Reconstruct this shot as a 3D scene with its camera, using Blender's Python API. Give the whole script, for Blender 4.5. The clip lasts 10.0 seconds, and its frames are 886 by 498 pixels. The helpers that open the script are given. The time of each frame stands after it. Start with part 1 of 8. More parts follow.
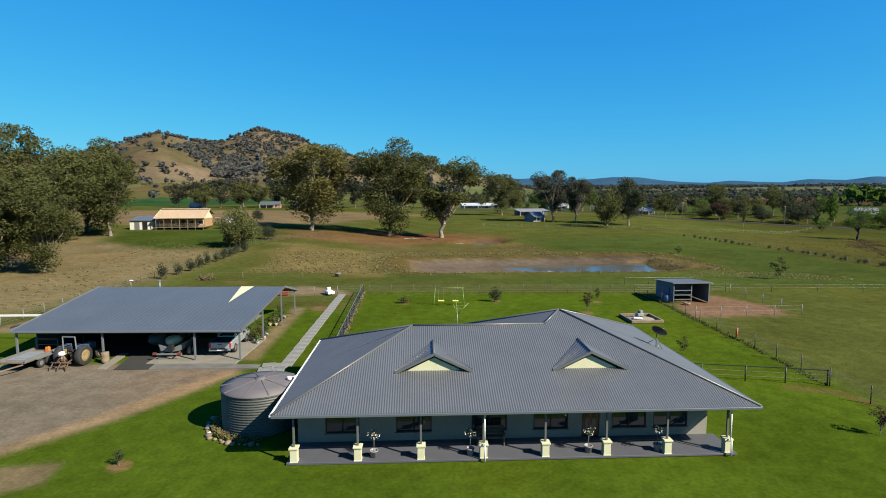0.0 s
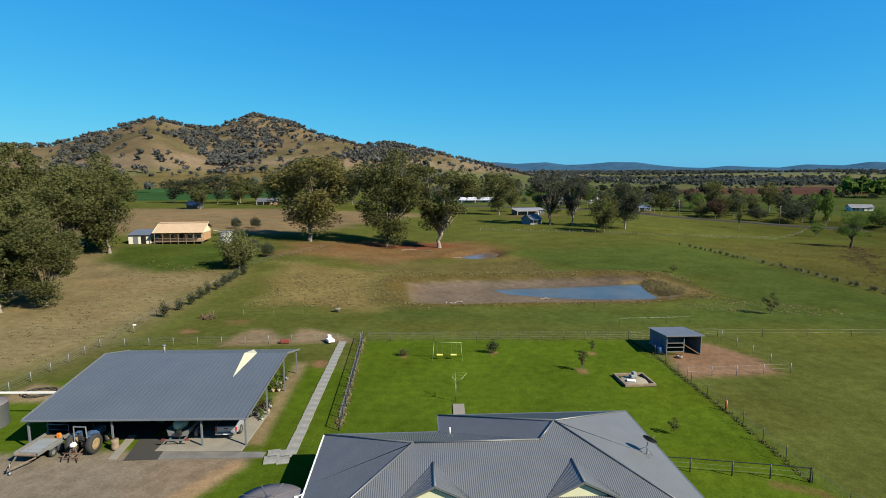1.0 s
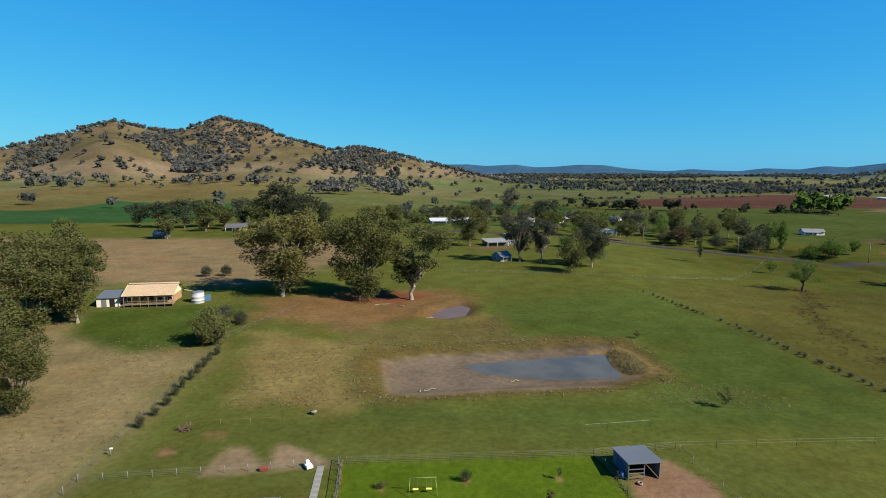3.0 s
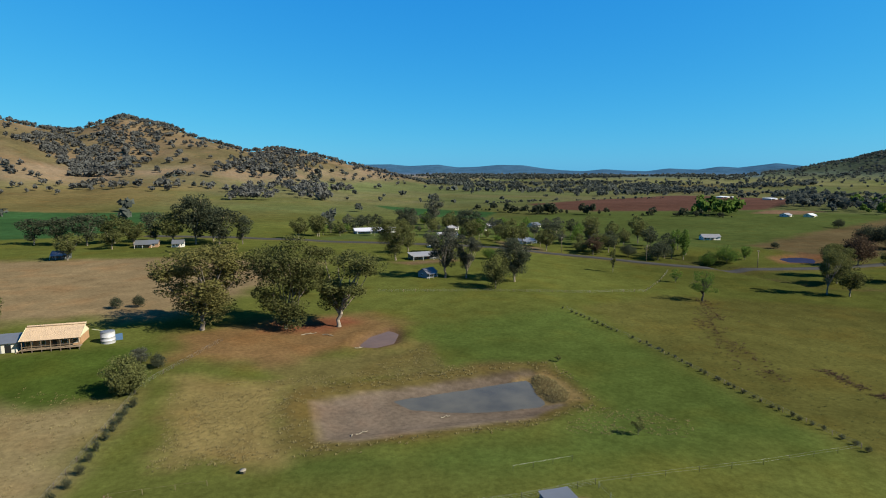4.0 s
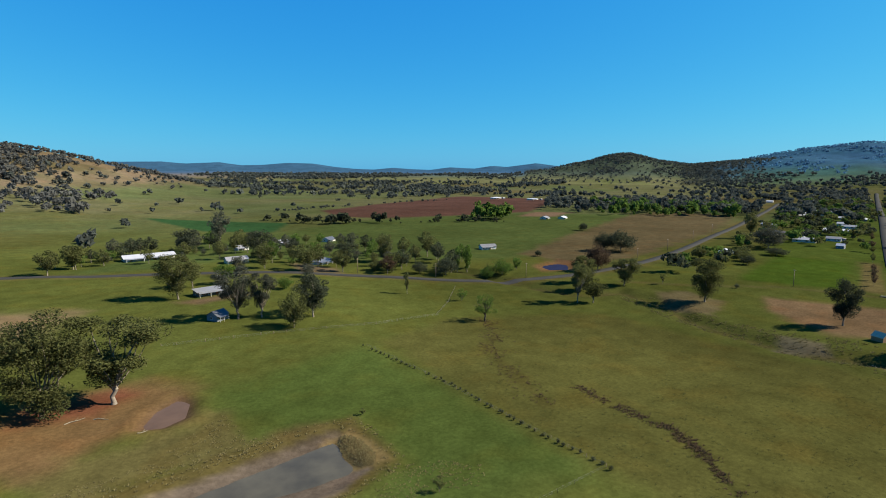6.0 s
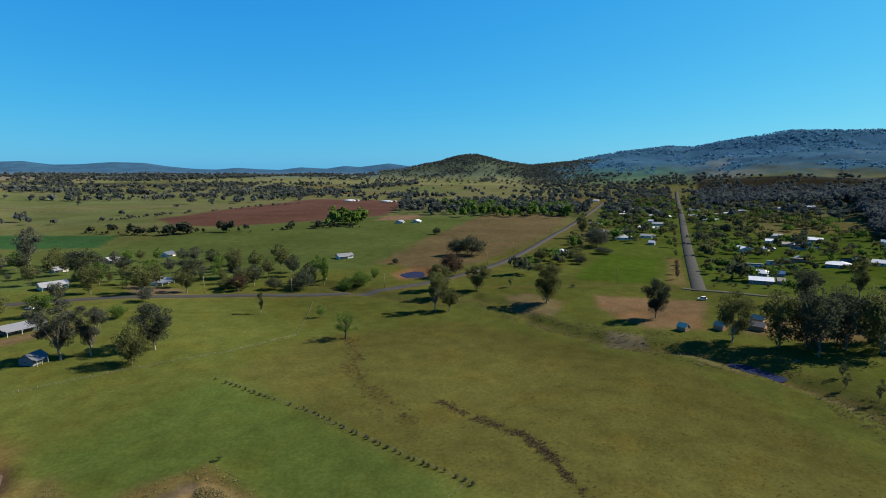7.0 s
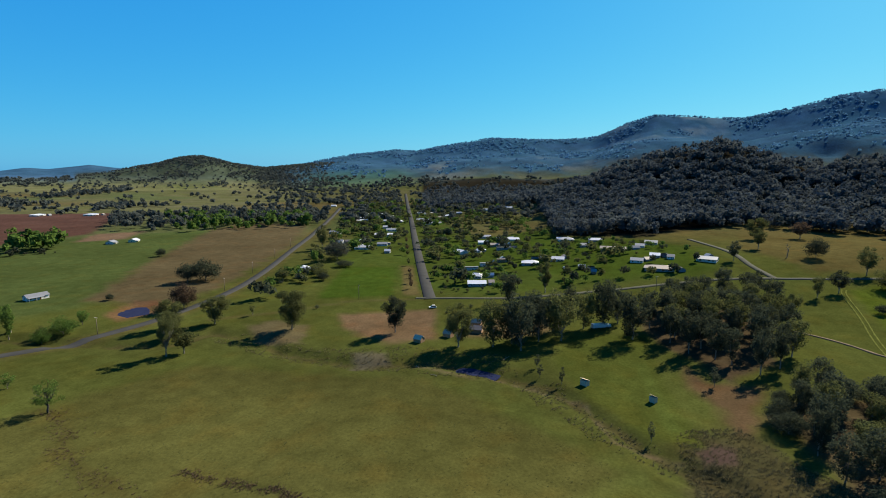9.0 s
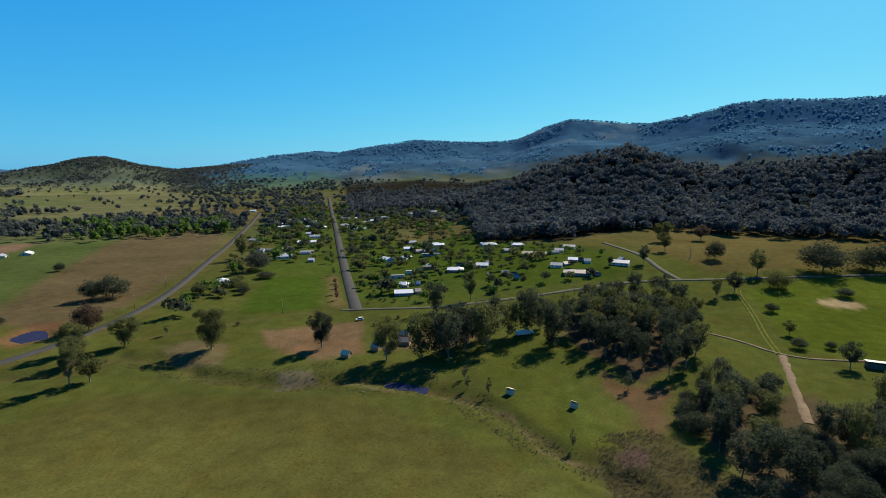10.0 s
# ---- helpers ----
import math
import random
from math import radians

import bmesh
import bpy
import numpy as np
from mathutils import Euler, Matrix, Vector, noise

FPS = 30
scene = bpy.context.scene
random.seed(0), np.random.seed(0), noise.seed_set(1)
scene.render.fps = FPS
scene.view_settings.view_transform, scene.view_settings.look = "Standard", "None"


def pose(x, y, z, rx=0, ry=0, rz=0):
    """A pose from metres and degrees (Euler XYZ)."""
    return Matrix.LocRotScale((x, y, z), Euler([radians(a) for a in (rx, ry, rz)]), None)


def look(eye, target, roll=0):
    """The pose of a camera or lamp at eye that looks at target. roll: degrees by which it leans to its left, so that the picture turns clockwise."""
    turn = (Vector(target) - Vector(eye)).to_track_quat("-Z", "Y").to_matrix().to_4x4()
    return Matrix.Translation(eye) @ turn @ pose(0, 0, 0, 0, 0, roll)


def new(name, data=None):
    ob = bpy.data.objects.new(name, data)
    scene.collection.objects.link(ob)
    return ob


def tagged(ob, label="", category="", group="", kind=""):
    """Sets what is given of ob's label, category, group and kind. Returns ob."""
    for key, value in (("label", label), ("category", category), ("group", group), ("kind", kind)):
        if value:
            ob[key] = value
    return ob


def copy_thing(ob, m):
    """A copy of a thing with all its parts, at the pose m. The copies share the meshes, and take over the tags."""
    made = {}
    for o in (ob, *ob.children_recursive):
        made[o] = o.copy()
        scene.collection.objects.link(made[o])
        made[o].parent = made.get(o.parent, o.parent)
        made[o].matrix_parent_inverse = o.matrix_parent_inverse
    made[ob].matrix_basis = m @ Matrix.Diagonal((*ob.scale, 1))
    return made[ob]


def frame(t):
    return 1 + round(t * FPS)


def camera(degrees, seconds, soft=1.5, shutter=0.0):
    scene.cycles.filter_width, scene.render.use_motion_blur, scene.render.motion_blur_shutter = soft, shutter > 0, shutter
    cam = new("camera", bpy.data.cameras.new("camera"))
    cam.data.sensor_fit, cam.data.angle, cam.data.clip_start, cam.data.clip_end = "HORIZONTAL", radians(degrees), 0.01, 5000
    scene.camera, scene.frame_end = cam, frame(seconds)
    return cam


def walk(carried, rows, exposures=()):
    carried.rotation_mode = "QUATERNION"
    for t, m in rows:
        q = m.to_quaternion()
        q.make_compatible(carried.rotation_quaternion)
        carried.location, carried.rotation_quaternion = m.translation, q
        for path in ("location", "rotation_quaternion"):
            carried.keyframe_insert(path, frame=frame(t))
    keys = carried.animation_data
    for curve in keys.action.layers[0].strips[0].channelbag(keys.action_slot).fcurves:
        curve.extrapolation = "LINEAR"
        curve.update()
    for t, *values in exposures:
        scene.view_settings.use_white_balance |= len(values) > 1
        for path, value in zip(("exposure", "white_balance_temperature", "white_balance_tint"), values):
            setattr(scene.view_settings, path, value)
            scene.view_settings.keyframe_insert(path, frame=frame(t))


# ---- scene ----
cam = camera(78.85, 10.0, soft=1.0)
# seconds, x, y, z, yaw, pitch, roll
ROWS = [
    (0.0, 0.00, 0.00, 13.30, 0.00, -5.95, 0.06),
    (0.5, -0.10, -0.09, 17.65, -0.20, -6.65, 0.07),
    (1.0, -0.17, -0.14, 21.98, -0.32, -7.64, 0.03),
    (1.5, -0.24, -0.24, 26.36, -0.34, -7.71, -0.02),
    (2.0, -0.37, -0.44, 30.81, -0.44, -7.67, -0.09),
    (3.5, -1.10, -0.98, 44.39, -6.86, -7.70, -0.15),
    (4.0, -1.48, -1.29, 48.84, -11.53, -7.76, -0.09),
    (4.5, -1.46, -1.54, 53.28, -16.89, -7.86, -0.03),
    (5.0, -1.73, -1.47, 57.63, -22.10, -7.97, 0.01),
    (6.5, -2.96, -1.28, 70.66, -40.48, -8.15, -0.14),
    (7.0, -3.62, -1.38, 74.69, -48.69, -8.18, -0.09),
    (7.5, -4.15, -1.66, 78.56, -55.76, -8.18, -0.04),
    (8.0, -4.41, -2.13, 82.37, -62.60, -8.21, -0.00),
    (8.5, -4.58, -2.43, 86.02, -69.63, -8.20, 0.05),
    (9.0, -4.87, -2.52, 89.59, -75.95, -8.16, 0.07),
    (9.5, -5.16, -2.40, 92.91, -80.40, -8.09, 0.07),
    (10.0, -5.41, -2.25, 96.13, -83.94, -8.04, 0.05),
]
EXPOSURES = [(0.0, 1.34), (4.5, 1.31), (7.0, 1.33), (10.0, 1.34)]
walk(cam, [(t, pose(x, y, z, 90 + pitch, roll, yaw)) for t, x, y, z, yaw, pitch, roll in ROWS], EXPOSURES)

# ---- light ----
SUN_AZ, SUN_EL = 121.0, 37.0   # degrees clockwise from +y, and above the horizon
sun_way = Vector((math.sin(radians(SUN_AZ)) * math.cos(radians(SUN_EL)), math.cos(radians(SUN_AZ)) * math.cos(radians(SUN_EL)), math.sin(radians(SUN_EL))))
world = bpy.data.worlds.new("world")
scene.world = world
world.use_nodes = True
wt = world.node_tree
sky = wt.nodes.new("ShaderNodeTexSky")
sky.sky_type = "NISHITA"
sky.sun_disc = False
sky.sun_elevation, sky.sun_rotation = radians(SUN_EL), radians(SUN_AZ)
sky.altitude, sky.air_density, sky.dust_density, sky.ozone_density = 300, 1.0, 0.5, 3.0
# a deep, clear spring sky: each colour of the sky's light with its own contrast
split = wt.nodes.new("ShaderNodeSeparateColor")
join = wt.nodes.new("ShaderNodeCombineColor")
wt.links.new(sky.outputs[0], split.inputs[0])
for k, (power, gain) in enumerate(((1.3, 0.105), (0.65, 1.09), (0.24, 3.55))):
    bend, scale = wt.nodes.new("ShaderNodeMath"), wt.nodes.new("ShaderNodeMath")
    bend.operation, scale.operation = "POWER", "MULTIPLY"
    bend.inputs[1].default_value, scale.inputs[1].default_value = power, gain
    wt.links.new(split.outputs[k], bend.inputs[0])
    wt.links.new(bend.outputs[0], scale.inputs[0])
    wt.links.new(scale.outputs[0], join.inputs[k])
wt.links.new(join.outputs[0], wt.nodes["Background"].inputs[0])
wt.nodes["Background"].inputs[1].default_value = 0.06
sun = new("sun", bpy.data.lights.new("sun", "SUN"))
sun.data.energy, sun.data.angle, sun.data.color = 5.0, radians(0.5), (1.0, 0.9, 0.72)
sun.matrix_world = look((0, 0, 50), Vector((0, 0, 50)) - sun_way)


# ---- materials ----
def material(name, colour, rough=0.8, metal=0.0, vary=0.15, scale=3.0, bump=0.0, bump_scale=20.0, per_object=0.0, per_island=0.0, spec=0.5, fine=0.0):
    """A surface with colour that varies at two scales, and fine relief."""
    m = bpy.data.materials.new(name)
    m.use_nodes = True
    t = m.node_tree
    n, l = t.nodes, t.links
    p = n["Principled BSDF"]
    p.inputs["Roughness"].default_value, p.inputs["Metallic"].default_value = rough, metal
    p.inputs["Specular IOR Level"].default_value = spec
    coord = n.new("ShaderNodeTexCoord")
    value = None

    def product(a, b):
        x = n.new("ShaderNodeMath")
        x.operation = "MULTIPLY"
        l.new(a, x.inputs[0])
        l.new(b, x.inputs[1])
        return x.outputs[0]

    def ranged(out, lo, hi):
        r = n.new("ShaderNodeMapRange")
        r.inputs["To Min"].default_value, r.inputs["To Max"].default_value = lo, hi
        l.new(out, r.inputs["Value"])
        return r.outputs[0]

    def noisy(s, detail):
        x = n.new("ShaderNodeTexNoise")
        x.inputs["Scale"].default_value, x.inputs["Detail"].default_value = s, detail
        l.new(coord.outputs["Object"], x.inputs["Vector"])
        return x.outputs["Fac"]

    if vary:
        value = ranged(noisy(scale, 4), 1 - 2 * vary, 1 + 2 * vary)
    if fine:
        v = ranged(noisy(scale * 12, 3), 1 - 2 * fine, 1 + 2 * fine)
        value = product(value, v) if value else v
    if per_object:
        info = n.new("ShaderNodeObjectInfo")
        v = ranged(info.outputs["Random"], 1 - per_object, 1 + per_object)
        value = product(value, v) if value else v
    if per_island:
        geo = n.new("ShaderNodeNewGeometry")
        v = ranged(geo.outputs["Random Per Island"], 1 - per_island, 1 + per_island)
        value = product(value, v) if value else v
    if value:
        mix = n.new("ShaderNodeVectorMath")
        mix.operation = "SCALE"
        mix.inputs[0].default_value = colour
        l.new(value, mix.inputs["Scale"])
        l.new(mix.outputs[0], p.inputs["Base Color"])
    else:
        p.inputs["Base Color"].default_value = (*colour, 1)
    if bump:
        b = n.new("ShaderNodeBump")
        b.inputs["Strength"].default_value, b.inputs["Distance"].default_value = bump, 0.02
        l.new(noisy(bump_scale, 5), b.inputs["Height"])
        l.new(b.outputs[0], p.inputs["Normal"])
    return m


def leaf_material(name, colour, per_island=0.12, per_object=0.18, glow=0.38, vary=0.12, scale=0.25):
    """Leaves: colour varied leaf by leaf and tree by tree, some light coming through."""
    m = material(name, colour, 0.95, vary=vary, scale=scale, per_object=per_object, per_island=per_island, spec=0.0)
    t = m.node_tree
    p = t.nodes["Principled BSDF"]
    tr = t.nodes.new("ShaderNodeBsdfTranslucent")
    mix = t.nodes.new("ShaderNodeMixShader")
    mix.inputs[0].default_value = glow
    t.links.new(p.inputs["Base Color"].links[0].from_socket, tr.inputs["Color"])
    t.links.new(p.outputs[0], mix.inputs[1])
    t.links.new(tr.outputs[0], mix.inputs[2])
    t.links.new(mix.outputs[0], t.nodes["Material Output"].inputs["Surface"])
    return m


def glass_material(name, tint, rough=0.05):
    m = material(name, tint, rough, vary=0, spec=0.8)
    return m


def ground_material():
    """Grass and earth: the land cover's colour, broken up by tufts, patches and fine relief."""
    m = bpy.data.materials.new("ground")
    m.use_nodes = True
    t = m.node_tree
    n, l = t.nodes, t.links
    p = n["Principled BSDF"]
    p.inputs["Roughness"].default_value, p.inputs["Specular IOR Level"].default_value = 1.0, 0.0
    cover = n.new("ShaderNodeVertexColor")
    cover.layer_name = "cover"
    coord = n.new("ShaderNodeTexCoord")
    out = cover.outputs["Color"]
    for scale, amount, detail in ((0.013, 0.22, 5), (0.13, 0.2, 6), (0.9, 0.22, 6), (5.0, 0.2, 3)):
        x = n.new("ShaderNodeTexNoise")
        x.inputs["Scale"].default_value, x.inputs["Detail"].default_value = scale, detail
        l.new(coord.outputs["Object"], x.inputs["Vector"])
        r = n.new("ShaderNodeMapRange")
        r.inputs["From Min"].default_value, r.inputs["From Max"].default_value = 0.25, 0.75
        r.inputs["To Min"].default_value, r.inputs["To Max"].default_value = 1 - amount, 1 + amount
        l.new(x.outputs["Fac"], r.inputs["Value"])
        s = n.new("ShaderNodeVectorMath")
        s.operation = "SCALE"
        l.new(out, s.inputs[0])
        l.new(r.outputs[0], s.inputs["Scale"])
        out = s.outputs[0]
    # drier, yellower tufts here and there
    x = n.new("ShaderNodeTexNoise")
    x.inputs["Scale"].default_value, x.inputs["Detail"].default_value = 0.06, 9
    l.new(coord.outputs["Object"], x.inputs["Vector"])
    r = n.new("ShaderNodeMapRange")
    r.inputs["From Min"].default_value, r.inputs["From Max"].default_value = 0.5, 0.72
    r.inputs["To Max"].default_value = 0.28
    l.new(x.outputs["Fac"], r.inputs["Value"])
    tint = n.new("ShaderNodeMix")
    tint.data_type = "RGBA"
    tint.blend_type = "MULTIPLY"
    l.new(r.outputs[0], tint.inputs[0])
    l.new(out, tint.inputs[6])
    tint.inputs[7].default_value = (1.5, 1.05, 0.8, 1)
    l.new(tint.outputs[2], p.inputs["Base Color"])
    b = n.new("ShaderNodeBump")
    b.inputs["Strength"].default_value, b.inputs["Distance"].default_value = 0.3, 0.2
    y = n.new("ShaderNodeTexNoise")
    y.inputs["Scale"].default_value, y.inputs["Detail"].default_value = 1.3, 8
    l.new(coord.outputs["Object"], y.inputs["Vector"])
    l.new(y.outputs["Fac"], b.inputs["Height"])
    l.new(b.outputs[0], p.inputs["Normal"])
    return m


M_GROUND = ground_material()
M_ROOF = material("roof_steel", (0.068, 0.073, 0.078), 0.42, 0.0, 0.08, 0.6, spec=0.6, fine=0.04)
M_ROOF_SHED = material("shed_roof_steel", (0.06, 0.067, 0.073), 0.45, 0.0, 0.08, 0.3, spec=0.6, fine=0.04)
M_TRIM = material("roof_trim", (0.075, 0.082, 0.085), 0.5, 0, 0.06)
M_GUTTER = material("gutter", (0.068, 0.082, 0.095), 0.45, 0, 0.06)
M_CREAM = material("cream_paint", (0.4, 0.4, 0.27), 0.75, 0, 0.06, 2.0, 0.1)
M_WHITE = material("white_paint", (0.541, 0.541, 0.517), 0.6, 0, 0.06, 1.5)
M_WALL = material("house_wall", (0.17, 0.167, 0.143), 0.85, 0, 0.08, 1.0, 0.2, 60)
M_WHITE_WALL = material("white_wall", (0.451, 0.443, 0.402), 0.8, 0, 0.08, 1.0, per_object=0.15)
M_HUT = material("hut_cladding", (0.4, 0.32, 0.23), 0.9, 0, 0.12, 0.6, spec=0.15)
M_TAN_WALL = material("timber_cladding", (0.231, 0.136, 0.068), 0.8, 0, 0.15, 1.0, per_object=0.2)
M_BLUE_WALL = material("grey_cladding", (0.136, 0.15, 0.163), 0.8, 0, 0.1, 1.0, per_object=0.2)
M_SLAB = material("veranda_slab", (0.051, 0.054, 0.067), 0.7, 0, 0.1, 1.2, 0.15, 40)
M_CONCRETE = material("concrete", (0.136, 0.126, 0.105), 0.9, 0, 0.15, 0.8, 0.3, 25, fine=0.08)
M_PATH = material("path_concrete", (0.136, 0.136, 0.122), 0.9, 0, 0.28, 0.9, 0.4, 20, fine=0.1)
M_APRON = material("worn_apron", (0.085, 0.082, 0.075), 0.9, 0, 0.35, 0.7, 0.3, 20, fine=0.12)
M_DARK = material("dark_metal", (0.014, 0.015, 0.017), 0.5, 0.3, 0.1)
M_BLACK = material("rubber", (0.012, 0.012, 0.013), 0.85, 0, 0.15)
M_STEEL = material("galvanised_steel", (0.163, 0.17, 0.17), 0.5, 0.4, 0.1, 4)
M_POST = material("steel_post", (0.116, 0.129, 0.143), 0.5, 0.2, 0.08)
M_WOOD = material("weathered_wood", (0.136, 0.102, 0.068), 0.85, 0, 0.25, 2.0, 0.3, 30, per_object=0.2)
M_DOOR = material("stained_door", (0.136, 0.037, 0.014), 0.4, 0, 0.15, 3.0)
M_GLASS = glass_material("window_glass", (0.014, 0.019, 0.024))
M_TANK = material("tank_wall", (0.042, 0.048, 0.046), 0.6, 0, 0.1, 1.0)
M_TANK_TOP = material("tank_roof", (0.088, 0.08, 0.082), 0.7, 0, 0.12, 1.0)
M_BARK = material("bark", (0.15, 0.125, 0.1), 0.9, 0, 0.3, 1.2, 0.6, 8, per_object=0.25)
M_BARK_DARK = material("dark_bark", (0.058, 0.044, 0.034), 0.95, 0, 0.3, 1.2, 0.6, 8, per_object=0.25)
M_LEAF = leaf_material("gum_leaves", (0.077, 0.084, 0.031))
M_LEAF_GOLD = leaf_material("bronzed_gum_leaves", (0.088, 0.084, 0.03))
M_LEAF_DARK = leaf_material("dark_leaves", (0.042, 0.05, 0.031))
# far, hill and forest leaves: distance haze put in as greyer, bluer colour
M_LEAF_FAR = leaf_material("hazed_far_leaves", (0.056, 0.065, 0.058), 0.1, 0.0, 0.36, 0.4, 0.06)
M_LEAF_HILL = leaf_material("hazed_hill_leaves", (0.078, 0.081, 0.076), 0.1, 0.0, 0.36, 0.3, 0.05)
M_LEAF_FOREST = leaf_material("hazed_forest_leaves", (0.052, 0.062, 0.066), 0.1, 0.0, 0.36, 0.5, 0.045)
# the far range's strong blue haze is put into its leaf colour
M_LEAF_RANGE_HAZED = leaf_material("hazed_range_leaves", (0.073, 0.165, 0.265), 0.1, 0.0, 0.36, 0.3, 0.02)
M_LEAF_GREEN = leaf_material("fresh_leaves", (0.07, 0.115, 0.025))
M_LEAF_GREY = leaf_material("grey_leaves", (0.066, 0.071, 0.052))
M_LEAF_RUST = leaf_material("russet_leaves", (0.075, 0.052, 0.035))
M_TUSSOCK = leaf_material("dry_tussock", (0.165, 0.14, 0.066), 0.3, 0, 0.45)
M_REED = leaf_material("reeds", (0.1, 0.088, 0.045), 0.3, 0, 0.45)
M_LANE = material("worn_lane", (0.05, 0.051, 0.037), 0.95, 0, 0.2, 0.15, 0.2, 10, fine=0.08, spec=0.03)
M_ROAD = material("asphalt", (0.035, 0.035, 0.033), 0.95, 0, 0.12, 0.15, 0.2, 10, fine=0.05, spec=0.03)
M_MOWN = material("mown_grass", (0.075, 0.082, 0.02), 1.0, 0, 0.3, 0.3, spec=0.0)
M_GRAVEL = material("gravel_track", (0.102, 0.075, 0.048), 0.95, 0, 0.25, 0.3, 0.3, 10, spec=0.03)
M_WATER = material("pond_water", (0.058, 0.052, 0.034), 0.12, 0, 0.3, 0.15, 0.06, 2.0, spec=0.22)
# no gloss: the sky's dark blue reflection is put into the colour
M_POOL = material("creek_water", (0.014, 0.018, 0.041), 0.3, 0, 0.1, 0.2, 0.05, 2.0, spec=0.0)
M_TURBID = material("dam_water", (0.082, 0.051, 0.031), 0.12, 0, 0.15, 0.2, 0.05, 2.0, spec=0.06)
M_RED = material("red_paint", (0.136, 0.031, 0.02), 0.5, 0, 0.1)
M_ORANGE = material("orange_plastic", (0.492, 0.131, 0.016), 0.6, 0, 0.05)
M_RUST = material("rusty_iron", (0.075, 0.041, 0.027), 0.85, 0, 0.25, 4, 0.3)
M_RIM = material("dull_yellow_rim", (0.177, 0.129, 0.061), 0.7, 0, 0.15, 5)
M_BLUE = material("blue_paint", (0.034, 0.075, 0.15), 0.45, 0, 0.1)
M_YELLOW = material("yellow_paint", (0.41, 0.426, 0.082), 0.5, 0, 0.05)
M_CAR = material("silver_paint", (0.328, 0.353, 0.377), 0.3, 0.5, 0.04, per_object=0.3)
M_LAMP = material("tail_lamp", (0.328, 0.016, 0.016), 0.3, 0, 0)
M_TERRACOTTA = material("terracotta_sheet", (0.27, 0.2, 0.13), 0.7, 0, 0.08, 0.5)
M_ROOF_WHITE = material("pale_roof", (0.3, 0.305, 0.325), 0.45, 0.0, 0.12, 0.3, per_object=0.5, fine=0.06)
M_ROOF_GREY = material("grey_roof", (0.15, 0.15, 0.156), 0.5, 0.0, 0.1, 0.3, per_object=0.25)
M_ROOF_BLUE = material("blue_roof", (0.075, 0.082, 0.095), 0.5, 0.0, 0.1, 0.3, per_object=0.2)
M_ROOF_BROWN = material("brown_roof", (0.136, 0.109, 0.095), 0.7, 0.0, 0.1, 0.3, per_object=0.2)
M_STONE = material("rock", (0.136, 0.102, 0.075), 0.9, 0, 0.25, 2.0, 0.4, 8, per_object=0.2)
M_FRAME = material("green_frame_paint", (0.136, 0.204, 0.054), 0.5, 0, 0.08)
M_SAND = material("sand", (0.163, 0.143, 0.105), 0.95, 0, 0.15, 2.0)
M_POT = material("glazed_pot", (0.19, 0.19, 0.204), 0.5, 0, 0.1, 6)
M_FLOWER = material("white_petals", (0.615, 0.607, 0.574), 0.7, 0, 0.05, per_island=0.15)


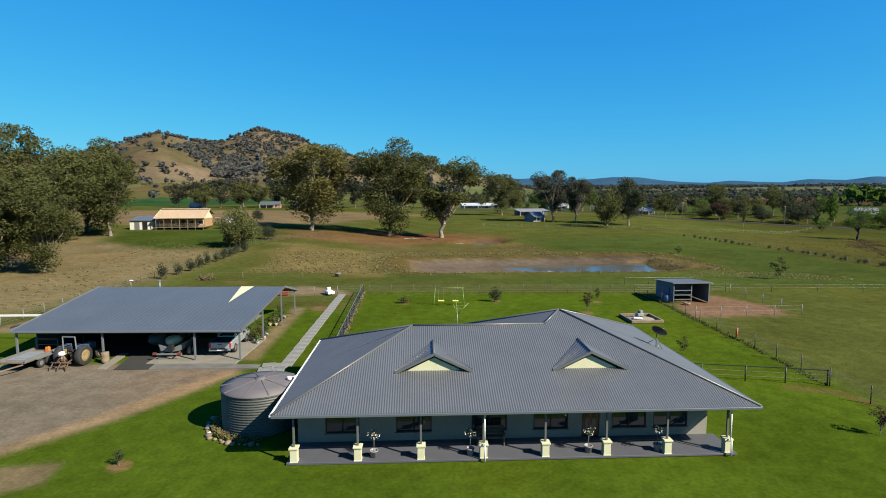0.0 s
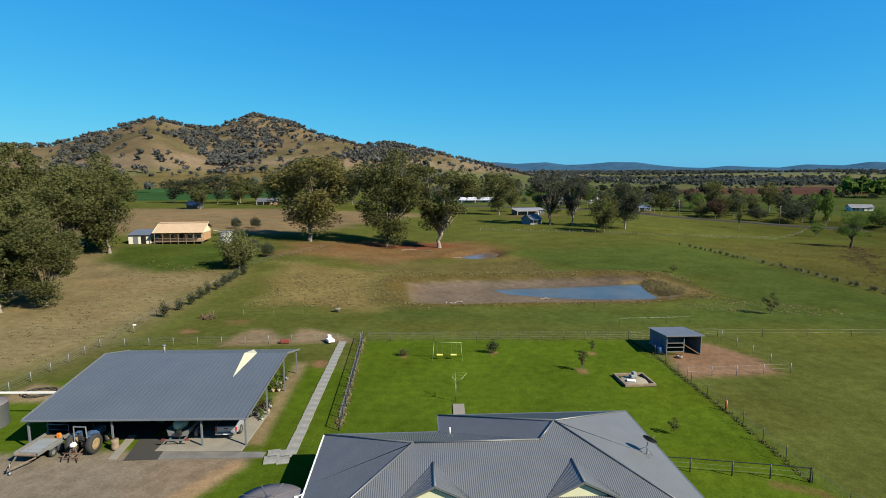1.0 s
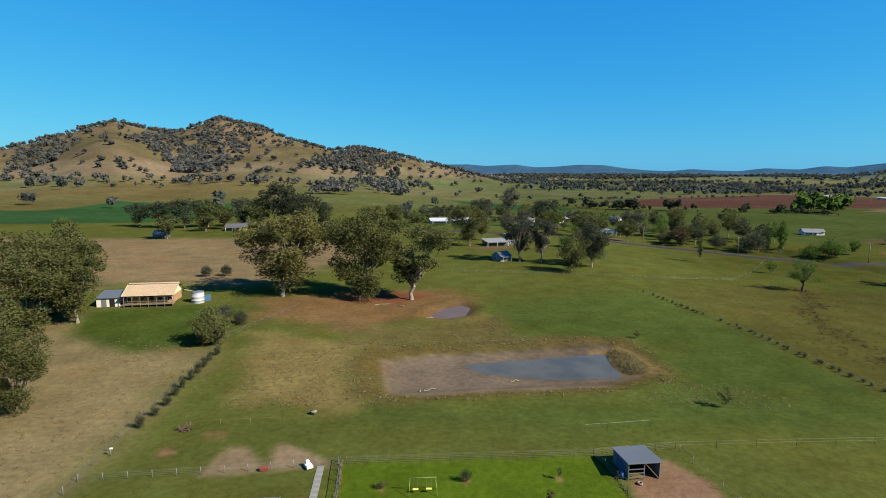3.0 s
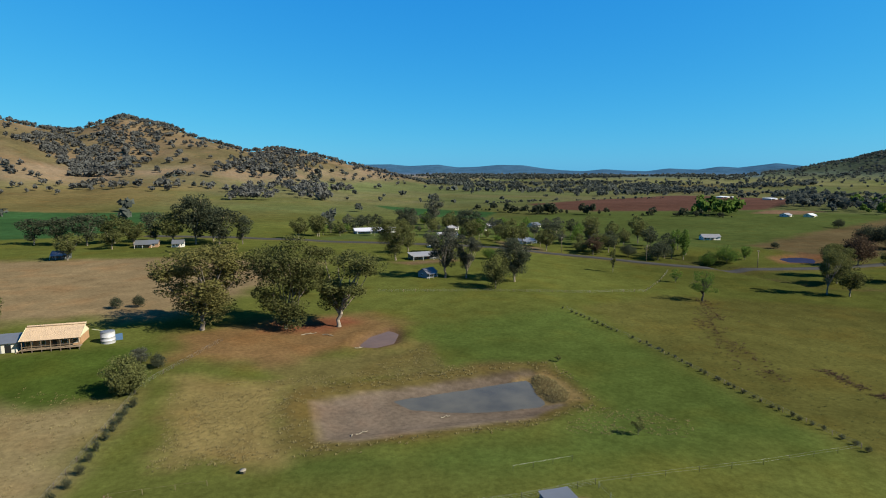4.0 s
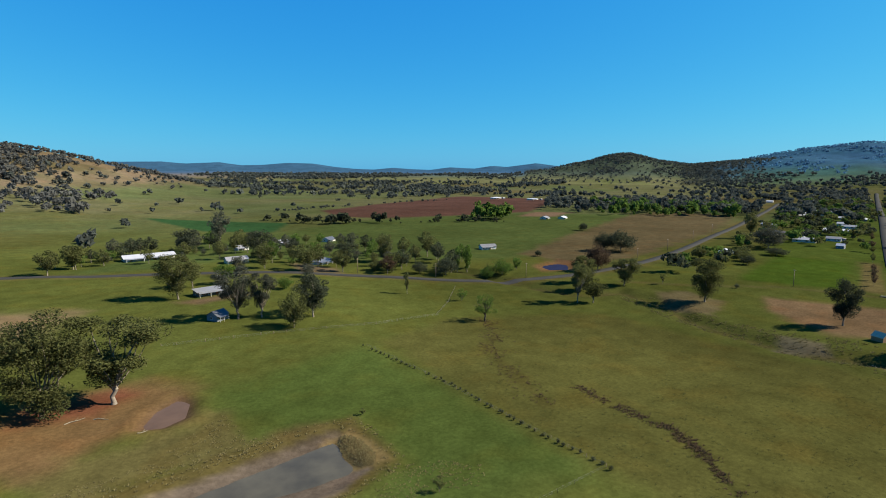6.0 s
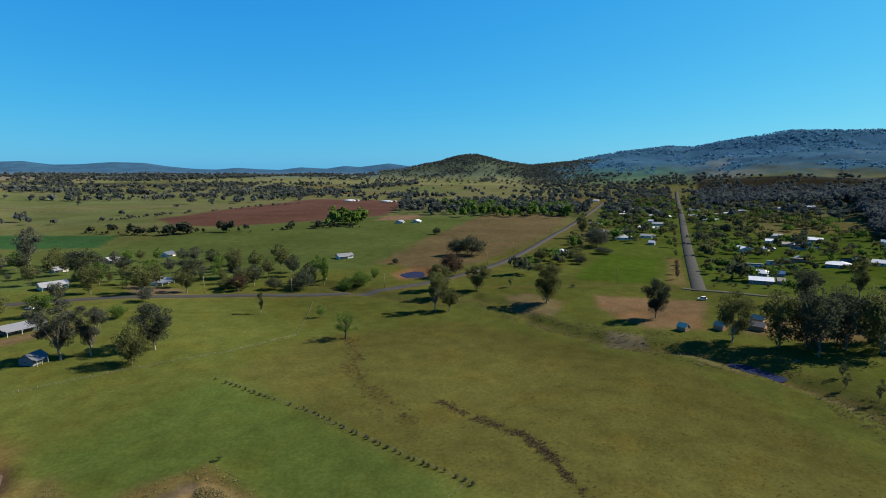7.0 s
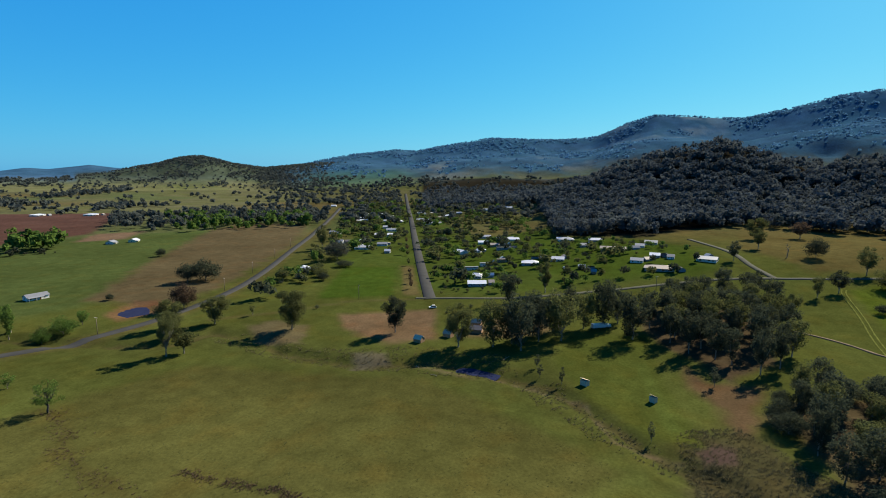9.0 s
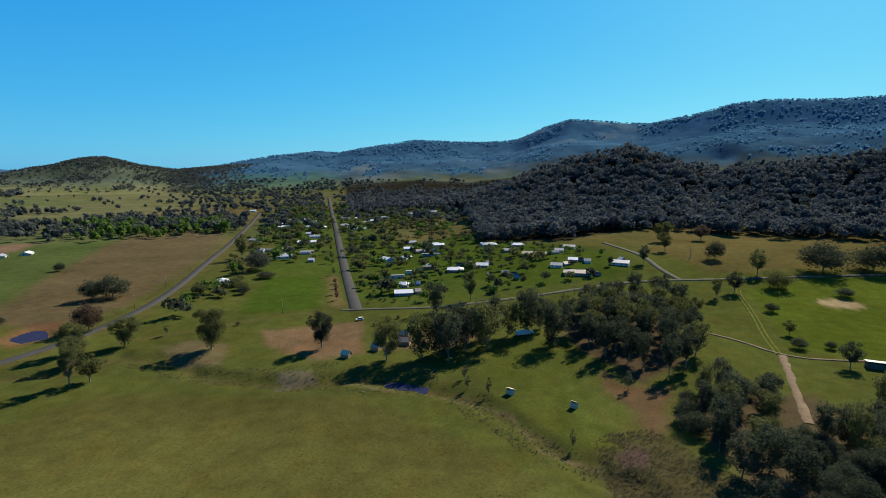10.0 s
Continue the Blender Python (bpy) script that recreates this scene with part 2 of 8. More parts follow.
# ---- building blocks ----
class Geo:
    """Collects corners and faces for one mesh."""

    def __init__(self):
        self.v, self.f, self.smooth = [], [], []

    def add(self, verts, faces, smooth=False):
        k = len(self.v)
        self.v += [tuple(p) for p in verts]
        self.f += [tuple(i + k for i in f) for f in faces]
        self.smooth += [smooth] * len(faces)
        return self

    def box(self, c, s, rz=0.0, taper=1.0):
        a, b = math.cos(radians(rz)), math.sin(radians(rz))
        vs = []
        for k in (-0.5, 0.5):
            q = taper if k > 0 else 1.0
            for i, j in ((-0.5, -0.5), (0.5, -0.5), (0.5, 0.5), (-0.5, 0.5)):
                x, y = i * s[0] * q, j * s[1] * q
                vs.append((c[0] + x * a - y * b, c[1] + x * b + y * a, c[2] + k * s[2]))
        return self.add(vs, [(3, 2, 1, 0), (4, 5, 6, 7), (0, 1, 5, 4), (1, 2, 6, 5), (2, 3, 7, 6), (3, 0, 4, 7)])

    def tube(self, p0, p1, r0, r1=None, n=8, caps=True):
        r1 = r0 if r1 is None else r1
        p0, p1 = Vector(p0), Vector(p1)
        d = p1 - p0
        q = d.to_track_quat("Z", "Y")
        vs = []
        for p, r in ((p0, r0), (p1, r1)):
            for i in range(n):
                a = 2 * math.pi * i / n
                vs.append(p + q @ Vector((r * math.cos(a), r * math.sin(a), 0)))
        self.add(vs, [(i, (i + 1) % n, n + (i + 1) % n, n + i) for i in range(n)], n > 4)
        if caps:
            k = len(self.v) - 2 * n
            self.f += [tuple(k + i for i in reversed(range(n))), tuple(k + n + i for i in range(n))]
            self.smooth += [False, False]
        return self

    def lathe(self, c, profile, n=24, axis="z"):
        vs, fs = [], []
        for r, z in profile:
            for i in range(n):
                a = 2 * math.pi * i / n
                x, y = r * math.cos(a), r * math.sin(a)
                vs.append((c[0] + x, c[1] + y, c[2] + z) if axis == "z" else ((c[0] + z, c[1] + x, c[2] + y) if axis == "x" else (c[0] + x, c[1] + z, c[2] + y)))
        for j in range(len(profile) - 1):
            for i in range(n):
                fs.append((j * n + i, j * n + (i + 1) % n, (j + 1) * n + (i + 1) % n, (j + 1) * n + i))
        return self.add(vs, fs, True)

    def prism(self, poly, z0, z1):
        n = len(poly)
        vs = [(x, y, z0) for x, y in poly] + [(x, y, z1) for x, y in poly]
        return self.add(vs, [tuple(reversed(range(n))), tuple(range(n, 2 * n))] + [(i, (i + 1) % n, n + (i + 1) % n, n + i) for i in range(n)])

    def blob(self, c, s, seed=0, rough=0.2, rings=5, n=8):
        rnd = random.Random(seed)
        vs = [(c[0], c[1], c[2] - s[2])]
        for j in range(1, rings):
            a = math.pi * j / rings
            for i in range(n):
                b = 2 * math.pi * i / n
                k = 1 + rnd.uniform(-rough, rough)
                vs.append((c[0] + s[0] * k * math.sin(a) * math.cos(b), c[1] + s[1] * k * math.sin(a) * math.sin(b), c[2] - s[2] * k * math.cos(a)))
        vs.append((c[0], c[1], c[2] + s[2]))
        fs = [(0, 1 + (i + 1) % n, 1 + i) for i in range(n)]
        for j in range(rings - 2):
            for i in range(n):
                a, b = 1 + j * n + i, 1 + j * n + (i + 1) % n
                fs.append((a, b, b + n, a + n))
        top, k = len(vs) - 1, 1 + (rings - 2) * n
        fs += [(top, k + i, k + (i + 1) % n) for i in range(n)]
        return self.add(vs, fs, True)

    def mesh(self, name, mat, bevel=0.0):
        me = bpy.data.meshes.new(name)
        me.from_pydata(self.v, [], self.f)
        me.polygons.foreach_set("use_smooth", self.smooth)
        if bevel:
            bm = bmesh.new()
            bm.from_mesh(me)
            bmesh.ops.bevel(bm, geom=list(bm.edges), offset=bevel, segments=1, affect="EDGES", clamp_overlap=True)
            bm.to_mesh(me)
            bm.free()
        me.materials.append(mat)
        me.update()
        return me


def part(name, geo, mat, parent, label="", bevel=0.0):
    ob = new(name, geo.mesh(name, mat, bevel) if isinstance(geo, Geo) else geo)
    ob.parent = parent
    return tagged(ob, label)


def thing(name, m, label, category, group="", kind=""):
    ob = new(name)
    ob.empty_display_size = 0.2
    ob.matrix_basis = m
    return tagged(ob, label, category, group, kind)


def one_mesh(name, geo, mat, label, category="", group="", kind="", m=None, bevel=0.0):
    ob = new(name, geo.mesh(name, mat, bevel) if isinstance(geo, Geo) else geo)
    if m is not None:
        ob.matrix_basis = m
    return tagged(ob, label, category, group, kind)


# ---- lie of the land ----
def rise(a, b, x):
    t = np.clip((x - a) / (b - a), 0, 1)
    return t * t * (3 - 2 * t)


def waves(x, y, size, seed=0, octaves=4):
    """Soft value noise in about -1 to 1, for arrays."""
    total, amp = np.zeros_like(np.asarray(x, float)), 1.0
    for o in range(octaves):
        u, v = np.asarray(x) / size + 17.3 * o + seed * 7.1, np.asarray(y) / size - 9.7 * o + seed * 3.3
        iu, iv = np.floor(u), np.floor(v)
        fu, fv = u - iu, v - iv
        fu, fv = fu * fu * (3 - 2 * fu), fv * fv * (3 - 2 * fv)

        def h(a, b):
            return np.modf(np.abs(np.sin(a * 127.1 + b * 311.7 + seed * 1.7) * 43758.5453))[0]

        val = (h(iu, iv) * (1 - fu) + h(iu + 1, iv) * fu) * (1 - fv) + (h(iu, iv + 1) * (1 - fu) + h(iu + 1, iv + 1) * fu) * fv
        total += amp * (2 * val - 1)
        amp *= 0.5
        size = size / 2.03
    return total / 1.9


def in_poly(x, y, poly):
    """Signed distance to a polygon, positive inside."""
    inside = np.zeros(x.shape, bool)
    best = np.full(x.shape, 1e9)
    for (x0, y0), (x1, y1) in zip(poly, poly[1:] + poly[:1]):
        cross = ((y0 > y) != (y1 > y)) & (x < (x1 - x0) * (y - y0) / ((y1 - y0) or 1e-9) + x0)
        inside ^= cross
        dx, dy = x1 - x0, y1 - y0
        t = np.clip(((x - x0) * dx + (y - y0) * dy) / (dx * dx + dy * dy), 0, 1)
        best = np.minimum(best, np.hypot(x - x0 - t * dx, y - y0 - t * dy))
    return np.where(inside, best, -best)


def to_line(x, y, line):
    best = np.full(x.shape, 1e9)
    for (x0, y0), (x1, y1) in zip(line, line[1:]):
        dx, dy = x1 - x0, y1 - y0
        t = np.clip(((x - x0) * dx + (y - y0) * dy) / (dx * dx + dy * dy), 0, 1)
        best = np.minimum(best, np.hypot(x - x0 - t * dx, y - y0 - t * dy))
    return best


POND = [(-7, 117), (5, 121), (30, 124), (48, 127), (52, 116), (48, 105), (39, 100), (20, 99), (2, 97), (-5, 98)]
DAM = [(3, 156), (8, 167), (16, 174), (20, 168), (17, 157), (10, 153)]
CREEK = [(219, 330), (228, 256), (236, 216), (262, 205), (258, 174), (241, 147), (236, 113), (234, 89), (244, 67), (238, 42), (231, 24), (226, 7), (206, -8), (185, -23), (167, -36), (140, -60), (90, -120)]
WET = [(9, 118.5), (27.5, 121.2), (46, 124), (44, 116), (43.5, 108), (28, 107.2), (13, 110)]
SMALL_POND = [(280, 296), (305, 304), (311, 288), (288, 272), (276, 280)]
# crest lines of the hills: bearing in degrees, height in metres
HILL_NORTH = [(-75, 60), (-50, 90), (-38.7, 100), (-35.3, 107), (-31.5, 150), (-27.5, 200), (-24.7, 178), (-22.5, 170), (-18.7, 222), (-14.8, 195), (-12.7, 163), (-8.1, 122), (-5.2, 134), (-1.1, 110), (3.5, 72), (10, 20), (20, 0)]
HILL_CONE = [(40, 0), (44, 35), (46.5, 68), (48.2, 90), (49.8, 124), (51, 142), (52.2, 147), (53.3, 135), (54.5, 115), (57.3, 91), (61, 72), (66, 35), (70, 0)]
FAR_HILLS = [(-15, 60), (3.8, 130), (6, 139), (8, 128), (11, 140), (13, 118), (15, 122), (17.5, 138), (20, 133), (22, 108), (24, 92), (26, 84), (28, 102), (30, 90), (32, 84), (34, 108), (36.6, 96), (38.5, 118), (40, 108), (43, 140), (45, 116), (47, 104), (50, 96), (57, 128), (62, 120), (66, 60), (80, 0)]
RANGE = [(58, 40), (61, 100), (66.5, 205), (70.9, 255), (73.2, 248), (75.5, 284), (80.9, 350), (84.9, 337), (91.3, 330), (94.2, 420), (97, 478), (100.8, 455), (104.5, 430), (108.5, 486), (111.7, 545), (114.4, 560), (120, 535), (125, 540), (140, 430), (165, 160), (180, 60)]
HILL_WOOD = [(76, 0), (84, 18), (88, 40), (93.7, 74), (98.8, 106), (100.8, 116), (103, 128), (104.5, 118), (106.2, 100), (109.7, 80), (113, 84), (118, 92), (123, 106), (135, 112), (155, 60), (175, 0)]


def crest(az, knots):
    return np.interp(az, [k[0] for k in knots], [k[1] for k in knots], left=knots[0][1], right=knots[-1][1])


def land(x, y):
    x, y = np.asarray(x, float), np.asarray(y, float)
    r, az = np.hypot(x, y), np.degrees(np.arctan2(x, y))
    h = -4.0 * np.exp(-(((x - 215) / 95) ** 2)) * rise(-120, -20, y) * (1 - rise(260, 420, y))
    h = h + 16 * rise(330, 560, x) * (1 - rise(-120, 120, y))
    h = h + 3.0 * rise(5, 80, -x) * rise(90, 160, y)
    h = h - 1.5 * rise(70, 110, y) * rise(-40, 0, x)
    h = h + 2.3 * rise(190, 290, y) * (1 - rise(420, 560, y)) * rise(-60, -10, x) * (1 - rise(95, 150, x))
    near = (np.abs(x - 25) < 90) & (np.abs(y - 130) < 70)
    d = np.where(near, in_poly(x, y, POND), -99)
    h = h - (0.8 + 0.3 * rise(-6, 40, x) + 0.22 * waves(x, y, 13, 12, 4)) * rise(-1.0, 5.0, d) + 0.3 * np.exp(-(((d + 4.5) / 2.6) ** 2))
    h = h - 0.5 * rise(-2.5, 3.0, np.where(near, in_poly(x, y, WET), -99))
    d = np.where(near, in_poly(x, y, DAM), -99)
    h = h - 1.4 * rise(-1.0, 4.0, d) + 0.5 * np.exp(-(((d + 3) / 2.0) ** 2))
    spit = np.where(near, np.hypot((x - 48.5) / 3.4, (y - 115) / 9.0), 9)
    h = h + 0.5 * (1 - rise(0.3, 1.1, spit)) * (1 + 0.4 * waves(x, y, 3, 8, 2))
    mid = (x > 60) & (x < 330) & (y > -140) & (y < 350)
    dc = np.where(mid, to_line(x, y, CREEK) + 5.5 * waves(x, y, 19, 5), 99)
    h = h - 1.9 * (1 - rise(1.0, 9.0, dc))
    d = np.where(mid, in_poly(x, y, SMALL_POND), -99)
    h = h - 1.5 * rise(-3.0, 5.0, d)
    rough = waves(x, y, 260, 2, 5)
    ridge = 1 - 0.5 * np.tanh(waves(x, y, 420, 9, 4) ** 2)
    wall = np.exp(-(((r - 2000) / 420) ** 2)) + 0.35 * np.exp(-(((r - 2000) / 900) ** 2)) * (1 - np.exp(-(((r - 2000) / 420) ** 2)))
    h = h + crest(az, HILL_NORTH) * wall * rise(600, 1000, r) * (1 + 0.16 * rough * rise(30, 300, np.abs(r - 2000)))
    h = h + 45 * np.exp(-((((az + 27.5) / 4.5) ** 2) + ((r - 1420) / 200) ** 2)) + 40 * np.exp(-((((az + 10) / 5.0) ** 2) + ((r - 1450) / 260) ** 2))
    h = h + crest(az, HILL_CONE) * np.exp(-(((r - 3600) / 620) ** 2)) * (1 + 0.12 * rough * rise(60, 500, np.abs(r - 3600)))
    h = h + 24 * rise(1700, 3700, r) * (1 - rise(45, 58, az)) * rise(-2, 8, az)
    h = h + (crest(az, FAR_HILLS) - 46 * rise(-2, 8, az)) * np.exp(-(((r - 4650) / 330) ** 2))
    spur = np.exp(-(((r - 4250) / 520) ** 2))
    h = h + crest(az, RANGE) * (spur + 0.52 * ridge * np.exp(-(((r - 3400) / 760) ** 2)) * (1 - spur))
    h = h + (14 * waves(x, y, 330, 27, 4) + 5 * waves(x, y, 80, 29, 3)) * rise(2700, 3200, r) * rise(58, 70, az) * (1 - rise(3700, 4250, r))
    h = h + 10 * waves(x, y, 480, 91, 3) * rise(2500, 3100, r) * (1 - rise(3750, 4200, r)) * rise(60, 74, az)
    h = h + crest(az, HILL_WOOD) * np.exp(-(((r - 1280) / np.where(r < 1280, 250, 500)) ** 2)) * (1 + 0.1 * rough)
    h = h + 2.5 * waves(x, y, 300, 4, 3) * rise(350, 900, r) + 0.12 * waves(x, y, 9, 6, 3) * rise(75, 120, r)
    return h


def land_z(x, y):
    return float(land(np.array([x]), np.array([y]))[0])


# ---- ground, one sheet from underfoot to the horizon ----
LAWN, PADDOCK, LUSH = (0.094, 0.168, 0.016), (0.115, 0.148, 0.038), (0.085, 0.14, 0.035)
RED_EARTH, MUD, DRIVE, BARE = (0.25, 0.15, 0.085), (0.195, 0.172, 0.138), (0.265, 0.25, 0.198), (0.36, 0.29, 0.2)
PLOUGH, CROP, BROWN, HILL_DRY = (0.125, 0.076, 0.06), (0.042, 0.118, 0.045), (0.155, 0.137, 0.075), (0.22, 0.183, 0.118)
# the far forest's blue is distance haze put into the ground colour
FOREST, HAZED_FOREST, WEED = (0.05, 0.055, 0.03), (0.056, 0.16, 0.3), (0.04, 0.05, 0.02)
STREET = [(362, 99), (491, 144), (694, 212), (922, 287), (1269, 405), (1990, 645)]
HIGHWAY = [(-140, 440), (-60, 415), (10, 393), (60, 372), (130, 338), (165, 316), (191, 293), (222, 272), (249, 263), (277, 255), (339, 252), (416, 270), (572, 326), (806, 408), (1250, 579)]
CROSS_STREET = [(284, 224), (303, 192), (340, 157), (364, 103), (366, 51), (395, -9), (432, -87), (446, -130), (450, -171), (462, -243), (476, -330)]
SIDE_STREET = [(449, -150), (484, -142), (529, -142), (620, -120)]
TRACK_A = [(425, -188), (417, -184), (365, -174), (317, -159), (287, -152), (247, -137), (205, -122)]
TRACK_B = [(336, -114), (315, -139), (285, -152), (281, -178), (283, -240)]
GULLY_A = [(129, 122), (125, 100), (124, 81), (119, 68), (108, 52)]
GULLY_B = [(152, 199), (146, 180), (128, 164), (116, 134), (108, 110)]


def cover_colour(x, y, z):
    """What grows or lies on the ground, by place, with far haze and backlit tone put in."""
    r, az = np.hypot(x, y), np.degrees(np.arctan2(x, y))
    col = np.empty((len(x), 3))
    col[:] = PADDOCK
    wob = waves(x, y, 11, 3, 4)
    wide = waves(x, y, 70, 8, 4)

    def lay(colour, amount):
        a = np.clip(amount, 0, 1)[:, None]
        col[:] = col * (1 - a) + np.array(colour) * a

    def field(colour, poly, soft=4.0, ragged=3.0, strength=1.0):
        xs, ys = [p[0] for p in poly], [p[1] for p in poly]
        k = np.where((x > min(xs) - 40) & (x < max(xs) + 40) & (y > min(ys) - 40) & (y < max(ys) + 40))[0]
        a = np.zeros(len(x))
        a[k] = strength * rise(-soft, soft, in_poly(x[k], y[k], poly) + ragged * wob[k])
        lay(colour, a)

    def strip(colour, line, half, soft=1.0, ragged=0.5, strength=1.0):
        xs, ys = [p[0] for p in line], [p[1] for p in line]
        m = half + soft + 10
        k = np.where((x > min(xs) - m) & (x < max(xs) + m) & (y > min(ys) - m) & (y < max(ys) + m))[0]
        a = np.zeros(len(x))
        a[k] = strength * rise(-soft, soft, half - to_line(x[k], y[k], line) + ragged * wob[k])
        lay(colour, a)

    # distance, with haze put into the colours: paler and bluer far off
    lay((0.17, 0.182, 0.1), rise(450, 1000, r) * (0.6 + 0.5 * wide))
    lay((0.17, 0.14, 0.06), rise(450, 800, r) * rise(0.1, 0.6, waves(x, y, 380, 21, 3)) * 0.75)
    lay((0.115, 0.165, 0.065), rise(450, 700, r) * rise(0.1, 0.5, waves(x, y, 330, 33, 3)) * 0.7)
    lay(HILL_DRY, rise(22, 48, z + 10 * wob) * (az < 16) * (0.9 + 0.2 * wide))
    lay((0.12, 0.13, 0.06), rise(0.1, 0.5, waves(x, y, 210, 23, 4)) * rise(20, 40, z) * (az < 16) * 0.6)
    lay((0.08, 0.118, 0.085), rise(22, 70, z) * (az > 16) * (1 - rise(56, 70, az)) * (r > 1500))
    lay(FOREST, rise(0.05, 0.5, waves(x, y, 300, 41, 3)) * rise(2300, 2700, r) * (az < 75) * 0.9)
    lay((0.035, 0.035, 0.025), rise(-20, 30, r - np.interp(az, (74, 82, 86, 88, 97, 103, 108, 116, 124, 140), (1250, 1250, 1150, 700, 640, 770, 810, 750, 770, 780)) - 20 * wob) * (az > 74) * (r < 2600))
    lay((0.05, 0.07, 0.05), rise(3800, 4300, r))
    lay((0.045, 0.06, 0.045), rise(2500, 3000, r) * rise(54, 66, az))
    lay((0.03, 0.05, 0.05), rise(2700, 3200, r) * rise(54, 66, az) * rise(-0.25, 0.25, waves(x, y, 160, 45, 5)))
    lay((0.13, 0.12, 0.07), rise(2700, 3200, r) * (1 - rise(3700, 4100, r)) * (az > 60) * rise(0.35, 0.6, waves(x, y, 240, 57, 4)) * 0.8)
    # blue haze painted over the range and the farthest hills
    lay(HAZED_FOREST, 0.95 * rise(2500, 3400, r) * np.maximum(rise(56, 68, az), rise(30, 80, z) * np.where((az > 42) & (az < 66), rise(4100, 4400, r), 1.0)))
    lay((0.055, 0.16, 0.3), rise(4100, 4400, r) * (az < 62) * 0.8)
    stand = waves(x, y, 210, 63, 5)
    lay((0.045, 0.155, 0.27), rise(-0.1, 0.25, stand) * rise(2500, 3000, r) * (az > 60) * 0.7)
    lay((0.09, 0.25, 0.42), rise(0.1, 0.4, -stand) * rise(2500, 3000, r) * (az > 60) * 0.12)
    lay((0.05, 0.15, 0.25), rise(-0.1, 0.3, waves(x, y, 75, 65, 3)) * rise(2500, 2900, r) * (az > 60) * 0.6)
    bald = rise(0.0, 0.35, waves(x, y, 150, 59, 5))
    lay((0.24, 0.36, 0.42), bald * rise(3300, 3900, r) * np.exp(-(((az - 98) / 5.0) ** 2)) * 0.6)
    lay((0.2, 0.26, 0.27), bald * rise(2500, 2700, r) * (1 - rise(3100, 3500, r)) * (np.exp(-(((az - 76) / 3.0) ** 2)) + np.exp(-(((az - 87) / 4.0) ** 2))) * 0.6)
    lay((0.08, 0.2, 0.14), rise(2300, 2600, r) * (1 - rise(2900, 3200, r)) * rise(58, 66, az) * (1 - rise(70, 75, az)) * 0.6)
    # fields
    field((0.245, 0.205, 0.12), [(-260, 330), (-98, 322), (-10, 300), (-40, 215), (-58, 184), (-94, 189), (-118, 175), (-230, 190)], 9, 8)
    field((0.275, 0.245, 0.135), [(-130, 84), (-88, 150), (-70, 146), (-46, 124), (-46, 60), (-60, 40), (-130, 40)], 8, 6, 0.95)
    field((0.072, 0.12, 0.025), [(-90, 150), (-50, 156), (-46, 122), (-64, 118), (-82, 128)], 4, 3)
    field((0.1, 0.152, 0.048), [(-30, 400), (90, 420), (235, 350), (300, 330), (500, 440), (740, 560), (560, 700), (300, 690), (60, 520)], 10, 8)
    field(CROP, [(-480, 560), (-372, 570), (-362, 690), (-200, 690), (-150, 505), (-205, 440), (-285, 425), (-420, 440)], 5, 3)
    field(CROP, [(60, 850), (219, 708), (170, 612), (105, 660)], 5, 3)
    field(PLOUGH, [(310, 770), (338, 904), (511, 1033), (886, 1246), (980, 1000), (870, 880), (640, 700), (498, 702), (367, 718)], 6, 4)
    field((0.24, 0.18, 0.12), [(560, 640), (640, 690), (690, 650), (600, 600)], 6, 4)
    field(BROWN, [(298, 340), (510, 452), (741, 563), (824, 582), (880, 470), (573, 333), (380, 278), (315, 270), (300, 300)], 8, 10)
    field((0.17, 0.152, 0.06), [(690, -190), (560, -150), (470, -190), (500, -330), (680, -520), (860, -330), (800, -200)], 12, 10, 0.8)
    field((0.11, 0.165, 0.025), [(424, -190), (462, -250), (470, -340), (283, -340), (283, -200), (297, -164), (360, -180)], 5, 3)
    field((0.085, 0.14, 0.028), [(372, 60), (400, 135), (480, 230), (700, 310), (1000, 440), (1300, 600), (1450, 480), (980, 250), (760, 150), (700, 20), (560, -120), (470, -120), (420, -20)], 14, 10, 0.85)
    field((0.075, 0.13, 0.025), [(560, 90), (700, 130), (830, 40), (660, 20)], 8, 6)
    field((0.08, 0.14, 0.022), [(440, -10), (500, 110), (700, 180), (640, -60), (500, -120), (450, -100)], 12, 8, 0.8)
    field((0.075, 0.14, 0.022), [(366, 128), (480, 168), (470, 215), (345, 180)], 4, 2)
    # home paddocks
    field(LUSH, [(24, 168), (84, 190), (91, 160), (93, 78), (30, 76), (-8, 88), (40, 92), (57, 106), (56, 130), (30, 134)], 9, 6, 0.85)
    field((0.27, 0.23, 0.1), [(-40, 134), (-13, 128), (-12, 92), (-33, 90)], 5, 6, 0.85)
    field((0.155, 0.14, 0.06), [(-32, 150), (6, 146), (26, 154), (27, 134), (50, 132), (-9, 125)], 4, 5, 0.75)
    field(RED_EARTH, [(-46, 166), (-20, 188), (10, 196), (19, 182), (16, 156), (-2, 152), (-25, 140), (-44, 144)], 8, 6, 0.72)
    field((0.22, 0.1, 0.06), [(-24, 172), (-6, 172), (8, 184), (2, 188), (-22, 184)], 4, 4)
    field((0.15, 0.125, 0.05), [(-14, 121), (-9, 127), (45, 132), (55, 132), (55, 104), (40, 96), (19, 95), (-6, 92), (-12, 96)], 2.5, 2.5, 0.8)
    field(MUD, POND, 1.2, 1.2)
    strip((0.27, 0.235, 0.17), POND[6:] + POND[:2], 0.9, 0.8, 1.0, 0.6)
    strip((0.1, 0.085, 0.045), POND[1:6], 0.5, 0.6, 0.9, 0.7)
    field((0.12, 0.105, 0.085), WET, 2.5, 3.0, 0.7)
